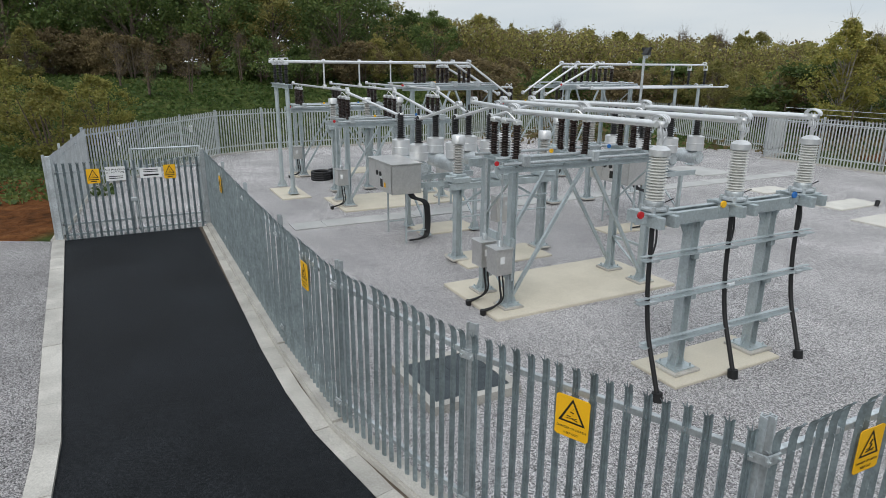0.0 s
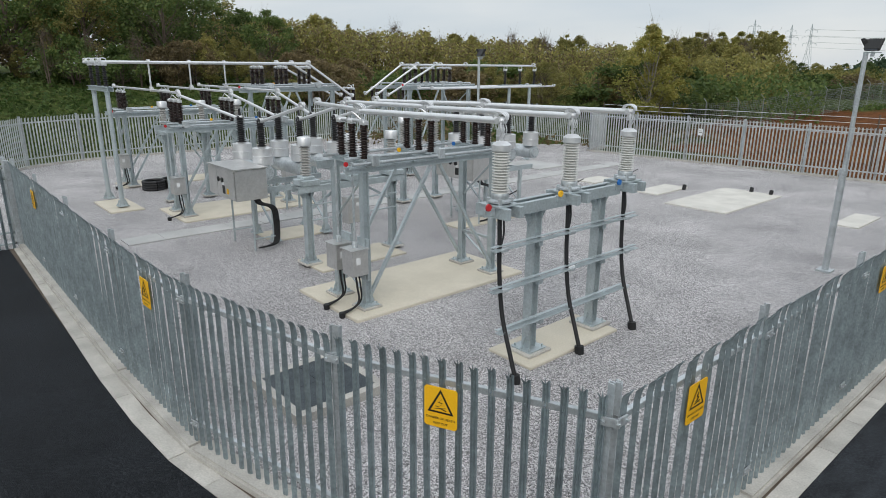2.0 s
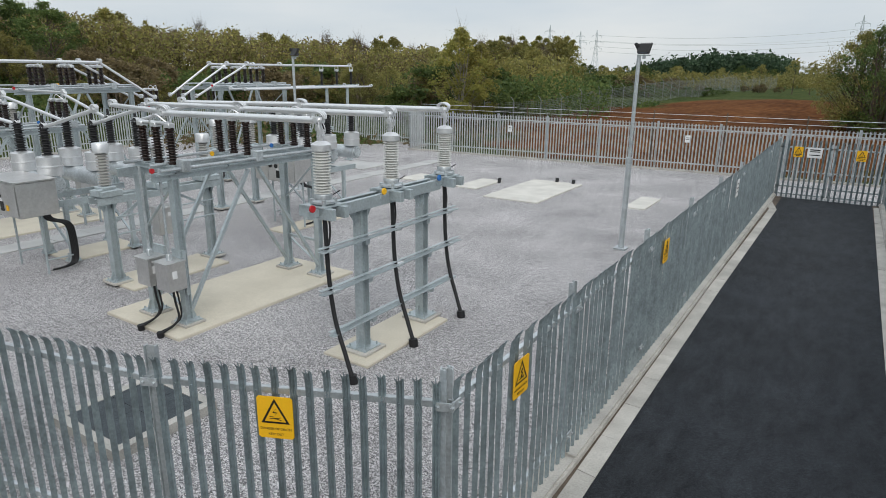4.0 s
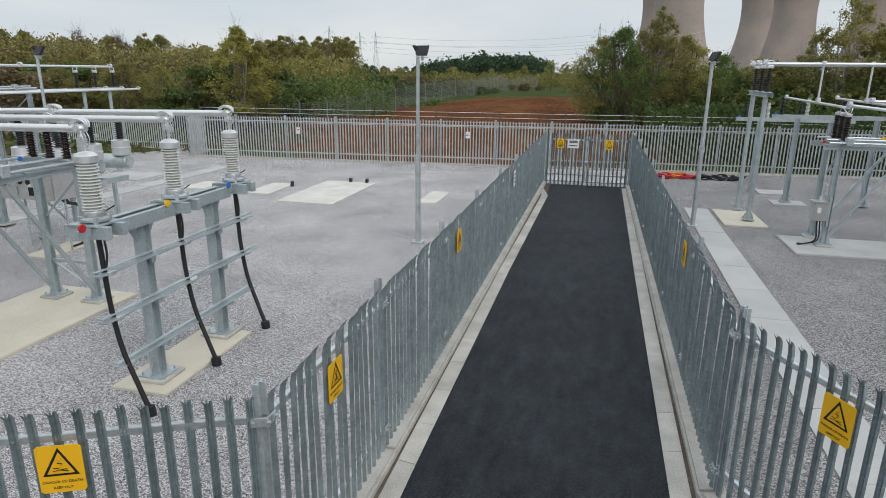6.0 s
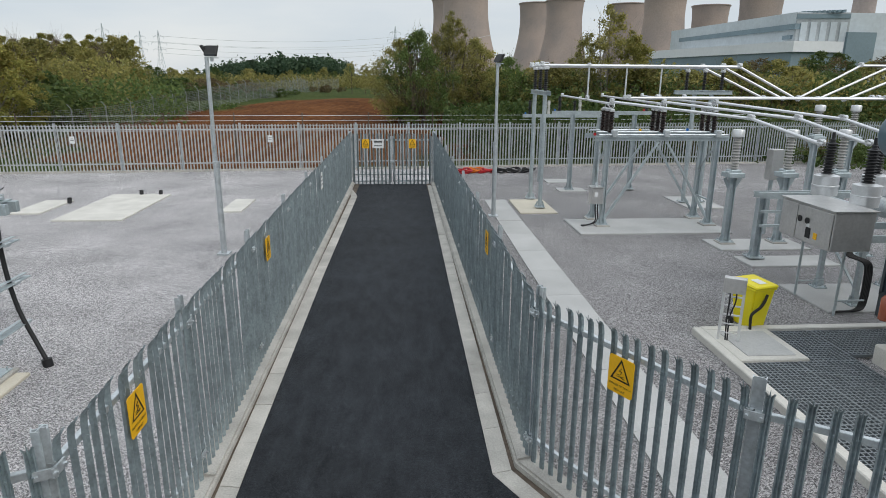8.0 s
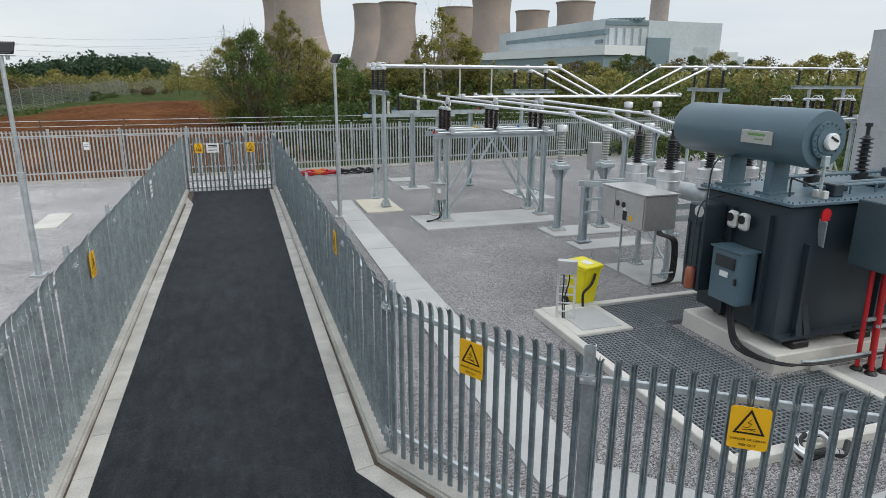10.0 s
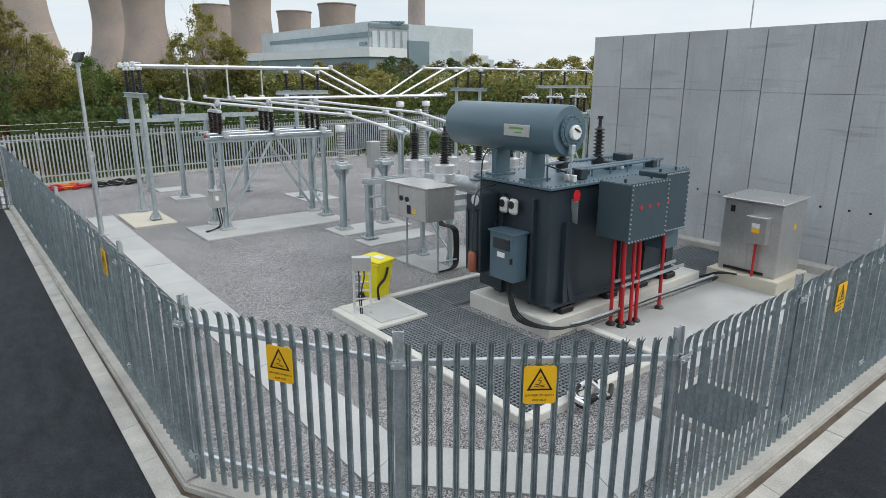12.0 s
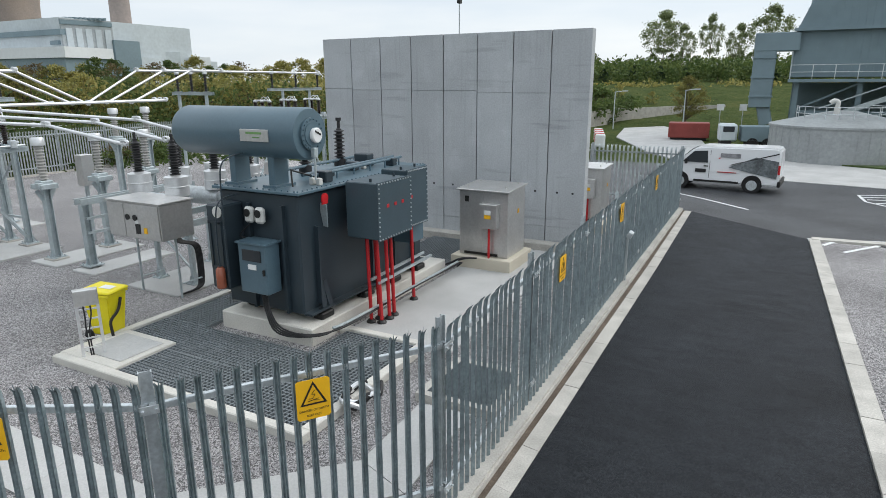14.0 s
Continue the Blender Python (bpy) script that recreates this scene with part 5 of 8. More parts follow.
def base_plate(bm, x, y, z, w=0.34):
    box(bm, (x, y, z + 0.012), (w, w, 0.025))
    for sx in (-1, 1):
        for sy in (-1, 1):
            rod(bm, (x + sx * w * 0.38, y + sy * w * 0.38, z), (x + sx * w * 0.38, y + sy * w * 0.38, z + 0.07), 0.014, 6)
    for s in (-1, 1):
        bar(bm, (x + s * w * 0.42, y, z + 0.03), (x + s * 0.08, y, z + 0.2), 0.012, 0.05)


def grout(root, x, y, z=0.05, w=0.42):
    bm = bmesh.new()
    box(bm, (x, y, z + 0.02), (w, w, 0.05), bevel=0.01)
    return part("grout_pad", bm, KERB, root)


def channel(bm, p, q, h, w=0.07):
    """A steel channel from p to q, one solid."""
    p, q = Vector(p), Vector(q)
    d = (q - p).normalized()
    n = Vector((-d.y, d.x, 0)).normalized()
    t, k, v = 0.012, w / 2, h / 2
    prof = [(-k, -v), (k, -v), (k, -v + t), (-k + t, -v + t), (-k + t, v - t), (k, v - t), (k, v), (-k, v)]
    extrude_profile(bm, prof, p, q, n, Vector((0, 0, 1)))


def post_insulator(root, x, y, z, h, material, r=0.094, n=11, label=""):
    bm = bmesh.new()
    lathe(bm, (x, y, z), [(r * 0.8, 0), (r * 0.8, 0.04)] + [(a, b + 0.04) for a, b in sheds(r * 0.55, r, h - 0.1, n)] + [(r * 0.75, h - 0.05), (r * 0.75, h)], 14)
    return part("insulator", bm, material, root, label, True)


def clamp(root, x, y, z, s=0.1, turn=0):
    """A cast clamp with loops of flexible braid over the tube joint."""
    s *= 0.92
    bm = bmesh.new()
    box(bm, (x, y, z), (s * 1.2, s * 1.6, s * 1.15), rz=turn, bevel=0.02)
    rod(bm, (x - s, y, z), (x + s, y, z), s * 0.55, 10)
    rod(bm, (x, y - s * 1.2, z), (x, y + s * 1.2, z), s * 0.5, 10)
    for dx in (-0.5, 0.5):
        rod(bm, (x + dx * s, y, z - s * 0.8), (x + dx * s, y, z + s * 0.85), s * 0.13, 6)
    for k in range(3):
        o = (k - 1) * s * 0.5
        hose(bm, [(x + o * 0.6, y - s * 1.5, z + 0.02), (x + o, y - s * 1.35, z + s * 1.0), (x + o * 1.2, y - s * 0.5, z + s * 1.45), (x + o * 1.2, y + s * 0.5, z + s * 1.45), (x + o, y + s * 1.35, z + s * 1.0), (x + o * 0.6, y + s * 1.5, z + 0.02)], 0.013, 6)
    return part("clamp", bm, ALU, root, "", True)


def drive_box(root, x, y, z, h=0.48):
    bm = bmesh.new()
    box(bm, (x, y, z + h / 2), (0.34, 0.36, h), bevel=0.01)
    box(bm, (x - 0.01, y, z + h + 0.012), (0.38, 0.4, 0.022))
    b = part("drive_box", bm, STAINLESS, root, "grey steel drive box")
    bm = bmesh.new()
    box(bm, (x - 0.05, y - 0.183, z + h * 0.6), (0.09, 0.005, 0.13))
    part("label_plate", bm, WHITE, b, "white label")
    bm = bmesh.new()
    hose(bm, [(x, y, z), (x, y - 0.04, z - 0.25), (x + 0.02, y - 0.06, z - 0.5), (x - 0.1, y - 0.08, 0.14), (x - 0.36, y - 0.1, 0.08)], 0.02)
    hose(bm, [(x + 0.06, y, z), (x + 0.08, y - 0.03, z - 0.25), (x + 0.08, y - 0.04, z - 0.5), (x - 0.04, y - 0.02, 0.12), (x - 0.36, y - 0.04, 0.08)], 0.016)
    part("cable", bm, RUBBER, root, "", True)
    bm = bmesh.new()
    rod(bm, (x - 0.36, y - 0.07, -0.02), (x - 0.37, y - 0.07, 0.1), 0.055, 10)
    part("duct_collar", bm, RUBBER, root, "", True)


def phase_disc(root, x, y, z, material):
    bm = bmesh.new()
    rod(bm, (x, y - 0.012, z), (x, y + 0.012, z), 0.042, 16)
    part("phase_disc", bm, material, root, "coloured phase disc", True)


def disconnector(M, v, u, base, deck, sp=1.55, ins=0.6, boxes=2, raised=False, depth=0.95, material=None):
    """A three-phase disconnector on a braced steel frame: three insulators a phase."""
    root = thing("disconnector", "three-phase disconnector with brown ribbed insulators on a braced galvanised frame", "disconnector", "disconnectors", M @ pose(v, u, 0))
    hx, hy = 1.65, depth / 2
    for sx in (-1, 1):
        for sy in (-1, 1):
            bm = bmesh.new()
            i_post(bm, sx * hx, sy * hy, base + 0.04, deck - 0.1, 0.13)
            base_plate(bm, sx * hx, sy * hy, base + 0.04)
            part("leg", bm, STEEL, root)
            grout(root, sx * hx, sy * hy, base)
    for sy in (-1, 1):
        bm = bmesh.new()
        channel(bm, (-hx - 0.4, sy * hy, deck - 0.05), (hx + 0.35, sy * hy, deck - 0.05), 0.14)
        part("deck_beam", bm, STEEL, root)
        for sx in (-1, 1):
            bm = bmesh.new()
            bar(bm, (sx * (hx - 0.05), sy * (hy + 0.02), base + 0.2), (sx * 0.12, sy * (hy + 0.02), deck - 0.14), 0.06, 0.06)
            part("brace", bm, STEEL, root)
    for sx in (-1, 1):
        for z0, z1, d in ((deck * 0.3, deck * 0.3, 0.05), (base + 0.2, deck * 0.3, 0.02), (deck - 0.2, deck * 0.6, 0.02)):
            bm = bmesh.new()
            bar(bm, (sx * hx, -hy, z0), (sx * hx, hy, z1), 0.05, d)
            part("side_brace", bm, STEEL, root)
    for k in range(3):
        x = (k - 1) * sp
        for dx in (-0.1, 0.1):
            bm = bmesh.new()
            channel(bm, (x + dx, -hy - 0.12, deck + 0.05), (x + dx, hy + 0.12, deck + 0.05), 0.08, 0.05)
            part("phase_bearer", bm, STEEL, root)
        for y in (-0.38, 0.0, 0.38):
            bm = bmesh.new()
            box(bm, (x, y, deck + 0.1), (0.22, 0.2, 0.02))
            part("seat_plate", bm, STEEL, root)
        for y in (-0.38, 0.0, 0.38):
            post_insulator(root, x, y, deck + 0.11, ins, material or BROWN, label="brown ribbed porcelain insulator")
        bm = bmesh.new()
        rod(bm, (x, -0.42, deck + 0.17 + ins), (x, 0.42, deck + 0.17 + ins), 0.035, 10)
        for y in (-0.38, 0, 0.38):
            box(bm, (x, y, deck + 0.14 + ins), (0.12, 0.14, 0.08), bevel=0.01)
        for s in (-1, 1):
            hose(bm, [(x + s * 0.04, -0.36, deck + 0.2 + ins), (x + s * 0.12, -0.2, deck + 0.32 + ins), (x + s * 0.1, 0.0, deck + 0.2 + ins)], 0.014, 6)
        part("contact_arm", bm, ALU, root, "", True)
        bm = bmesh.new()
        box(bm, (x + 0.05, -hy - 0.1, deck + 0.1), (0.16, 0.18, 0.2), bevel=0.015)
        part("gear", bm, GALV, root)
    bm = bmesh.new()
    for y, z in ((-hy - 0.12, deck + 0.06), (-hy + 0.15, deck + 0.12), (hy - 0.1, deck + 0.12)):
        rod(bm, (-hx - 0.3, y, z), (hx + 0.25, y, z), 0.028, 8)
    part("drive_shaft", bm, GALV, root, "", True)
    bm = bmesh.new()
    bar(bm, (-hx - 0.35, -hy - 0.06, deck - 0.01), (hx + 0.3, -hy - 0.06, deck - 0.01), 0.07, 0.03)
    for k in range(4):
        box(bm, (-hx + k * 1.05, -hy - 0.085, deck - 0.01), (0.03, 0.02, 0.06))
    part("cable_tray", bm, STEEL, root)
    for k in range(boxes):
        x, y = -hx - 0.22, -hy + 0.02 + k * 0.55
        drive_box(root, x, y, 0.75)
        bm = bmesh.new()
        rod(bm, (x, y, 1.23), (x, y, deck + 0.08), 0.022, 8)
        box(bm, (x, y, 1.3), (0.08, 0.08, 0.14), bevel=0.01)
        part("drive_rod", bm, GALV, root, "", True)
        bm = bmesh.new()
        box(bm, (x + 0.2, y + 0.02, 1.0), (0.05, 0.32, 0.8))
        part("back_plate", bm, STEEL, root)
    phase_disc(root, -hx - 0.42, -hy - 0.1, deck + 0.08, RED)
    phase_disc(root, -0.55, -hy + 0.4, deck + 0.16, YELLOW)
    phase_disc(root, 0.95, -hy + 0.5, deck + 0.16, BLUE)
    return root


def bus_support(M, v, u, base, beam, ins=0.6, half=0.8, along_x=False, spread=0.82, material=None, posts=0.8):
    """A two-post stand with a beam and three dark insulators under the upper tubes."""
    root = thing("busbar_support", "tall two-post galvanised busbar support with three dark insulators", "support", "busbar supports", M @ pose(v, u, 0, 0, 0, 90 if along_x else 0))
    for s in (-1, 1):
        bm = bmesh.new()
        rod(bm, (0, s * posts, base + 0.04), (0, s * posts, beam - 0.1), 0.07, 14)
        base_plate(bm, 0, s * posts, base + 0.04, 0.32)
        part("post", bm, STEEL, root, "", True)
    for s in (-1, 1):
        bm = bmesh.new()
        channel(bm, (s * 0.08, -half - 0.35, beam - 0.05), (s * 0.08, half + 0.35, beam - 0.05), 0.13, 0.06)
        part("beam", bm, STEEL, root)
    for k in range(3):
        y = (k - 1) * spread
        bm = bmesh.new()
        box(bm, (0, y, beam + 0.02), (0.24, 0.18, 0.02))
        part("seat_plate", bm, STEEL, root)
        post_insulator(root, 0, y, beam + 0.03, ins, material or BLACKI, 0.07, 10, "black ribbed insulator")
        bm = bmesh.new()
        box(bm, (0, y, beam + 0.06 + ins), (0.18, 0.12, 0.1), bevel=0.02)
        hose(bm, [(-0.1, y, beam + 0.1 + ins), (-0.07, y, beam + 0.22 + ins), (0.07, y, beam + 0.22 + ins), (0.1, y, beam + 0.1 + ins)], 0.015, 6)
        part("clamp", bm, ALU, root, "", True)
    return root


def tube(M, pts, r=0.055, label="bright aluminium busbar tube carried on insulators", ends=True):
    """A straight run of bright busbar tube with clamps at its ends."""
    p0 = Vector(pts[0])
    root = thing("busbar", label, "busbar", "busbar tubes", M @ Matrix.Translation(p0))
    r *= 0.8
    bm = bmesh.new()
    for a, b in zip(pts, pts[1:]):
        rod(bm, Vector(a) - p0, Vector(b) - p0, r, 14)
    part("tube", bm, ALU, root, "", True)
    if ends:
        for p in (pts[0], pts[-1]):
            q = Vector(p) - p0
            clamp(root, q.x, q.y, q.z, r * 1.7)
    return root


def dropper(M, v, u, z0, z1):
    root = thing("dropper", "upright aluminium dropper between the upper and lower tubes", "busbar", "droppers", M @ pose(v, u, z0))
    bm = bmesh.new()
    rod(bm, (0, 0, 0), (0, 0, z1 - z0), 0.028, 10)
    part("tube", bm, ALU, root, "", True)
    clamp(root, 0, 0, 0.0, 0.07)
    clamp(root, 0, 0, z1 - z0, 0.06)
    return root


def instrument_transformer(M, v, u, base, z0, z1, label="grey ribbed current transformer with a domed metal head", stand=True):
    root = thing("current_transformer", label, "transformer", "instrument transformers", M @ pose(v, u, 0))
    if stand:
        bm = bmesh.new()
        i_post(bm, 0, 0, base + 0.04, z0 - 0.12, 0.16)
        base_plate(bm, 0, 0, base + 0.04, 0.36)
        for s in (-1, 1):
            bar(bm, (s * 0.22, 0, z0 - 0.14), (s * 0.08, 0, z0 - 0.4), 0.012, 0.1)
        part("post", bm, STEEL, root)
        grout(root, 0, 0, base)
    bm = bmesh.new()
    box(bm, (0, 0, z0 - 0.06), (0.44, 0.44, 0.13), bevel=0.015)
    box(bm, (0, 0, z0 + 0.03), (0.3, 0.3, 0.1), bevel=0.02)
    box(bm, (-0.2, -0.12, z0 - 0.03), (0.12, 0.14, 0.14), bevel=0.01)
    part("base_box", bm, STEEL, root)
    bm = bmesh.new()
    h = z1 - z0 - 0.3
    lathe(bm, (0, 0, z0 + 0.08), sheds(0.07, 0.118, h, 11), 18)
    part("insulator", bm, GREYCT, root, "pale grey ribbed insulator", True)
    bm = bmesh.new()
    lathe(bm, (0, 0, z0 + 0.08 + h), [(0.1, 0), (0.155, 0.015), (0.155, 0.17), (0.14, 0.2), (0.03, 0.212)], 20)
    part("head", bm, ALU, root, "bright metal head", True)
    return root


def breaker(M, v, u, base):
    """A dead-tank breaker: three tanks lying along the line, each with two black bushings, and a drive cubicle."""
    root = thing("circuit_breaker", "dead-tank circuit breaker with six black bushings and a grey drive cubicle", "circuit breaker", "circuit breakers", M @ pose(v, u, 0))
    for sx in (-0.75, 0.75):
        for sy in (-0.55, 0.55):
            bm = bmesh.new()
            box(bm, (sx, sy, base + 0.7), (0.09, 0.09, 1.34))
            base_plate(bm, sx, sy, base, 0.26)
            part("leg", bm, STEEL, root)
    bm = bmesh.new()
    for sy in (-0.55, 0.55):
        channel(bm, (-1.1, sy, base + 1.35), (1.3, sy, base + 1.35), 0.14)
    for x in (-0.75, 0.75):
        bar(bm, (x, -0.55, base + 0.3), (x, 0.55, base + 1.2), 0.05, 0.03)
        channel(bm, (x, -0.6, base + 1.33), (x, 0.6, base + 1.33), 0.1)
    part("chassis", bm, STEEL, root)
    for k in range(3):
        x = -0.95 + k * 1.05
        bm = bmesh.new()
        rod(bm, (x, -0.75, base + 1.82), (x, 0.75, base + 1.82), 0.2, 20)
        for y in (-0.78, 0.78):
            rod(bm, (x, y - 0.03, base + 1.82), (x, y + 0.03, base + 1.82), 0.15, 16)
        tk = part("tank", bm, GALV, root, "silver pole tank", True)
        bm = bmesh.new()
        for a in range(8):
            for y in (-0.82, 0.82):
                rod(bm, (x + 0.12 * math.cos(a * 0.785), y - 0.015, base + 1.82 + 0.12 * math.sin(a * 0.785)), (x + 0.12 * math.cos(a * 0.785), y + 0.015, base + 1.82 + 0.12 * math.sin(a * 0.785)), 0.014, 6)
        part("bolts", bm, STEEL, tk)
        for y in (-0.58, 0.58):
            bm = bmesh.new()
            lathe(bm, (x, y, base + 2.0), [(0.17, 0), (0.245, 0.02), (0.245, 0.2), (0.255, 0.205), (0.255, 0.23), (0.24, 0.235), (0.24, 0.42), (0.1, 0.46)], 24)
            part("turret", bm, ALU, root, "silver transformer turret", True)
            bm = bmesh.new()
            lathe(bm, (x, y, base + 2.44), sheds(0.07, 0.115, 0.66, 12) + [(0.05, 0.67), (0.05, 0.72), (0.03, 0.73), (0.03, 0.86)], 16)
            part("bushing", bm, BLACKI, root, "black ribbed bushing", True)
    bm = bmesh.new()
    box(bm, (-1.6, -0.5, base + 1.67), (0.78, 1.56, 0.72), bevel=0.012)
    box(bm, (-1.6, -0.5, base + 2.05), (0.84, 1.62, 0.025))
    cu = part("cubicle", bm, STAINLESS, root, "brushed steel drive cubicle")
    xf = -2.0
    for y0, y1 in ((-1.26, -0.26), (-0.24, 0.26)):
        bm = bmesh.new()
        box(bm, (xf - 0.005, (y0 + y1) / 2, base + 1.67), (0.014, y1 - y0, 0.66), bevel=0.004)
        part("door", bm, STAINLESS, cu)
    for y in (-0.36, -0.58):
        bm = bmesh.new()
        lathe(bm, (0, 0, 0), [(0.06, 0), (0.06, 0.02), (0.01, 0.022)], 16, pose(xf - 0.012, y, base + 1.74, 0, -90))
        part("dial", bm, BLACKP, cu, "black round window", True)
    bm = bmesh.new()
    box(bm, (xf - 0.018, -0.64, base + 1.52), (0.006, 0.14, 0.2))
    part("panel", bm, BLACKP, cu, "black nameplate")
    bm = bmesh.new()
    box(bm, (xf - 0.018, -0.86, base + 1.5), (0.006, 0.1, 0.12))
    part("sticker", bm, YELLOW, cu, "yellow warning label")
    bm = bmesh.new()
    box(bm, (xf - 0.018, -0.62, base + 1.66), (0.006, 0.09, 0.07))
    part("sticker", bm, WHITE, cu, "white label")
    for y in (-1.1, 0.1):
        bm = bmesh.new()
        rod(bm, (-1.55, y, base), (-1.55, y, base + 1.33), 0.025, 8)
        rod(bm, (-1.55, y, base + 0.3), (-1.0, y, base + 0.3), 0.018, 8)
        part("stay", bm, STEEL, root, "", True)
    bm = bmesh.new()
    for k in range(5):
        o = k * 0.03
        hose(bm, [(-1.35 + o, -0.75, base + 1.3), (-1.3 + o, -0.85, base + 1.12), (-1.05 + o, -0.95, base + 1.02), (-0.95 + o, -0.95, base + 0.8), (-0.95 + o, -0.95, base + 0.2), (-1.1 + o, -1.0, base + 0.06), (-1.4 + o, -0.95, base + 0.02)], 0.024, 6)
    part("cable", bm, RUBBER, root, "", True)
    return root


def sealing_end(M, v, u, zb, zt, colour, foot_v, foot_u):
    """A cable termination: pale ribbed insulator on a beam, with its cable curving to the ground."""
    root = thing("cable_sealing_end", "pale grey ribbed cable sealing end with a black cable below", "insulator", "cable sealing ends", M @ pose(v, u, zb))
    h = zt - zb
    bm = bmesh.new()
    lathe(bm, (0, 0, 0.0), [(0.17, 0), (0.17, 0.03), (0.12, 0.05), (0.13, 0.11), (0.12, 0.13)], 24)
    for k in range(4):
        a = k * math.pi / 2 + 0.78
        rod(bm, (0.16 * math.cos(a), 0.16 * math.sin(a), -0.08), (0.16 * math.cos(a), 0.16 * math.sin(a), 0.06), 0.03, 8)
    part("base_flange", bm, GALV, root, "", True)
    bm = bmesh.new()
    lathe(bm, (0, 0, 0.12), sheds(0.085, 0.128, h - 0.25, 15), 24)
    part("insulator", bm, GREYI, root, "pale grey ribbed insulator", True)
    bm = bmesh.new()
    lathe(bm, (0, 0, h - 0.13), [(0.1, 0), (0.135, 0.01), (0.135, 0.09), (0.08, 0.13), (0.022, 0.14), (0.022, 0.28)], 22)
    box(bm, (0, 0.03, h + 0.18), (0.07, 0.06, 0.09), bevel=0.01)
    for k in range(3):
        hose(bm, [(-0.04 + k * 0.04, 0, h + 0.05), (-0.06 + k * 0.05, -0.05, h + 0.15), (-0.04 + k * 0.04, 0.0, h + 0.27)], 0.008, 6)
    part("cap", bm, ALU, root, "", True)
    bm = bmesh.new()
    df, dv = foot_u - u, foot_v - v
    hose(bm, [(0, 0, -0.05), (0, -0.02, -0.5), (dv * 0.1, df * 0.1, -1.1), (dv * 0.3, df * 0.3, -1.7), (dv * 0.7, df * 0.7, -2.2), (dv, df, -zb + 0.05)], 0.034, 10)
    part("cable", bm, RUBBER, root, "thick black cable", True)
    bm = bmesh.new()
    rod(bm, (dv * 0.96, df * 0.96, -zb + 0.12), (dv, df, -zb - 0.02), 0.075, 12)
    part("duct_collar", bm, RUBBER, root, "", True)
    bm = bmesh.new()
    hose(bm, [(0.1, 0.1, -0.02), (0.16, 0.08, -0.2), (0.13, 0.02, -0.45), (0.05, -0.02, -0.62)], 0.014)
    rod(bm, (0.12, 0.05, 0.03), (0.26, -0.08, 0.14), 0.008, 6)
    part("earth_lead", bm, RUBBER, root, "", True)
    bm = bmesh.new()
    rod(bm, (-0.34, -0.13, -0.02), (-0.34, -0.105, -0.02), 0.05, 18)
    part("phase_disc", bm, colour, root, "coloured phase disc", True)
    return root


# sealing-end stand in the first compound
PH = (6.3, 7.85, 9.4)
ss = thing("sealing_end_stand", "galvanised steel stand with three cable rails under the sealing ends", "stand", at=BAY_A @ pose(7.85, 6.0, 0))
for x in (-0.72, 0.92):
    bm = bmesh.new()
    i_post(bm, x, 0, 0.09, 2.38, 0.16)
    base_plate(bm, x, 0, 0.09, 0.4)
    for s in (-1, 1):
        bar(bm, (x + s * 0.2, 0, 2.36), (x + s * 0.07, 0, 2.16), 0.016, 0.12)
    part("post", bm, STEEL, ss)
    grout(ss, x, 0, 0.05, 0.52)
for s in (-1, 1):
    bm = bmesh.new()
    channel(bm, (s * 1.3, s * 0.1, 2.45), (-s * 1.3, s * 0.1, 2.45), 0.17, 0.08)
    part("head_beam", bm, STEEL, ss)
for v in PH:
    bm = bmesh.new()
    box(bm, (v - 7.85 - 0.13, -0.05, 2.48), (0.09, 0.62, 0.16), bevel=0.005)
    box(bm, (v - 7.85 + 0.13, -0.05, 2.48), (0.09, 0.62, 0.16), bevel=0.005)
    box(bm, (v - 7.85, -0.04, 2.57), (0.42, 0.42, 0.02))
    box(bm, (v - 7.85 - 0.3, -0.14, 2.5), (0.2, 0.03, 0.1))
    part("cross_bearer", bm, STEEL, ss)
for z, a, b, yy in ((1.92, -1.75, 1.85, -0.14), (1.32, -1.8, 1.9, -0.18), (0.68, -1.7, 1.5, -0.24)):
    bm = bmesh.new()
    bar(bm, (a, yy, z), (b, yy, z), 0.014, 0.11, (0, 1, 0))
    bar(bm, (a, yy + 0.03, z + 0.05), (b, yy + 0.03, z + 0.05), 0.06, 0.012, (0, 0, 1))
    for x in (-0.72, 0.92):
        box(bm, (x + 0.02, yy + 0.06, z - 0.06), (0.09, 0.1, 0.1))
    part("cable_rail", bm, STEEL, ss)
    for v in PH:
        bm = bmesh.new()
        box(bm, (v - 7.85, yy - 0.04, z), (0.13, 0.05, 0.06), bevel=0.01)
        part("cleat", bm, GALV, ss)
bm = bmesh.new()
box(bm, (0.02, -0.2, 1.32), (0.16, 0.012, 0.08))
part("label_plate", bm, WHITE, ss, "small white label")
for v, col, fv in zip(PH, (RED, YELLOW, BLUE), (6.22, 7.74, 9.25)):
    sealing_end(BAY_A, v, 5.95, 2.6, 3.44, col, fv, 5.44)

# first compound: line of equipment
disconnector(BAY_A, 7.85, 9.68, 0.06, 2.72)
disconnector(BAY_A, 7.95, 19.25, 0.05, 2.66, boxes=1)
disconnector(BAY_A, 8.1, 25.4, 0.05, 2.72, boxes=1)
breaker(BAY_A, 7.75, 15.1, 0.05)
for v in (6.75, 7.95, 9.1):
    instrument_transformer(BAY_A, v, 12.3, 0.05, 2.0, 2.95, stand=v != 7.95)
bm = bmesh.new()
ct = thing("transformer_beam", "galvanised beam under the current transformers", "beam", at=BAY_A @ pose(7.9, 12.3, 1.8))
channel(bm, (-1.45, -0.15, 0), (1.45, -0.15, 0), 0.14)
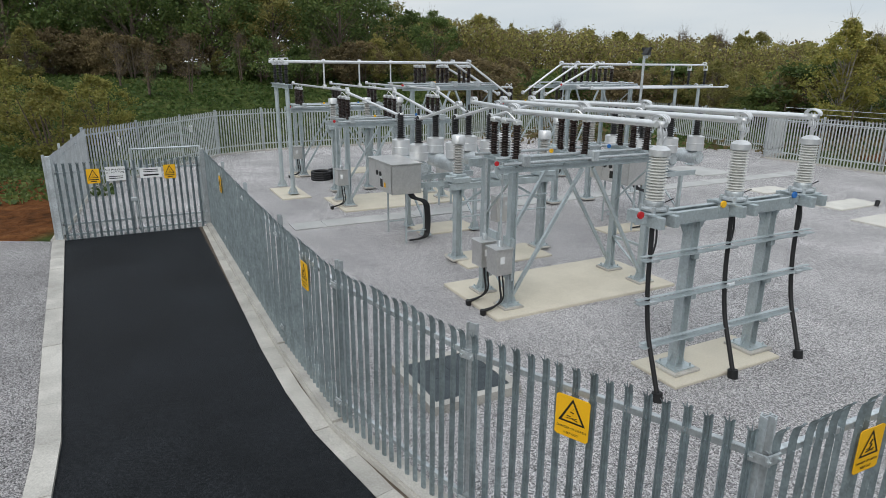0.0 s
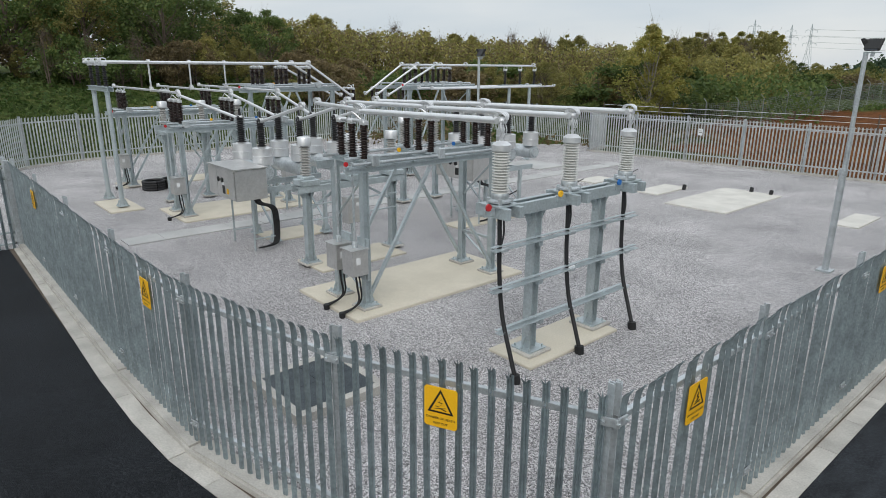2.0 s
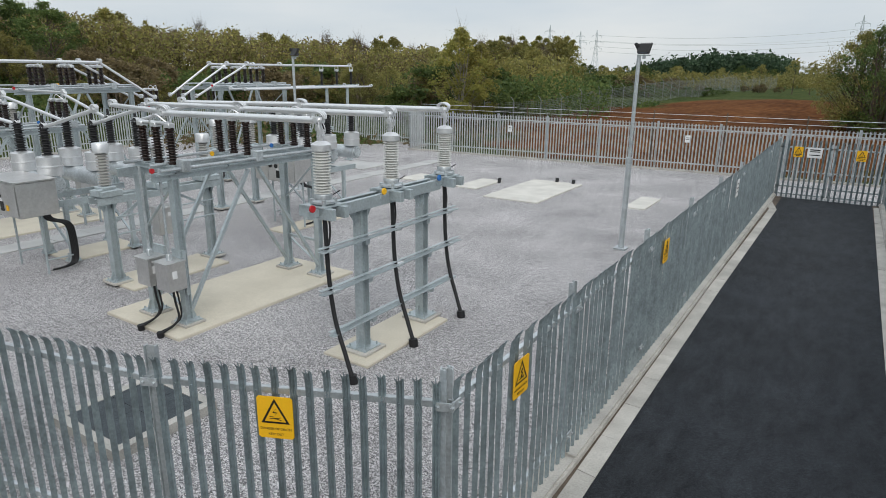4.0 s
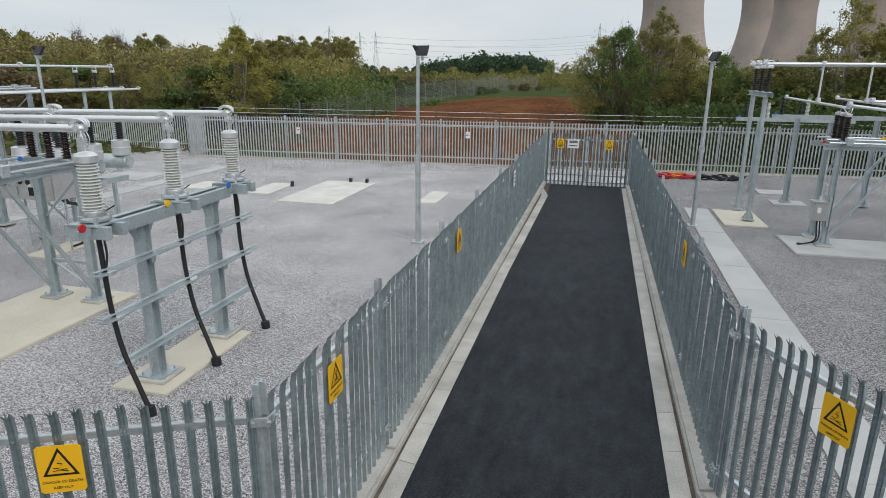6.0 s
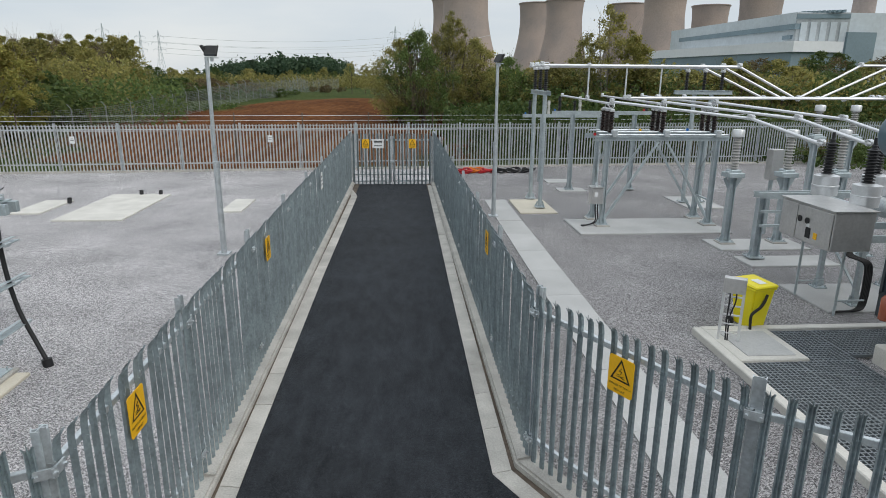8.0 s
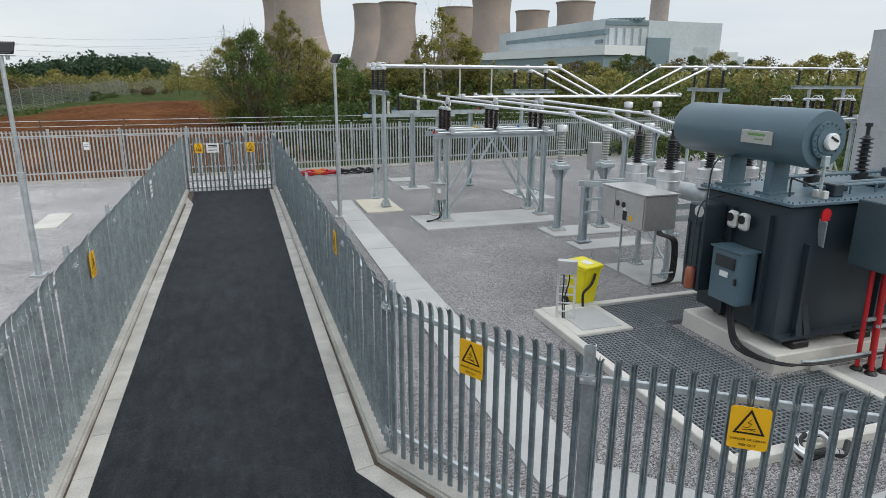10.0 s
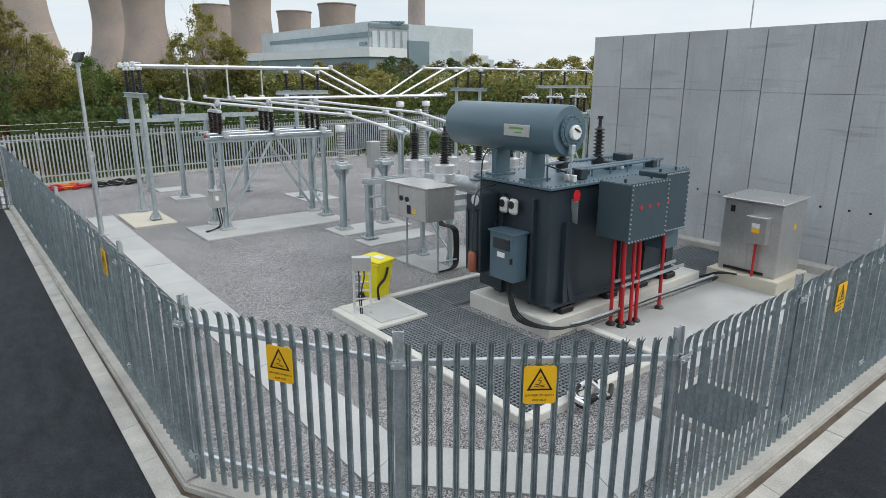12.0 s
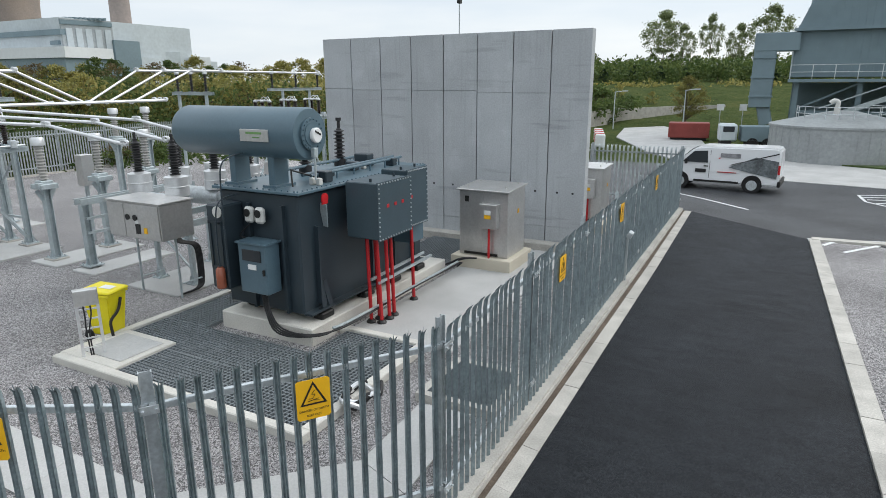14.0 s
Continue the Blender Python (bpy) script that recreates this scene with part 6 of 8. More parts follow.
channel(bm, (-1.45, 0.15, 0), (1.45, 0.15, 0), 0.14)
part("beam", bm, STEEL, ct)
bm = bmesh.new()
for s in (-1, 1):
    bar(bm, (s * 1.1, 0, -0.5), (s * 0.3, 0, -0.06), 0.05, 0.05)
part("knee_brace", bm, STEEL, ct)
for z in (-0.35, -0.7):
    bm = bmesh.new()
    bar(bm, (-1.15, -0.2, z), (1.2, -0.2, z), 0.02, 0.07, (0, 1, 0))
    part("rail", bm, STEEL, ct)
jb = thing("junction_cabinet", "small stainless junction cabinet on the transformer stand", "cabinet", at=BAY_A @ pose(7.75, 11.95, 1.0))
bm = bmesh.new()
box(bm, (0, 0, 0.25), (0.5, 0.24, 0.6), bevel=0.01)
part("body", bm, STAINLESS, jb)
bm = bmesh.new()
box(bm, (0, -0.13, 0.25), (0.46, 0.02, 0.56), bevel=0.004)
part("door", bm, STAINLESS, jb)
bm = bmesh.new()
box(bm, (0.05, -0.145, 0.38), (0.16, 0.004, 0.08))
part("label_plate", bm, WHITE, jb, "white label")
bm = bmesh.new()
bar(bm, (0, 0.1, -1.0), (0, 0.1, 0.0), 0.06, 0.06)
part("leg", bm, STEEL, jb)
for v in (6.7, 7.95, 9.2):
    instrument_transformer(BAY_A, v, 21.4, 0.05, 2.35, 3.3, "grey ribbed voltage transformer with a domed metal head")
vb = thing("junction_cabinet", "small stainless junction cabinet beside the far disconnector", "cabinet", at=BAY_A @ pose(9.3, 17.9, 0.9))
bm = bmesh.new()
box(bm, (0, 0, 0.3), (0.55, 0.3, 0.62), bevel=0.01)
part("body", bm, STAINLESS, vb)
bm = bmesh.new()
for s in (-1, 1):
    box(bm, (s * 0.22, 0, -0.45), (0.05, 0.05, 0.9))
part("legs", bm, STEEL, vb)
bm = bmesh.new()
box(bm, (0.05, -0.154, 0.4), (0.2, 0.004, 0.1))
part("label_plate", bm, ORANGE, vb, "orange tag")

Z_LOW, Z_UP = 3.72, 4.48
for v, vd in zip(PH, (6.4, 7.95, 9.5)):
    tube(BAY_A, [(v, 5.98, Z_LOW), (v, 9.4, Z_LOW - 0.06)], 0.06)
    tube(BAY_A, [(v, 9.45, Z_LOW - 0.04), (v * 0.5 + 7.75 * 0.5 + 0.1, 12.3, Z_LOW - 0.08)], 0.055)
for v, vd in zip((6.8, 7.85, 8.9), (6.4, 7.95, 9.5)):
    tube(BAY_A, [(v, 12.4, Z_LOW - 0.16), (v, 14.5, 3.1)], 0.05)
    tube(BAY_A, [(v, 15.7, 3.1), (vd, 18.85, Z_LOW - 0.14)], 0.05)
    tube(BAY_A, [(vd, 18.9, Z_LOW - 0.08), (vd, 25.6, Z_LOW - 0.08)], 0.045)
bus_support(BAY_A, 5.12, 22.1, 0.05, 3.74, 0.62)
bus_support(BAY_A, 22.5, 20.3, 0.05, 3.62, 0.6, half=1.0, along_x=True, spread=1.0, posts=0.7)
for k, u in enumerate((21.28, 22.1, 22.92)):
    va, vb, vc, vd = ((12.0, 13.6, 15.15, 17.3), (11.75, 13.6, 15.2, 17.0), (11.55, 13.7, 15.2, 16.8))[k]
    tube(BAY_A, [(5.0, u, Z_UP), (va, u, Z_UP)], 0.06)
    tube(BAY_A, [(va, u, Z_UP), (vb, u - 0.4, 3.3)], 0.05)
    tube(BAY_A, [(vc, u - 0.6, 3.3), (vd, u - 1.0, Z_UP)], 0.05)
    tube(BAY_A, [(vd, u - 1.0, Z_UP), (23.4 if k == 1 else 19.0, u - 1.0 - (0.8 if k == 1 else 0), Z_UP)], 0.055)
    dropper(BAY_A, (6.4, 7.95, 9.5)[k], u, Z_LOW - 0.08, Z_UP)
    tube(BAY_A, [(16.2, u - 2.1, 3.58), (23.6, u - 2.1, 3.58)], 0.045)
# the raised bus-section disconnectors, one each side of the gap
disconnector(BAY_A, 11.3, 22.1, 0.05, 3.62, boxes=0, sp=0.95, ins=0.58, depth=1.7, material=BROWN)
disconnector(BAY_A, 17.8, 21.4, 0.05, 3.62, boxes=1, sp=0.95, ins=0.58, depth=1.7, material=BROWN)
disconnector(BAY_A, 17.4, 24.6, 0.05, 2.7, boxes=1)
breaker(BAY_A, 13.9, 13.6, 0.05)
for v in (12.6, 14.0):
    instrument_transformer(BAY_A, v, 16.4, 0.05, 1.9, 2.85)
for v in (18.6, 19.9):
    instrument_transformer(BAY_A, v, 18.6, 0.05, 2.0, 2.9)

# second compound: the same line turned through a right angle
disconnector(BAY_B, 7.75, 18.45, 0.06, 2.72, boxes=1)
bus_support(BAY_B, 4.8, 21.45, 0.05, 3.92, 0.68)
bus_support(BAY_B, 10.5, 21.45, 0.05, 3.95, 0.6, half=0.65, along_x=True, spread=0.62, posts=0.3)
for v in (8.88, 10.35, 11.8):
    instrument_transformer(BAY_B, v, 15.9, 0.05, 1.98, 3.12)
ct = thing("transformer_beam", "galvanised channel beam beside the current transformers", "beam", at=BAY_B @ pose(10.3, 14.4, 1.66))
bm = bmesh.new()
for y in (-0.12, 0.12):
    channel(bm, (-1.6, y, 0), (1.7, y, 0), 0.14)
part("beam", bm, STEEL, ct)
for x in (-1.45, 1.4):
    bm = bmesh.new()
    i_post(bm, x, 0, -1.57, -0.08, 0.17)
    base_plate(bm, x, 0, -1.57, 0.38)
    part("post", bm, STEEL, ct)
for z in (-0.4, -0.75):
    bm = bmesh.new()
    bar(bm, (-1.5, -0.12, z), (-0.3, -0.12, z), 0.05, 0.06)
    part("rail", bm, STEEL, ct)
breaker(BAY_B, 9.8, 11.65, 0.05)
hb = thing("junction_cabinet", "grey upright cabinet on the transformer stand", "cabinet", at=BAY_B @ pose(10.6, 16.9, 1.55))
bm = bmesh.new()
box(bm, (0, 0, 0.5), (0.34, 0.3, 0.85), bevel=0.012)
part("body", bm, STAINLESS, hb)
bm = bmesh.new()
bar(bm, (0, 0.05, -1.53), (0, 0.05, 0.1), 0.08, 0.08)
part("leg", bm, STEEL, hb)
for k, v in enumerate((6.2, 7.75, 9.3)):
    zl = 3.7
    tube(BAY_B, [(v, 18.2, zl - 0.06), (v, 23.9, zl)], 0.045)
    tube(BAY_B, [(v, 18.15, zl), ((8.95, 10.2, 11.4)[k], 15.6, 3.4)], 0.05)
    tube(BAY_B, [((8.95, 10.2, 11.4)[k], 15.5, 3.4), ((8.8, 9.85, 10.9)[k], 12.5, 3.08)], 0.05)
    dropper(BAY_B, v, (20.63, 21.45, 22.27)[k], zl, 4.74)
    u = (20.63, 21.45, 22.27)[k]
    v1, v2, v3, v4 = ((11.23, 13.15, 14.73, 17.97), (11.1, 13.14, 14.37, 17.36), (10.77, 12.92, 14.2, 16.78))[k]
    tube(BAY_B, [(4.65, u, 4.74), (v1, u, 4.74)], 0.06)
    tube(BAY_B, [(v1, u, 4.74), (v2, u - 0.4, 3.7)], 0.05)
    tube(BAY_B, [(v3, u - 0.4, 3.7), (v4, u + 0.2, 4.85)], 0.05)
    tube(BAY_B, [(v4, u + 0.2, 4.85), (26.9 if k == 1 else 19.5, u + 0.2, 4.85)], 0.055)
    tube(BAY_B, [(7.0 + k, 19.0 + 0.3 * k, 3.78), (15.5, 19.4 + 0.3 * k, 3.78)], 0.05)
bus_support(BAY_B, 18.6, 21.6, 0.05, 4.0, 0.7)
bus_support(BAY_B, 25.1, 21.65, 0.05, 4.1, 0.65, half=1.6, along_x=True, spread=1.7, posts=1.0)
disconnector(BAY_B, 21.0, 18.6, 0.05, 2.9, boxes=1)
for v in (13.4, 14.6):
    instrument_transformer(BAY_B, v, 19.4, 0.05, 2.6, 3.6)
# arrester stand beyond the upper tubes
ar = thing("arrester_stand", "galvanised two-post stand with small insulators on a long beam", "stand", at=BAY_B @ pose(7.9, 24.2, 0))
for x in (-1.15, 1.3):
    bm = bmesh.new()
    i_post(bm, x, 0, 0.09, 3.0, 0.15)
    base_plate(bm, x, 0, 0.06, 0.34)
    part("post", bm, STEEL, ar)
bm = bmesh.new()
channel(bm, (-2.0, 0, 3.05), (2.1, 0, 3.05), 0.14, 0.1)
part("beam", bm, STEEL, ar)
for x, mt in ((-1.7, BLACKI), (-0.9, GREYI), (0.2, BLACKI), (1.75, BLACKI)):
    post_insulator(ar, x, 0, 3.12, 0.55, mt, 0.075, 10)
for x, c in ((-1.9, BLUE), (0.0, YELLOW), (1.6, RED)):
    phase_disc(ar, x, -0.1, 3.16, c)
ar2 = copy_thing(ar, BAY_B @ pose(7.2, 26.4, -0.25))
ar2["label"] = "galvanised two-post stand beside the back fence"


# ---- planting: a tapered trunk with limbs and a crown of many small leaves ----
def spot(az, r):
    """A place by bearing (left of north, degrees) and distance."""
    x, y = -r * math.sin(radians(az)), r * math.cos(radians(az))
    return x, y, ground_z(x, y)


def leaf_cloud(name, rng, centres, radii_, n, size, material, flat=0.6):
    """n small leaves gathered in clumps round the centres."""
    c = np.array(centres)
    k = rng.integers(0, len(c), n)
    d = rng.normal(size=(n, 3))
    d /= np.linalg.norm(d, axis=1)[:, None]
    rad = np.array(radii_)[k] * np.minimum(1.7, np.abs(rng.normal(0.62, 0.36, n)))
    p = c[k] + d * rad[:, None] * np.array((1, 1, 0.8))
    a = rng.normal(size=(n, 3))
    a /= np.linalg.norm(a, axis=1)[:, None]
    b = np.cross(a, rng.normal(size=(n, 3)))
    b /= np.linalg.norm(b, axis=1)[:, None]
    s = (size * rng.uniform(0.5, 1.3, n))[:, None]
    q = np.stack([p - a * s, p - b * s * flat, p + a * s, p + b * s * flat], 1).reshape(-1, 3)
    me = bpy.data.meshes.new(name)
    me.from_pydata(q.tolist(), [], [(i, i + 1, i + 2, i + 3) for i in range(0, 4 * n, 4)])
    me.materials.append(material)
    return me


def limb_mesh(rng, h, trunk_r, centres, bark, stems=1, twigs=0, spread=0.0):
    bm = bmesh.new()
    for s in range(stems):
        ox, oy = rng.uniform(-spread, spread, 2) if stems > 1 else (0, 0)
        top = h * rng.uniform(0.7, 0.9)
        lx, ly = rng.uniform(-0.08, 0.08, 2) * h
        rod(bm, (ox * 0.3, oy * 0.3, -0.3), (ox * 0.6 + lx * 0.4, oy * 0.6 + ly * 0.4, top * 0.45), trunk_r, 7, trunk_r * 0.7)
        rod(bm, (ox * 0.6 + lx * 0.4, oy * 0.6 + ly * 0.4, top * 0.45), (ox + lx, oy + ly, top), trunk_r * 0.7, 6, trunk_r * 0.2)
    for c in centres:
        z0 = max(h * 0.1, c[2] - math.hypot(c[0], c[1]) * rng.uniform(0.7, 1.2) - 0.05 * h)
        rod(bm, (c[0] * 0.1, c[1] * 0.1, z0), tuple(c), trunk_r * 0.22, 5, trunk_r * 0.06)
    for k in range(twigs):
        c = centres[rng.integers(0, len(centres))]
        d = rng.normal(size=3) * np.array((0.5, 0.5, 0.9))
        d[2] = abs(d[2])
        rod(bm, tuple(c), tuple(np.array(c) + d * h * 0.13), trunk_r * 0.09, 4, trunk_r * 0.03)
    return mesh_of("trunk", bm, bark, True)


KINDS = {}
FAR_KINDS = {}
FAR_LEAVES = {}


def make_kind(key, seed, h, width, low, lobes, lobe_r, n, size, leaf, bark=BARK, trunk_r=0.16, stems=1, twigs=30, taper=0.0, spread=0.0):
    """A kind of tree: centres of clumps between the heights low*h and h, in a crown of the given width."""
    rng = np.random.default_rng(seed)
    cs, rs = [], []
    for k in range(lobes):
        t = rng.uniform(0, 1)
        z = h * (low + (0.95 - low) * t)
        belly = math.sin(math.pi * min(1, 0.18 + 0.8 * t)) if taper == 0 else (1 - t) ** taper + 0.08
        a = rng.uniform(0, math.tau)
        d = width / 2 * belly * math.sqrt(rng.uniform(0.05, 1))
        cs.append((d * math.cos(a), d * math.sin(a), z))
        rs.append(lobe_r * rng.uniform(0.6, 1.25) * (0.6 + 0.5 * belly))
    far_leaves = None
    if n:
        far_leaves = leaf_cloud("far_crown", np.random.default_rng(seed + 100), cs, [q * 1.05 for q in rs], max(900, int(n * 0.45)), size * 1.3, leaf)
    FAR_KINDS[key] = far_leaves
    KINDS[key] = (h, limb_mesh(rng, h, trunk_r, cs, bark, stems, twigs, spread), leaf_cloud("crown", rng, cs, rs, n, size, leaf) if n else None)


make_kind("broad1", 1, 11, 8.5, 0.2, 78, 1.02, 9000, 0.152, LEAF_G, trunk_r=0.2)
make_kind("broad2", 2, 10, 7.5, 0.15, 71, 0.98, 8640, 0.152, LEAF_G, trunk_r=0.2)
make_kind("broad3", 3, 11, 8.0, 0.18, 74, 0.98, 8640, 0.152, LEAF_O, trunk_r=0.2)
make_kind("olive1", 4, 7, 5.5, 0.1, 61, 0.70, 6840, 0.114, LEAF_O, stems=3, spread=0.6)
make_kind("olive2", 5, 7, 4.6, 0.12, 57, 0.66, 6480, 0.114, LEAF_O, stems=2, spread=0.5, twigs=60)
make_kind("poplar", 6, 9, 3.6, 0.12, 57, 0.61, 8640, 0.099, LEAF_Y, twigs=60)
make_kind("poplar2", 16, 9, 3.4, 0.12, 57, 0.57, 7560, 0.099, LEAF_O, twigs=80)
make_kind("birch", 7, 8, 4.6, 0.2, 78, 0.51, 14000, 0.085, LEAF_Y, BIRCHB, 0.09, stems=2, spread=0.3, twigs=60)
make_kind("birch_thin", 17, 9, 4.2, 0.25, 68, 0.49, 8000, 0.075, LEAF_O, BIRCHB, 0.08, stems=2, spread=0.6, twigs=110)
make_kind("willow", 8, 8, 7.5, 0.05, 119, 0.78, 21600, 0.072, LEAF_O, stems=5, spread=1.6, twigs=80)
make_kind("willow_g", 18, 7, 7.0, 0.05, 102, 0.78, 19800, 0.072, LEAF_G, stems=5, spread=1.6, twigs=60)
make_kind("scrub", 9, 3.2, 4.2, 0.08, 44, 0.49, 5040, 0.091, LEAF_B, stems=4, spread=0.8, trunk_r=0.05, twigs=120)
make_kind("scrub_g", 10, 2.6, 4.4, 0.05, 44, 0.51, 5040, 0.091, LEAF_G, stems=4, spread=0.8, trunk_r=0.05, twigs=40)
make_kind("scrub_y", 11, 3.2, 3.8, 0.06, 51, 0.45, 9900, 0.057, LEAF_Y, stems=5, spread=0.8, trunk_r=0.05, twigs=120)
make_kind("bare", 12, 7, 3.6, 0.3, 34, 0.60, 350, 0.090, LEAF_B, stems=3, spread=0.7, trunk_r=0.09, twigs=420)
make_kind("ash", 31, 12, 7.5, 0.4, 64, 0.95, 15000, 0.12, LEAF_A, trunk_r=0.2)
make_kind("pine", 13, 13, 6.5, 0.15, 68, 0.98, 9360, 0.182, LEAF_D, trunk_r=0.2, taper=0.7)


def plant(key, az, r, top, name="tree", label="", turn=None, wide=1.0):
    """Plants one tree so that its tip stands at the given height above the datum."""
    h, trunk, crown = KINDS[key]
    x, y, z = spot(az, r)
    s = max(0.25, (top - z) / h)
    if r > 84 and crown:
        # far off, the trees merge into one wood for each kind of leaf
        far = FAR_KINDS[key]
        co = np.empty(len(far.vertices) * 3)
        far.vertices.foreach_get("co", co)
        a = random.uniform(0, math.tau)
        c, d = math.cos(a), math.sin(a)
        p = co.reshape(-1, 3) * np.array((s * wide, s * wide, s))
        p = np.stack([p[:, 0] * c - p[:, 1] * d + x, p[:, 0] * d + p[:, 1] * c + y, p[:, 2] + z], 1)
        FAR_LEAVES.setdefault(far.materials[0].name, []).append(p)
        rod(FAR_STEMS, (x, y, z - 0.3), (x, y, z + s * h * 0.7), 0.14 * s, 5, 0.05 * s)
        return None
    root = thing(name, label or LABELS[key], "shrub" if key.startswith("scrub") else "tree", "", Matrix.Translation((x, y, z)))
    m = Matrix.Rotation(radians(random.uniform(0, 360) if turn is None else turn), 4, "Z") @ Matrix.Diagonal((s * wide, s * wide, s, 1))
    share("trunk", trunk, root, m)
    if crown:
        share("crown", crown, root, m)
    return root


FAR_STEMS = bmesh.new()
LABELS = {"broad1": "tall dark green broadleaf tree on the bank", "broad2": "dense dark green broadleaf tree on the bank", "broad3": "tall olive-green tree turning in autumn",
          "olive1": "olive-green young tree in the far thicket", "olive2": "slender olive-brown young tree in the thicket", "poplar": "upright yellow-green poplar in a row", "poplar2": "upright olive poplar in a row",
          "birch": "yellow-green birch with a pale trunk", "birch_thin": "thin-leaved birch with fine drooping twigs", "willow": "broad olive-green willow behind the fence", "willow_g": "broad green willow behind the fence",
          "scrub": "brown autumn shrub on the bank", "scrub_g": "low green bush on the bank", "scrub_y": "yellow-green rounded bush on the bank", "bare": "bare grey-brown young tree with fine twigs", "pine": "dark green pine in the distant wood"}
E_ = 4.4
rnd = random.Random(7)


def high(r, elev):
    return E_ + r * math.tan(radians(elev))


# wooded bank behind the first compound
for k in range(15):
    az = 64 + k * 2.7 + rnd.uniform(-0.8, 0.8)
    r = rnd.uniform(58, 72)
    plant(rnd.choice(("broad1", "broad2", "broad1", "broad3")), az, r, high(r, rnd.uniform(6.5, 9.5) if az > 67 else 4.6), wide=1.15)
for k in range(12):
    az = 66 + k * 3.2 + rnd.uniform(-1, 1)
    r = rnd.uniform(74, 88)
    plant(rnd.choice(("broad1", "broad2", "broad3")), az, r, high(r, rnd.uniform(6, 9) if az > 69 else 4.4), wide=1.3)
for k in range(26):
    az = 61 + k * 1.5 + rnd.uniform(-0.6, 0.6)
    r = rnd.uniform(53, 58)
    plant(rnd.choice(("scrub", "scrub", "bare", "scrub_g", "olive2") if az > 74 else ("scrub", "bare", "olive2")), az, r, high(r, rnd.uniform(1.2, 3.0)))
for az, r, e in ((91.5, 38, -0.9), (94.8, 33.5, -1.4), (97.5, 39, 0.2)):
    plant("scrub_y", az, r, high(r, e), wide=1.15)
for az, r, e in ((87.5, 47, 1.0), (84.5, 48, 1.8), (89.5, 50, 1.5)):
    plant("bare", az, r, high(r, e), wide=1.2)
# thicket between the bank and the poplars
for k in range(46):
    az = 66 - k * 0.95 + rnd.uniform(-0.6, 0.6)
    r = rnd.uniform(66, 84)
    e = 4.2 if az > 58 else 3.4 if az > 50 else 2.7 if az > 40 else 2.5
    plant(rnd.choice(("olive1", "olive2", "bare", "broad3", "olive2", "bare")), az, r, high(r, e + rnd.uniform(-1.2, 0.4)))
for k in range(30):
    az = 66 - k * 1.4 + rnd.uniform(-0.6, 0.6)
    r = rnd.uniform(88, 105)
    e = 3.6 if az > 55 else 2.2
    plant(rnd.choice(("olive1", "poplar2", "broad3", "bare")), az, r, high(r, e + rnd.uniform(-1.0, 0.3)), wide=1.3)
for k in range(34):
    az = 62 - k * 1.05 + rnd.uniform(-0.4, 0.4)
    r = rnd.uniform(48, 60)
    plant(rnd.choice(("scrub_g", "olive1", "scrub", "willow", "scrub_g")), az, r, high(r, rnd.uniform(-2.0, 0.8)), wide=1.3)
for az, r, e, w in ((34.5, 50, 0.6, 1.0), (37.5, 52, 0.3, 1.0), (41, 50, 0.2, 1.1), (45, 51, 0.0, 1.1)):
    plant("willow", az, r, high(r, e), wide=w)
plant("birch", 31.2, 43.5, high(43.5, 3.7), turn=40, wide=1.05)
plant("birch", 29.6, 45, high(45, 2.4), turn=160)
# poplar row, then far wood and pines
for k in range(17):
    az = 30.5 - k * 0.56 + rnd.uniform(-0.2, 0.2)
    r = 104 + k * 1.5 + rnd.uniform(-3, 3)
    plant(rnd.choice(("poplar", "poplar", "poplar2")), az, r, high(r, rnd.uniform(2.3, 3.0)), wide=1.25)
for k in range(26):
    az = 30 - k * 1.0 + rnd.uniform(-0.4, 0.4)
    r = rnd.uniform(84, 98)
    plant(rnd.choice(("scrub_g", "olive1", "scrub", "scrub_g")), az, r, high(r, rnd.uniform(-1.4, -0.2) - max(0, 12 - az) * 0.06), wide=1.6)
for k in range(26):
    az = 21.5 - k * 0.75 + rnd.uniform(-0.3, 0.3)
    r = rnd.uniform(135, 165)
    plant(rnd.choice(("olive1", "broad3", "olive2", "broad2")), az, r, high(r, rnd.uniform(-0.2, 0.7)), wide=1.3)
for k in range(26):
    az = 15.5 - k * 0.42 + rnd.uniform(-0.15, 0.15)
    r = rnd.uniform(190, 215)
    plant("pine", az, r, high(r, 1.5 - max(0, az - 11) * 0.2 - max(0, 6 - az) * 0.5 + rnd.uniform(-0.25, 0.15)), wide=1.25)
for az, r, e in ((4.2, 95, 1.3), (3.0, 98, 1.1), (2.2, 92, 0.9)):
    plant("birch_thin", az, r, high(r, e), wide=1.3)
# willows and hedge behind the corridor gate and the second compound
for key, az, r, e, w in (("willow", -0.2, 47, 3.2, 0.95), ("willow_g", -1.8, 45.5, 3.9, 0.85), ("willow", -4.4, 48, 4.6, 0.85), ("willow", -6.6, 49, 3.3, 0.95), ("willow_g", -9.6, 50, 1.7, 1.0),
                         ("willow", -12.2, 52, 1.4, 1.05), ("birch_thin", -4.7, 47, 5.9, 0.85), ("birch_thin", -18.2, 50, 6.4, 1.0), ("birch", -20.3, 51, 3.6, 1.0), ("birch_thin", -16.4, 50, 4.0, 1.0)):
    plant(key, az, r, high(r, e), wide=w)
for k in range(34):
    az = -8 - k * 1.32 + rnd.uniform(-0.4, 0.4)
    r = rnd.uniform(50, 60)
    plant(rnd.choice(("willow_g", "olive1", "willow", "scrub_g", "olive1")), az, r, high(r, (0.9 if az > -30 else 0.5) + rnd.uniform(-1.2, 0.4)), wide=1.35)
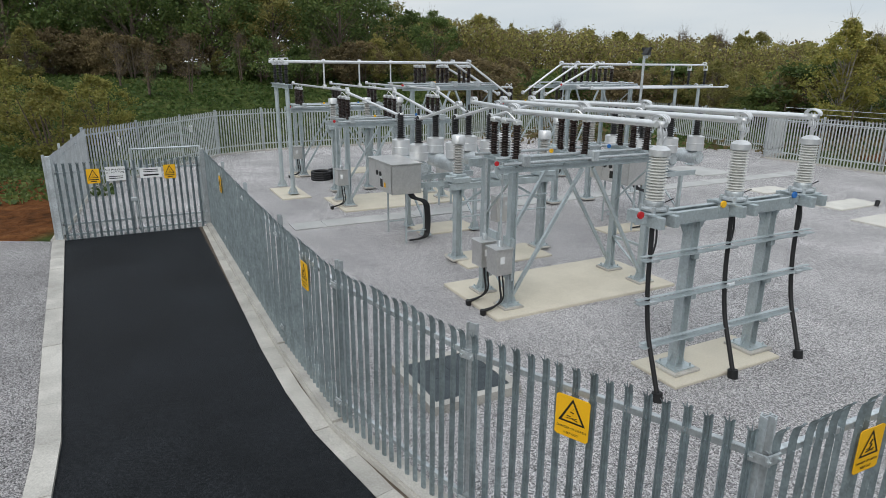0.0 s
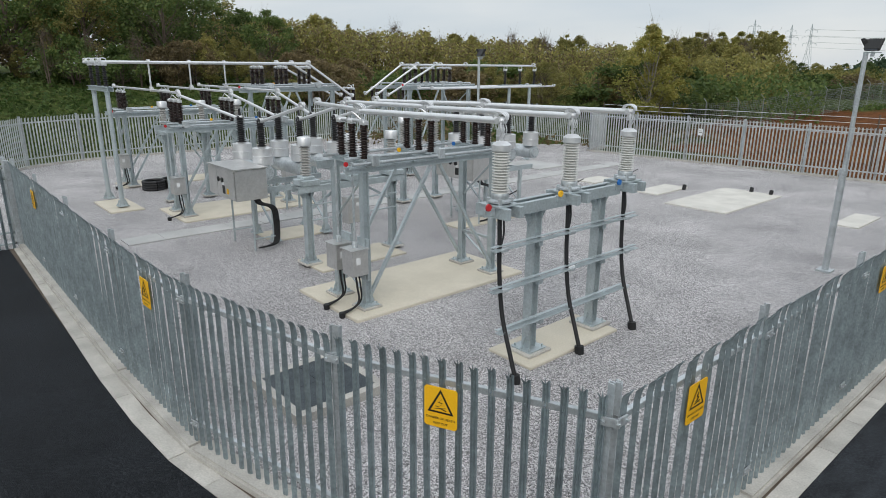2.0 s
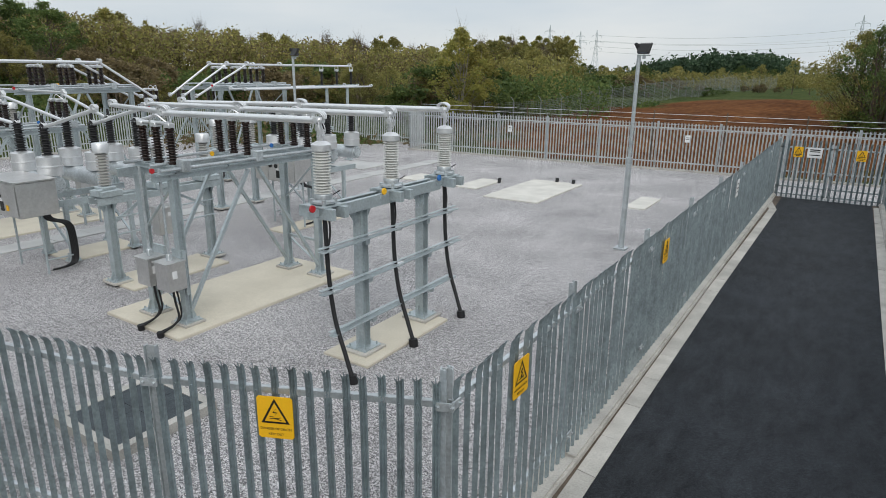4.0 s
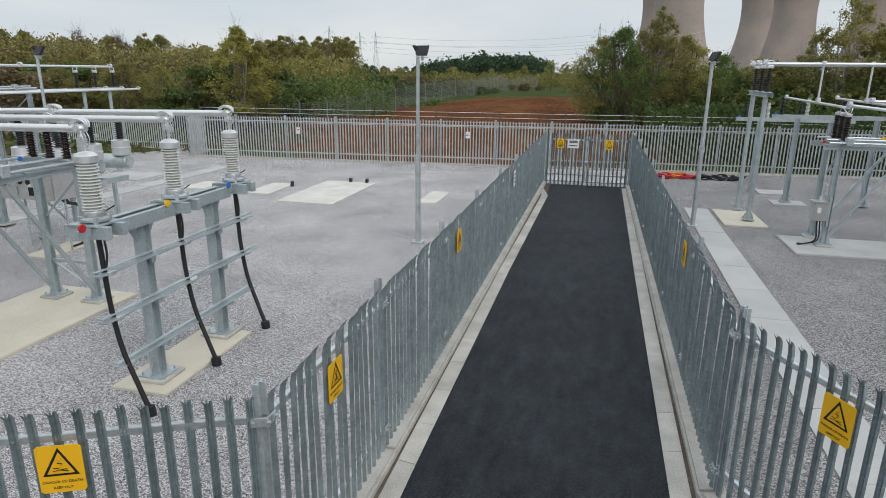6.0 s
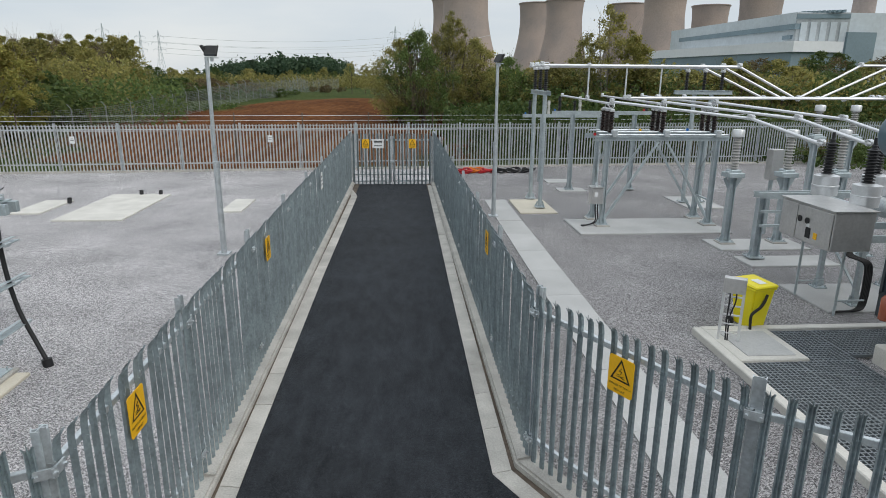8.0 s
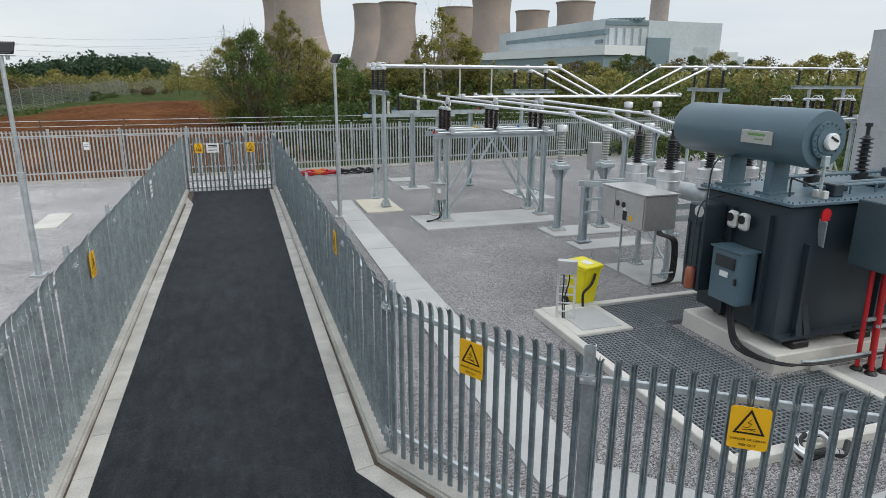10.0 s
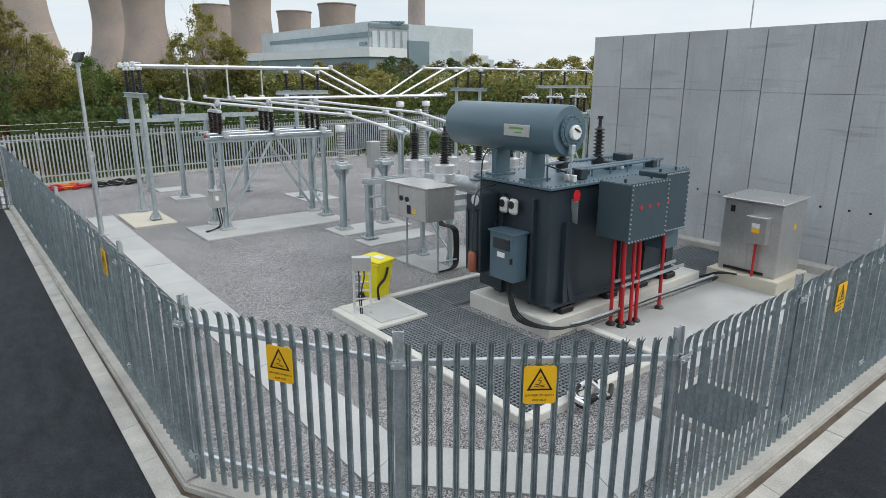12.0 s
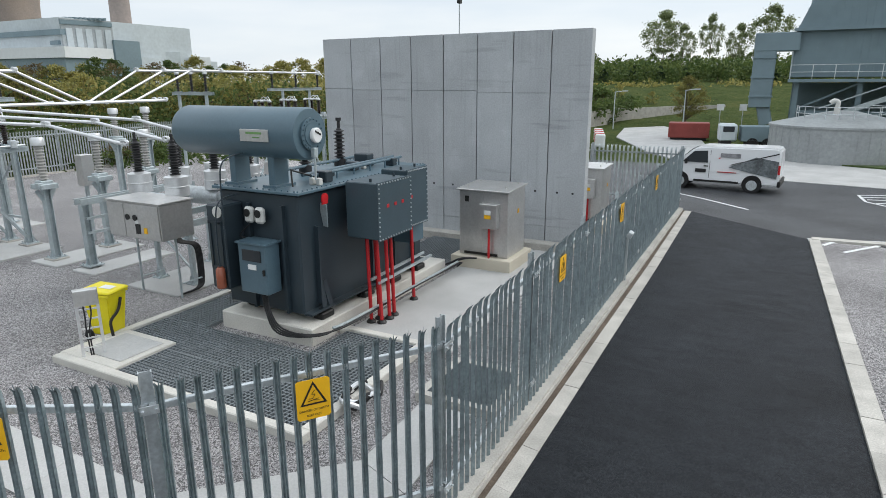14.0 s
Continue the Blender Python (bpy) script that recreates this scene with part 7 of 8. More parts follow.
for k in range(30):
    az = -28 - k * 0.85 + rnd.uniform(-0.4, 0.4)
    r = rnd.uniform(95, 130)
    plant(rnd.choice(("olive1", "broad3", "bare", "broad2")), az, r, high(r, 1.6 + rnd.uniform(-0.6, 0.7)), wide=1.3)
for k in range(26):
    az = -4 - k * 1.4
    plant(rnd.choice(("scrub_g", "scrub", "scrub_g")), az + rnd.uniform(-0.5, 0.5), rnd.uniform(39, 44), 0.6 + rnd.uniform(0.4, 1.3), wide=1.5)
# wooded hill beyond the yard: a close wood, with four taller airy trees standing over it
for k in range(26):
    az = -72 - k * 1.05 + rnd.uniform(-0.4, 0.4)
    r = rnd.uniform(150, 175)
    plant(rnd.choice(("broad1", "broad2", "broad2")), az, r, high(r, 2.2 + rnd.uniform(-0.5, 0.3)), wide=1.15)
for k in range(20):
    az = -73 - k * 1.1 + rnd.uniform(-0.4, 0.4)
    r = rnd.uniform(126, 145)
    plant(rnd.choice(("broad1", "pine", "broad2", "pine")), az, r, high(r, rnd.uniform(0.6, 1.6)), wide=1.4)
for az, e, w in ((-80.9, 5.7, 1.05), (-82.4, 4.6, 0.7), (-84.5, 5.3, 0.6), (-86.6, 4.5, 0.75), (-88.8, 5.8, 0.9)):
    plant("ash", az, 150, high(150, e), wide=w)
plant("broad3", -83.1, 70, high(70, 0.5), wide=1.15)
for az, r, e in ((-76.5, 80, -0.8), (-78.5, 84, -1.2), (-80.3, 90, -1.0), (-77.5, 95, -0.2), (-75.5, 70, -0.3)):
    plant(rnd.choice(("scrub_g", "olive1")), az, r, high(r, e), wide=1.4)


far_labels = {"olive_autumn_leaves": "far olive-green autumn woodland", "green_leaves": "far dark green broadleaf woodland", "brown_autumn_scrub": "far brown leafless thicket",
              "dark_pine_needles": "far dark green pine wood", "hazy_pale_green_ash_leaves": "airy pale green ash trees over the hill wood", "yellow_green_leaves": "far row of yellow-green poplars"}
for key, chunks in FAR_LEAVES.items():
    q = np.concatenate(chunks)
    me = bpy.data.meshes.new("far_wood")
    me.from_pydata(q.tolist(), [], [(i, i + 1, i + 2, i + 3) for i in range(0, len(q), 4)])
    me.materials.append(bpy.data.materials[key])
    tagged(new("far_wood", me), far_labels[key], "woodland", kind="stuff")
tagged(new("far_trunks", mesh_of("far_trunks", FAR_STEMS, BARK)), "trunks of the far woodland", "woodland", kind="stuff")


def cover(name, label, pts, material, size):
    """Low plants as one sheet of loose leaves."""
    rng = np.random.default_rng(len(pts))
    n = len(pts)
    p = np.array(pts)
    a = rng.normal(size=(n, 3))
    a /= np.linalg.norm(a, axis=1)[:, None]
    b = np.cross(a, rng.normal(size=(n, 3)))
    b /= np.linalg.norm(b, axis=1)[:, None]
    s = (size * rng.uniform(0.5, 1.4, n))[:, None]
    q = np.stack([p - a * s, p - b * s * 0.6, p + a * s, p + b * s * 0.6], 1).reshape(-1, 3)
    me = bpy.data.meshes.new(name)
    me.from_pydata(q.tolist(), [], [(i, i + 1, i + 2, i + 3) for i in range(0, 4 * n, 4)])
    me.materials.append(material)
    return tagged(new(name, me), label, "undergrowth", kind="stuff")


def bare_soil(x, y):
    """True on the spoil field, with a ragged edge."""
    return math.hypot((x + 7.5) / 15.5, (y - 47) / 19) + 0.35 * noise.noise((x * 0.15, y * 0.15, 5)) < 0.97


pts = []
for k in range(34000):
    az = rnd.uniform(14, 99)
    r = rnd.uniform(35, 66)
    x, y, z = spot(az, r)
    if z > 0.05 and not bare_soil(x, y):
        pts.append((x, y, z + rnd.uniform(0, 0.45) * (0.4 + max(0, noise.noise((x * 0.2, y * 0.2, 3))))))
cover("bramble", "dense green brambles and nettles on the bank", pts, BRAMBLE, 0.16)
pts = []
for k in range(9000):
    az = rnd.uniform(16, 64)
    r = rnd.uniform(37, 62)
    x, y, z = spot(az, r)
    if noise.noise((x * 0.09, y * 0.09, 9)) > 0.0 and not bare_soil(x, y):
        pts.append((x, y, z + rnd.uniform(0, 0.7)))
cover("dry_stems", "dry brown weeds and bracken on the bank", pts, LEAF_B, 0.15)
pts = []
for k in range(12000):
    az = rnd.uniform(-62, -6)
    r = rnd.uniform(37, 58)
    x, y, z = spot(az, r)
    pts.append((x, y, z + rnd.uniform(0, 0.5)))
cover("undergrowth", "low green undergrowth behind the back fence", pts, BRAMBLE, 0.16)


def thicket(name, label, n, az0, az1, r0, r1, elev, material, size, seed, lean=1.0):
    """A close, uneven mass of young growth: leaves from the ground up to a ragged top."""
    q = random.Random(seed)
    pts = []
    while len(pts) < n:
        az, r = q.uniform(az0, az1), q.uniform(r0, r1)
        x, y, z = spot(az, r)
        k = noise.noise((x * 0.22, y * 0.22, seed)) + 0.6 * noise.noise((x * 0.6, y * 0.6, seed + 3.5)) + 0.4 * noise.noise((x * 1.6, y * 1.6, seed + 9.5))
        top = high(r, elev(az)) + k * 0.9 * size / 0.16
        if material is BRAMBLE and y < 31.5 + max(0, x - 8) * 0.1:
            continue
        if top > z + 0.2:
            pts.append((x, y, z + (top - z) * q.uniform(0, 1) ** lean))
    return cover(name, label, pts, material, size)


def bank_top(az):
    return 3.4 if az > 58 else 2.7 if az > 50 else 2.0 if az > 40 else 1.5 if az > 31 else 0.9


thicket("thicket", "olive autumn thicket filling the bank between the trees", 34000, 22, 69, 62, 84, bank_top, LEAF_O, 0.15, 2, 0.75)
thicket("thicket", "brown leafless thicket filling the bank between the trees", 15000, 34, 72, 60, 80, bank_top, LEAF_B, 0.13, 5, 0.75)
thicket("thicket", "green bushes at the foot of the bank", 16000, 18, 62, 52, 64, lambda az: -0.6, LEAF_G, 0.14, 8)
thicket("hedge", "olive-green hedge behind the back fence", 16000, -56, -7, 50, 62, lambda az: 0.3, LEAF_O, 0.15, 11, 0.8)
thicket("hedge", "dark green hedge behind the back fence", 16000, -56, -1, 47, 58, lambda az: -0.3, LEAF_G, 0.14, 14, 0.8)
thicket("pine_wood", "far dark green pine wood", 16000, 4, 16.5, 186, 215, lambda az: 1.25 - max(0, az - 11) * 0.2 - max(0, 6 - az) * 0.4, LEAF_D, 0.42, 23, 0.7)
thicket("far_scrub", "far olive scrub before the pine wood", 9000, 3, 24, 130, 160, lambda az: -0.2, LEAF_O, 0.26, 26, 0.8)
thicket("weeds", "dark green nettles close behind the back fence", 14000, -60, -4, 33.5, 46, lambda az: -2.6, BRAMBLE, 0.13, 29)
thicket("hill_wood", "dark green wood on the hill beyond the yard", 17000, -99, -71, 128, 160, lambda az: 1.5, LEAF_G, 0.36, 17, 0.8)
thicket("hill_wood", "olive scrub along the hill beyond the yard", 2600, -99, -66, 112, 126, lambda az: -0.5, LEAF_O, 0.3, 20, 0.8)
pts = []
for k in range(5000):
    x, y, z = spot(rnd.uniform(91, 108), rnd.uniform(24, 36))
    pts.append((x, y, z + rnd.uniform(0, 0.14)))
cover("grass_tufts", "tufts of green grass beside the bare soil", pts, LEAF_G, 0.1)


# ---- distance: cooling towers, power station, pylons ----
def cooling_tower(az, r, top, label="pale brown concrete cooling tower on the skyline"):
    x, y = -r * math.sin(radians(az)), r * math.cos(radians(az))
    root = thing("cooling_tower", label, "cooling tower", "cooling towers", pose(x, y, 0, 0, 0, az))
    bm = bmesh.new()
    h = top
    rb, rt, zt = 0.40 * h, 0.235 * h, 0.78 * h
    prof = []
    for k in range(25):
        z = 6 + (h - 6) * k / 24
        d = (z - zt) / (h * 0.78)
        prof.append((rt * math.sqrt(1 + ((rb / rt) ** 2 - 1) * d * d), z))
    lathe(bm, (0, 0, 0), prof, 64)
    top_ring = [f for f in bm.faces if len(f.verts) > 8 and f.calc_center_median().z > h * 0.5]
    bmesh.ops.delete(bm, geom=top_ring, context="FACES_ONLY")
    part("shell", bm, TOWER, root, "", True)
    bm = bmesh.new()
    lathe(bm, (0, 0, h - 1.6), [(prof[-1][0] + 0.1, 0), (prof[-1][0] + 0.9, 0.2), (prof[-1][0] + 0.9, 1.6), (prof[-1][0] - 0.3, 1.7)], 64)
    part("rim", bm, TOWER, root, "", True)
    return root


for az, wd, top in ((-4.5, 3.0, 118), (-5.75, 3.75, 118), (-11.9, 2.2, None), (-14.2, 2.95, 118), (-19.4, 2.65, None), (-22.3, 3.15, 118), (-25.8, 2.6, None), (-29.4, 2.95, None)):
    dist = 0.47 * 114 / (2 * math.tan(radians(wd / 2)))
    tops = {-11.9: 5.95, -19.4: 5.78, -25.8: 5.5, -29.4: 6.15}
    cooling_tower(az, dist, E_ + dist * math.tan(radians(tops[az])) if az in tops else 0.47 * 0 + 116)


def at_az(az, r):
    return -r * math.sin(radians(az)), r * math.cos(radians(az))


ps = thing("power_station", "large grey and white clad power station hall with a brown chimney", "building", at=pose(0, 0, 0))
R0 = 420.0


def hall(name, az0, r0, az1, r1, depth, z0, z1, material, label=""):
    """A block whose front runs between two bearings."""
    p, q = Vector(at_az(az0, r0)), Vector(at_az(az1, r1))
    n = (q - p).normalized()
    n = Vector((-n.y, n.x)) if Vector((-n.y, n.x)).dot(p) > 0 else Vector((n.y, -n.x))
    bm = bmesh.new()
    slab(bm, [p, q, q + n * depth, p + n * depth], z0, z1)
    return part(name, bm, material, ps, label)


def zz(r, e):
    return E_ + r * math.tan(radians(e))


hall("turbine_hall", -23.0, 560, -32.03, 420, 90, 0, zz(420, 4.85), CLAD)
hall("end_block", -32.06, 419, -35.5, 430, 70, 0, zz(425, 4.72), CLAD_G, "weathered grey end wall")
hall("eaves_band", -32.06, 418.4, -35.5, 429.4, 2, zz(425, 4.3), zz(425, 4.62), CLAD_D)
for k in range(5):
    az = -32.35 - k * 0.65
    hall("cladding_panel", az, 419.2 + k * 2.1, az - 0.42, 420.6 + k * 2.1, 1.5, zz(420, 1.0), zz(420, 4.1), CLAD, "paler cladding panel")
hall("window_band", -23.2, 556, -31.95, 418, 4, zz(420, 3.6), zz(420, 4.0), CLAD_D, "blue-grey band of glazing")
for k in range(6):
    hall("window_band", -24.2 - k * 1.3, 548 - k * 22, -25.2 - k * 1.3, 531 - k * 22, 4, zz(420, 2.9), zz(420, 3.2), CLAD_D)
hall("annexe", -21.4, 530, -32.0, 396, 30, 0, zz(396, 2.1), CLAD_D)
hall("parapet", -21.4, 528, -32.05, 394, 30, zz(396, 1.95), zz(396, 2.75), CLAD_W, "white parapet band")
hall("stair_tower", -35.5, 428, -37.3, 440, 30, 0, zz(430, 3.3), CLAD_D)
hall("conveyor_house", -37.3, 440, -43, 520, 20, zz(450, 1.2), zz(450, 2.0), CLAD)
hall("low_block", -38.8, 460, -40.2, 465, 20, 0, zz(460, 2.5), CLAD)
hall("low_block", -41.0, 470, -42.5, 475, 20, 0, zz(470, 2.1), CLAD_W)
for k in range(9):
    az = -32.4 + k * -0.33
    hall("roof_vent", az, 424, az - 0.12, 424.5, 4, zz(425, 4.7), zz(425, 4.72) + 1.2, CLAD_D)
bm = bmesh.new()
x, y = at_az(-36.2, 480)
lathe(bm, (x, y, 0), [(6.6, 0), (6.2, 60), (5.9, 140)], 32)
part("chimney", bm, TOWER, ps, "brown concrete chimney", True)
bd = thing("brick_shed", "small orange-red brick shed beyond the hedge", "building", at=pose(*at_az(-27.4, 150), 0, 0, 0, -27))
bm = bmesh.new()
box(bm, (0, 0, 2.4), (9, 6, 4.8))
part("wall", bm, BRICKR, bd)
bm = bmesh.new()
box(bm, (0, 0, 5.0), (9.6, 6.6, 0.5))
part("roof", bm, CLAD_D, bd)


def pylon(az, r, top, base):
    x, y = at_az(az, r)
    h = top
    root = thing("pylon", "distant grey lattice electricity pylon on the skyline", "pylon", "pylons", pose(x, y, 0, 0, 0, az + 20))
    bm = bmesh.new()
    t = h * 0.004
    lev = [(0, 0.09), (0.25, 0.062), (0.5, 0.036), (0.68, 0.02), (0.85, 0.014), (1.0, 0.003)]
    for (a, wa), (b, wb) in zip(lev, lev[1:]):
        for sx, sy in ((-1, -1), (1, -1), (1, 1), (-1, 1)):
            bar(bm, (sx * wa * h, sy * wa * h, a * h), (sx * wb * h, sy * wb * h, b * h), t, t)
            nx, ny = (-sy, sx)
            bar(bm, (sx * wa * h, sy * wa * h, a * h), (nx * wb * h, ny * wb * h, b * h), t * 0.7, t * 0.7)
            bar(bm, (sx * wb * h, sy * wb * h, b * h), (nx * wb * h, ny * wb * h, b * h), t * 0.7, t * 0.7)
    part("mast", bm, STEEL, root)
    for z, w in ((0.62, 0.13), (0.75, 0.16), (0.88, 0.11)):
        bm = bmesh.new()
        for s in (-1, 1):
            bar(bm, (0, -0.015 * h, z * h), (s * w * h, 0, (z - 0.005) * h), t, t)
            bar(bm, (0, 0, (z + 0.04) * h), (s * w * h, 0, (z - 0.005) * h), t, t)
            bar(bm, (s * w * h, 0, z * h), (s * w * h, 0, (z - 0.05) * h), t, t)
        part("cross_arm", bm, STEEL, root)
    return root


PYL = ((23.6, 560, 3.7), (21.0, 620, 3.25), (19.65, 560, 3.3), (0.35, 620, 4.1), (-55, 700, 2.0))
for az, r, e in PYL[:4]:
    pylon(az, r, zz(r, e), 0)
wires = thing("overhead_lines", "thin power lines strung between the pylons", "cable", at=pose(0, 0, 0))
for az0, r0, e0, az1, r1, e1 in ((19.65, 560, 2.9, 0.35, 620, 3.2), (19.65, 560, 2.45, 0.35, 620, 2.7), (19.65, 560, 2.0, 0.35, 620, 2.2), (0.35, 620, 3.2, -8, 640, 3.4), (21.0, 620, 2.5, 0.35, 625, 2.4), (19.65, 560, 1.6, 0.35, 620, 1.8)):
    p = Vector((*at_az(az0, r0), zz(r0, e0)))
    q = Vector((*at_az(az1, r1), zz(r1, e1)))
    bm = bmesh.new()
    hose(bm, [p.lerp(q, k / 6) - Vector((0, 0, 9 * (1 - (k / 3 - 1) ** 2) * 0.5)) for k in range(7)], 0.16, 4)
    part("wire", bm, GALV_DULL, wires)

# ---- mesh boundary fence with cranked posts beyond the soil ----
STEEL_DARK = mat("dull_green_grey_wire", (0.24, 0.265, 0.25), 0.7, 0.2, var=0.2)
mf = thing("fence_7", "grey chain-link boundary fence on cranked concrete posts", "fence", kind="structure")
line = [spot(29, 46), spot(24, 50), spot(19, 57), spot(14.5, 68), spot(11, 82), spot(8, 104), spot(5, 122)]
bm_w = bmesh.new()
prev_p = None
for a, b in zip(line, line[1:]):
    n = max(1, round((Vector(b) - Vector(a)).length / 2.6))
    for k in range(n):
        p = Vector(a).lerp(Vector(b), k / n)
        p.z = ground_z(p.x, p.y)
        bm = bmesh.new()
        rod(bm, p, p + Vector((0, 0, 2.0)), 0.03, 6)
        d = (Vector(b) - Vector(a)).normalized()
        rod(bm, p + Vector((0, 0, 2.0)), p + Vector((-d.y * 0.3, d.x * 0.3, 2.3)), 0.026, 6)
        part("post", bm, STEEL_DARK, mf)
        if prev_p is not None:
            for j in range(14):
                z = 0.1 + j * 0.14
                bar(bm_w, prev_p + Vector((0, 0, z)), p + Vector((0, 0, z)), 0.012, 0.012)
            for j in range(16):
                c = prev_p.lerp(p, (j + 0.5) / 16)
                bar(bm_w, c + Vector((0, 0, 0.1)), c + Vector((0, 0, 1.95)), 0.01, 0.01)
        prev_p = p
tagged(part("wire_mesh", bm_w, STEEL_DARK, mf), kind="stuff")
bw = thing("fence_8", "post-and-wire field fence behind the back palisade", "fence", kind="structure")
for k in range(14):
    x = -22 + k * 3.4
    y = 31.6 + (x + 20) * 0.086
    bm = bmesh.new()
    rod(bm, (x, y + 0.4, -0.1), (x, y + 0.4, 2.5), 0.035, 6)
    part("post", bm, BARK, bw)
for j in range(4):
    bm = bmesh.new()
    rod(bm, (-22, 31.83, 1.6 + j * 0.25), (22.2, 35.6, 1.6 + j * 0.25), 0.012, 4)
    part("wire", bm, GALV_DULL, bw)

# ---- yard beyond the transformer compound ----
bm = bmesh.new()
slab(bm, [(30.4, -12), (31.0, -4.1), (31.5, -0.6), (34.0, 2.6), (41, 7.0), (51.5, 11.4), (62, 13), (66, 10.0), (58.4, 6.2), (47, 4.2), (40.2, 0.6), (38.8, -2.2), (37.7, -5.0), (36.8, -12)], -0.2, 0.03)
structure("road_concrete", bm, SLAB, "pale concrete service road curving past the yard")
bm = bmesh.new()
slab(bm, [(36.9, -14), (37.8, -5.0), (38.9, -2.2), (40.3, 0.7), (47, 4.25), (50, 3.5), (44, -1), (41.5, -6), (41, -14)], -0.2, 0.1)
structure("verge", bm, GRASS, "mown green grass verge beside the concrete road")
lines = thing("road_marking", "white painted bay lines on the dark asphalt", "marking", kind="structure")
WL = [((20.0, -1.15), (20.5, -3.2)), ((20.0, -1.15), (18.5, -1.25)), ((20.35, -3.1), (18.7, -1.9)), ((20.2, -1.9), (19.3, -1.45)), ((26.4, 3.5), (25.35, 2.2)), ((25.35, 2.2), (23.8, 0.6)), ((28.8, -3.1), (29.6, -5.0)), ((28.8, -3.1), (27.3, -3.2)), ((27.3, -3.2), (26.0, -4.2)),
      ((28.3, -3.2), (28.8, -4.6)), ((27.8, -3.3), (28.2, -4.8)), ((27.1, -3.5), (27.5, -5.0))]
for a, b in WL:
    bm = bmesh.new()
    p, q = Vector(a), Vector(b)
    n = Vector((-(q - p).y, (q - p).x)).normalized() * 0.05
    slab(bm, [p - n, q - n, q + n, p + n], 0.0, 0.017)
    part("line", bm, WHITE, lines)
bm = bmesh.new()
slab(bm, [(19.75, -1.2), (20.05, -1.2), (20.55, -6), (20.25, -6)], -0.1, 0.06)
structure("kerb_yard", bm, KERB, "pale concrete edging between chippings and yard")

# van
van = thing("van", "white panel van with a dark picture on its side", "van", at=pose(28.4, 1.93, 0.01, 0, 0, -5))
W2, L2 = 0.87, 2.3
side = [(-2.28, 0.32), (2.2, 0.3), (2.3, 0.5), (2.28, 0.86), (2.05, 1.0), (1.55, 1.08), (0.95, 1.66), (0.7, 1.76), (-2.1, 1.8), (-2.26, 1.72), (-2.3, 0.8)]
bm = bmesh.new()
a = [bm.verts.new((-W2, y, z)) for y, z in side]
b = [bm.verts.new((W2, y, z)) for y, z in side]
bm.faces.new(a[::-1])
bm.faces.new(b)
for k in range(len(side)):
    j = (k + 1) % len(side)
    bm.faces.new((a[k], a[j], b[j], b[k]))
for v in bm.verts:
    if v.co.z > 1.2:
        v.co.x *= 0.9
bmesh.ops.bevel(bm, geom=list(bm.edges), offset=0.06, segments=3, affect="EDGES")
part("body", bm, VANW, van, "", True)


def van_panel(name, pts, material, label="", x0=-W2 - 0.012, th=0.012):
    bm = bmesh.new()
    lo = [bm.verts.new((x0 * (1 if z < 1.1 else 1 - 0.1 * min(1, (z - 1.1) / 0.62)), y, z)) for y, z in pts]
    hi = [bm.verts.new((v.co.x + th + 0.04, v.co.y, v.co.z)) for v in lo]
    bm.faces.new(lo)
    bm.faces.new(hi[::-1])
    for k in range(len(pts)):
        bm.faces.new((lo[k], hi[k], hi[(k + 1) % len(pts)], lo[(k + 1) % len(pts)]))
    return part(name, bm, material, van, label)


van_panel("side_window", [(0.35, 1.12), (1.35, 1.12), (0.92, 1.56), (0.4, 1.6)], DARKGLASS, "dark cab window")
van_panel("side_graphic", [(-2.22, 1.3), (-1.4, 1.42), (-0.45, 0.98), (-1.0, 0.86), (-2.2, 0.62)], mat("grey_vinyl_picture", (0.16, 0.18, 0.19), 0.4, var=0.6, scale=2.5, fine=12), "dark grey vinyl picture")
van_panel("side_stripe", [(-2.2, 1.62), (-0.55, 1.1), (-0.5, 1.07), (-2.2, 1.57)], BLACKP)
van_panel("side_logo", [(-0.85, 1.52), (-0.1, 1.52), (-0.1, 1.36), (-0.85, 1.36)], mat("grey_vinyl_lettering", (0.25, 0.25, 0.26), 0.5, var=0.5, scale=6, fine=30))
van_panel("side_logo", [(-0.1, 1.34), (-0.04, 1.34), (-0.04, 1.3), (-0.1, 1.3)], RED)
van_panel("side_badge", [(0.4, 0.86), (0.82, 0.86), (0.82, 0.72), (0.4, 0.72)], BLACKP)
van_panel("side_line", [(-0.75, 0.785), (-0.05, 0.785), (-0.05, 0.755), (-0.75, 0.755)], RED)
van_panel("rub_strip", [(-0.85, 0.42), (0.85, 0.42), (0.85, 0.34), (-0.85, 0.34)], BLACKP)
van_panel("tail_light", [(-2.3, 1.15), (-2.22, 1.15), (-2.22, 0.8), (-2.3, 0.8)], RED, "red tail light", -W2 - 0.02)
for y in (-1.35, 1.4):
    for s in (-1, 1):
        bm = bmesh.new()
        rod(bm, (s * (W2 - 0.14), y, 0.32), (s * (W2 + 0.025), y, 0.32), 0.32, 28)
        wh = part("wheel", bm, RUBBER, van, "black tyre", True)
        bm = bmesh.new()
        rod(bm, (s * (W2 - 0.1), y, 0.32), (s * (W2 + 0.04), y, 0.32), 0.2, 20)
        part("rim", bm, GALV, wh, "silver steel rim", True)
        bm = bmesh.new()
        rod(bm, (s * (W2 - 0.12), y, 0.36), (s * (W2 + 0.008), y, 0.345), 0.365, 28)
        part("wheel_arch", bm, BLACKP, van)
bm = bmesh.new()
box(bm, (0, -2.3, 0.42), (1.72, 0.12, 0.24), bevel=0.03)
part("rear_bumper", bm, BLACKP, van, "black bumper")
bm = bmesh.new()
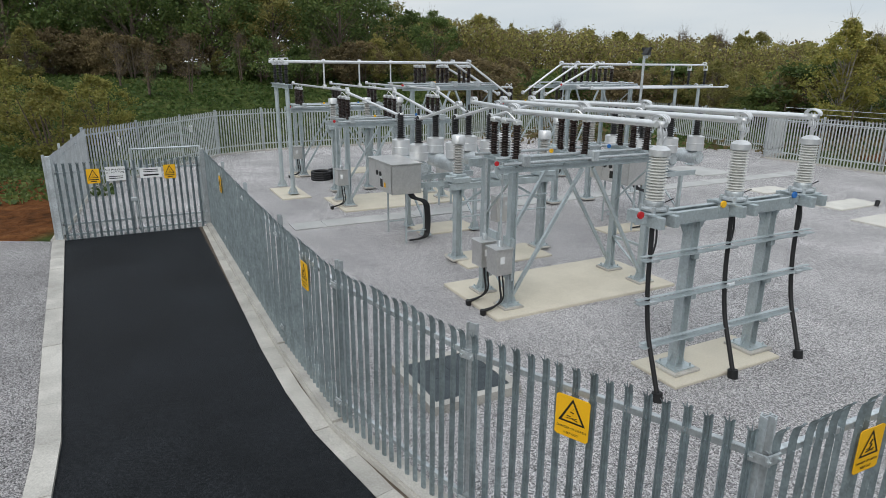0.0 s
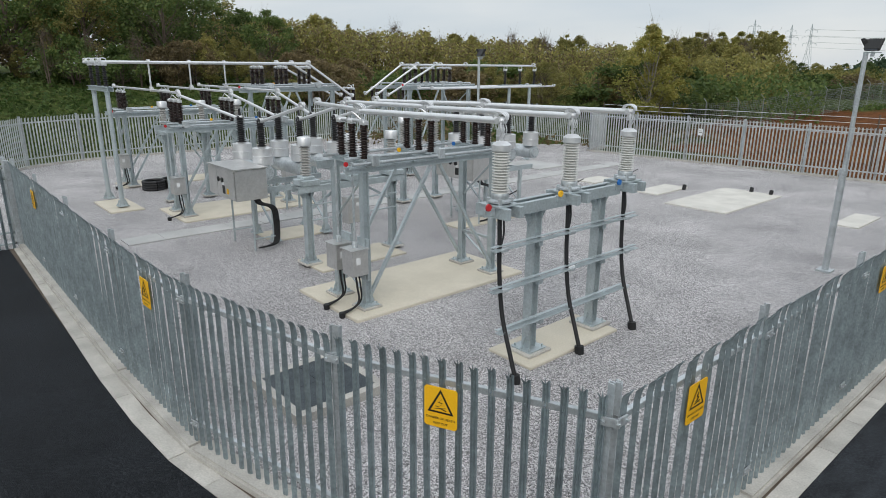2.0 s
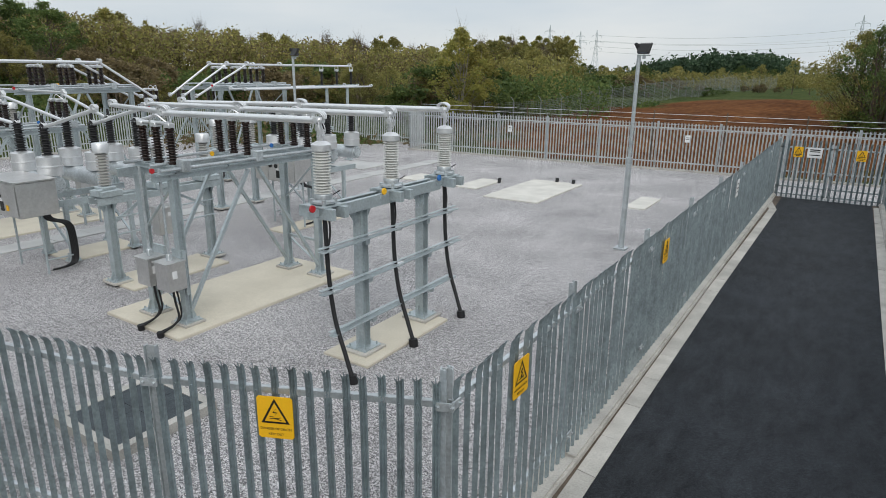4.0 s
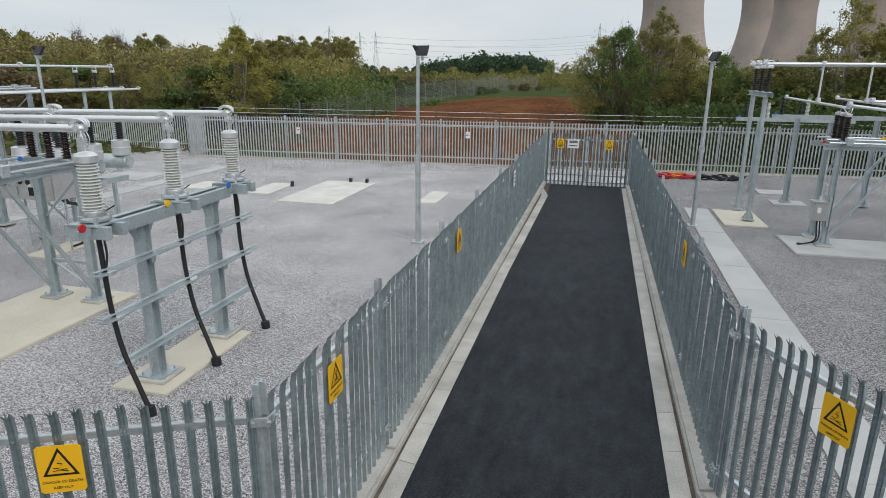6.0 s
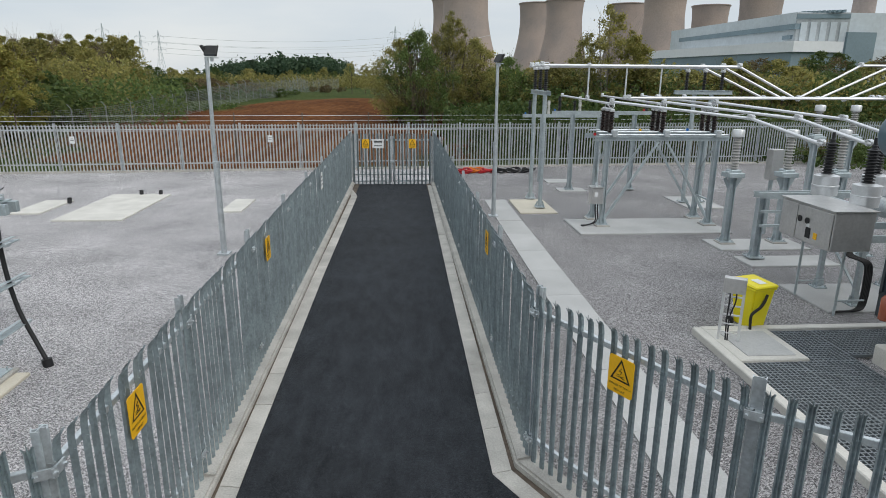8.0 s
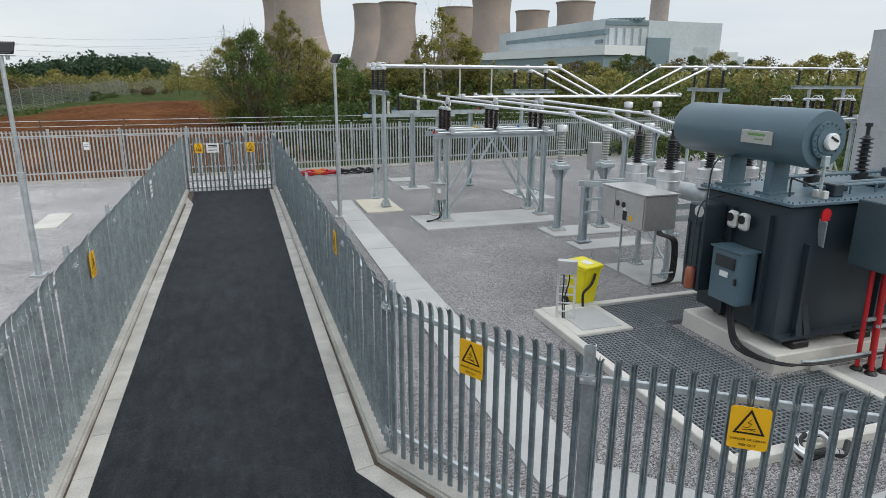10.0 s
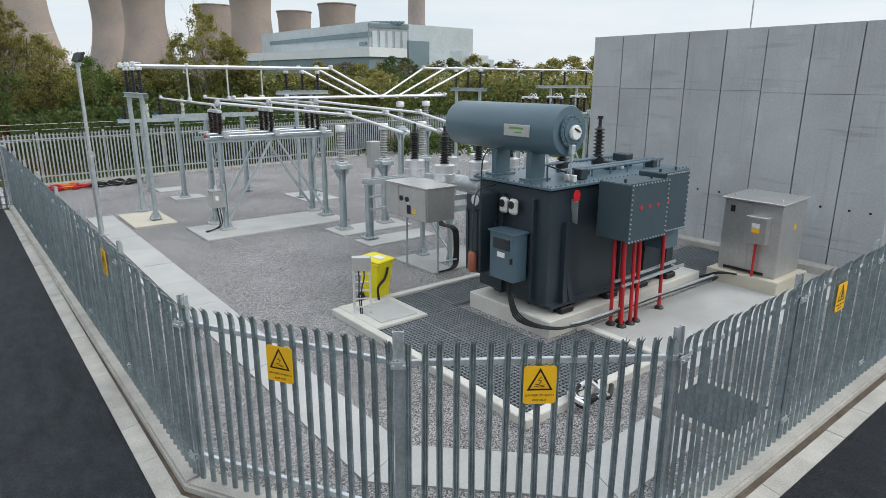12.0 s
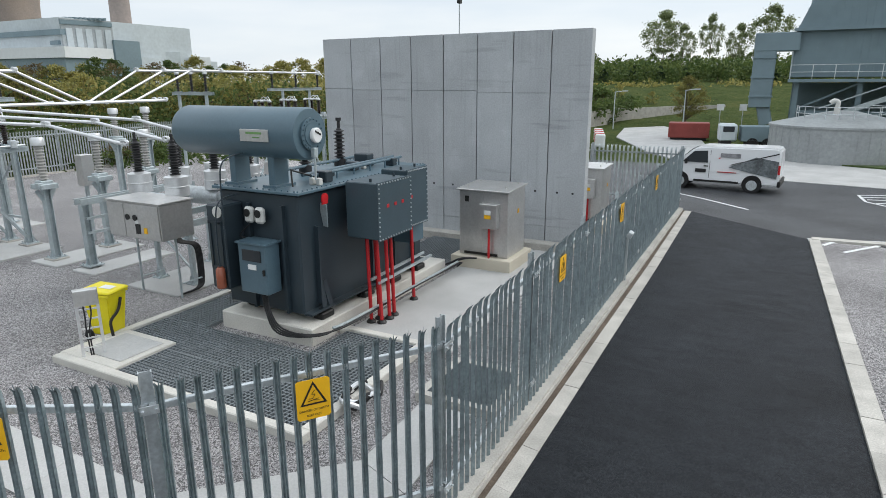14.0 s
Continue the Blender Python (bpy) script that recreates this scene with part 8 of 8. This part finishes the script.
box(bm, (0, 2.28, 0.42), (1.7, 0.12, 0.26), bevel=0.03)
part("front_bumper", bm, VANW, van)
bm = bmesh.new()
box(bm, (-W2 - 0.12, 1.18, 1.16), (0.18, 0.1, 0.22), bevel=0.03)
part("mirror", bm, BLACKP, van)
bm = bmesh.new()
box(bm, (0, 2.27, 0.72), (0.9, 0.06, 0.1), bevel=0.01)
part("grille", bm, BLACKP, van, "black grille")
for sx in (-1, 1):
    bm = bmesh.new()
    box(bm, (sx * 0.66, 2.2, 0.8), (0.36, 0.16, 0.18), rx=-12, bevel=0.03)
    part("headlight", bm, DARKGLASS, van, "clear headlight")
bm = bmesh.new()
lo = [bm.verts.new(p) for p in ((-0.76, 1.535, 1.12), (0.76, 1.535, 1.12), (0.68, 0.985, 1.65), (-0.68, 0.985, 1.65))]
hi = [bm.verts.new(v.co + Vector((0, 0.012, 0.012))) for v in lo]
bm.faces.new(hi)
bm.faces.new(lo[::-1])
for k in range(4):
    bm.faces.new((lo[k], lo[(k + 1) % 4], hi[(k + 1) % 4], hi[k]))
part("windscreen", bm, DARKGLASS, van, "dark windscreen")
van_panel("door_seam", [(0.27, 1.62), (0.285, 1.62), (0.285, 0.5), (0.27, 0.5)], BLACKP)
van_panel("door_seam", [(1.43, 1.04), (1.445, 1.04), (1.3, 0.62), (1.285, 0.62)], BLACKP)
van_panel("door_handle", [(0.34, 1.0), (0.5, 1.0), (0.5, 0.96), (0.34, 0.96)], BLACKP)

# squat storage tank with a cone roof, rails and the silo house behind
tk = thing("storage_tank", "squat pale grey steel tank with a shallow cone roof and rails", "tank", at=pose(42.1, -3.2, 0))
RT, ZT = 3.6, 1.9
bm = bmesh.new()
lathe(bm, (0, 0, 0), [(RT, 0), (RT, ZT)], 64)
part("shell", bm, TANKG, tk, "", True)
bm = bmesh.new()
lathe(bm, (0, 0, ZT), [(RT + 0.08, -0.03), (RT + 0.08, 0.08), (0.7, 0.78), (0.2, 0.82)], 64)
part("roof", bm, TANKG, tk, "", True)
for k in range(40):
    a = k * math.tau / 40
    bm = bmesh.new()
    box(bm, (RT * math.cos(a), RT * math.sin(a), ZT / 2), (0.02, 0.035, ZT - 0.05), rz=math.degrees(a))
    part("seam", bm, TANKG, tk)
bm = bmesh.new()
for k in range(14):
    a = math.pi * 0.5 + k * math.tau / 22
    p = (2.3 * math.cos(a), 2.3 * math.sin(a), 2.2)
    q = (2.3 * math.cos(a + math.tau / 22), 2.3 * math.sin(a + math.tau / 22), 2.2)
    rod(bm, p, (p[0], p[1], 2.95), 0.022, 6)
    for dz in (0.38, 0.75):
        rod(bm, (p[0], p[1], 2.2 + dz), (q[0], q[1], 2.2 + dz), 0.018, 6)
part("guard_rail", bm, GALV, tk)
bm = bmesh.new()
rod(bm, (-1.0, 0.4, 2.4), (-1.0, 0.4, 2.95), 0.14, 14)
hose(bm, [(-1.0, 0.4, 2.9), (-1.0, 0.4, 3.2), (-1.0, 0.6, 3.28), (-1.0, 0.75, 3.15)], 0.12, 12)
part("vent_pipe", bm, GREYI, tk, "", True)

si = thing("silo_house", "tall slate-blue clad silo house on dark steel legs with a duct", "building", at=pose(56, -6.5, 0))
bm = bmesh.new()
slab(bm, [(-2, 6.05), (-2, -14), (12, -14), (12, 6.05)], 4.6, 7.8)
top = []
for y0, z in ((6.05, 7.8), (5.2, 10.0), (3.4, 24.0)):
    top.append([bm.verts.new((x, y, z)) for x, y in ((-2, y0), (-2, -14), (12, -14), (12, y0))])
for lo, hi in zip(top, top[1:]):
    for k in range(4):
        bm.faces.new((lo[k], lo[(k + 1) % 4], hi[(k + 1) % 4], hi[k]))
bm.faces.new(top[-1])
part("cladding", bm, CLAD_D, si)
for k in range(44):
    y = 5.9 - k * 0.45
    bm = bmesh.new()
    zt = 24 if y < 3.4 else 7.8 + max(0, (6.05 - y) * 2.6) if y > 5.2 else 10.0 + (5.2 - y) * 7.7
    box(bm, (-2.03, y, (4.6 + zt) / 2), (0.06, 0.1, zt - 4.6))
    part("rib", bm, CLAD_D, si)
for z in (4.35, 7.9, 11.5):
    bm = bmesh.new()
    y0 = 6.2 if z < 8 else 4.9
    box(bm, (-2.3, (y0 - 14) / 2, z), (0.5, y0 + 14, 0.22))
    part("ledge", bm, CLAD_D, si)
for k in range(10):
    bm = bmesh.new()
    rod(bm, (-2.5, 6.1 - k * 1.4, 4.45), (-2.5, 6.1 - k * 1.4, 5.45), 0.03, 6)
    part("rail_post", bm, GALV_DULL, si)
bm = bmesh.new()
for z in (4.95, 5.45):
    rod(bm, (-2.5, 6.1, z), (-2.5, -6.5, z), 0.025, 6)
part("hand_rail", bm, GALV_DULL, si)
for y in (5.6, 1.6, -2.4, -6.4):
    for x in (-1.6, 5):
        bm = bmesh.new()
        i_post(bm, x, y, 0, 4.5, 0.35)
        part("leg", bm, CLAD_D, si)
for y0, y1 in ((5.6, 1.6), (1.6, -2.4), (-2.4, -6.4)):
    bm = bmesh.new()
    bar(bm, (-1.6, y0, 2.2), (-1.6, y1, 4.2), 0.12, 0.12)
    bar(bm, (-1.6, y0, 2.1), (-1.6, y1, 2.1), 0.15, 0.2)
    part("brace", bm, CLAD_D, si)
bm = bmesh.new()
bar(bm, (-2.6, 4.0, 1.5), (-2.6, -4.5, 5.0), 0.12, 0.35)
bar(bm, (-2.6, 4.0, 2.4), (-2.6, -4.5, 5.9), 0.06, 0.08)
part("stair", bm, STEEL, si)
bm = bmesh.new()
slab(bm, [(6.0, 5.6), (6.0, -12), (7, -12), (7, 5.6)], 0, 4.2)
part("inner_wall", bm, CLAD_D, si)
bm = bmesh.new()
box(bm, (-1.7, 7.9, 4.9), (1.5, 1.5, 5.0), bevel=0.05)
box(bm, (-1.7, 7.2, 7.1), (1.56, 2.96, 1.3), bevel=0.05)
box(bm, (-1.7, 7.5, 1.9), (1.1, 0.9, 1.6), rx=-14, bevel=0.05)
part("duct", bm, CLAD_D, si)
for z in (3.2, 4.6, 6.0):
    bm = bmesh.new()
    box(bm, (-1.7, 7.9, z), (1.64, 1.64, 0.1))
    part("duct_flange", bm, CLAD_D, si)

# far bits of the yard
sk = thing("skip_container", "dark red open steel skip beside the service road", "skip", at=pose(*at_az(-83.4, 52), 0, 0, 0, -83))
bm = bmesh.new()
box(bm, (0, 0, 0.75), (2.9, 1.8, 1.1), bevel=0.05)
part("body", bm, BRICKR, sk)
bm = bmesh.new()
for k in range(6):
    box(bm, (-1.2 + k * 0.48, -0.93, 0.75), (0.08, 0.06, 1.05))
part("ribs", bm, BRICKR, sk)
bm = bmesh.new()
box(bm, (0, 0, 0.1), (2.6, 1.2, 0.22))
part("skids", bm, BLACKP, sk)
lorry = thing("lorry", "pale grey lorry with a slate box body parked by the tank", "lorry", at=pose(*at_az(-87.6, 47), 0, 0, 0, -80))
bm = bmesh.new()
box(bm, (-1.0, 0, 1.0), (1.1, 1.6, 1.15), bevel=0.12)
part("cab", bm, CLAD, lorry)
bm = bmesh.new()
box(bm, (0.9, 0, 0.95), (2.2, 1.5, 1.0), bevel=0.04)
part("box_body", bm, CLAD_D, lorry)
bm = bmesh.new()
box(bm, (-1.0, -0.81, 1.25), (0.7, 0.02, 0.36))
part("cab_window", bm, DARKGLASS, lorry)
for x in (-1.1, 0.5, 1.4):
    bm = bmesh.new()
    rod(bm, (x, -0.75, 0.35), (x, 0.75, 0.35), 0.35, 18)
    part("wheel", bm, RUBBER, lorry, "", True)
for az, r, h in ((-77.2, 62, 3.4), (-82.9, 58, 3.6)):
    lp = thing("street_lamp", "slim grey street lamp by the service road", "street lamp", "road lamps", pose(*at_az(az, r), 0, 0, 0, az))
    bm = bmesh.new()
    rod(bm, (0, 0, 0), (0, 0, h), 0.06, 8, 0.04)
    part("pole", bm, GALV, lp)
    bm = bmesh.new()
    rod(bm, (0, 0, h), (0.8, 0, h + 0.1), 0.03, 6)
    box(bm, (0.9, 0, h + 0.1), (0.5, 0.2, 0.1))
    part("lantern", bm, GALV, lp)
for az in (-85.7, -87.4):
    sg = thing("road_sign", "small white square sign on a post", "sign", "road signs", pose(*at_az(az, 62), 0, 0, 0, az))
    bm = bmesh.new()
    rod(bm, (0, 0, 0), (0, 0, 2.3), 0.04, 6)
    part("post", bm, GALV, sg)
    bm = bmesh.new()
    box(bm, (0, -0.05, 2.1), (0.6, 0.03, 0.55))
    part("plate", bm, WHITE, sg)
rw = thing("retaining_wall", "low pale concrete retaining wall along the service road", "wall", at=pose(0, 0, 0))
bm = bmesh.new()
for a, b in zip(((50, 15.5), (60, 17), (70, 15.5), (80, 11)), ((60, 17), (70, 15.5), (80, 11), (86, 6))):
    bar(bm, (*a, 0.7), (*b, 0.7), 0.3, 1.6, (0, 0, 1))
part("run", bm, KERB, rw)
for k in range(7):
    br = thing("barrier", "red and white plastic road barrier", "barrier", "road barriers", pose(43 + k * 0.9, 10.6 + 0.25 * k, 0.0, 0, 0, 60))
    bm = bmesh.new()
    box(bm, (0, 0, 0.45), (0.8, 0.3, 0.9), bevel=0.08)
    part("body", bm, RED if k % 2 else WHITE, br)
mast = thing("weather_mast", "thin mast with a small lamp beyond the wall", "mast", at=pose(*at_az(-63.6, 60), 0))
bm = bmesh.new()
rod(bm, (0, 0, 0), (0, 0, 11.3), 0.06, 8)
part("pole", bm, GALV, mast)
bm = bmesh.new()
box(bm, (0, 0, 11.4), (0.5, 0.3, 0.35), bevel=0.04)
part("lamp", bm, BLACKP, mast)
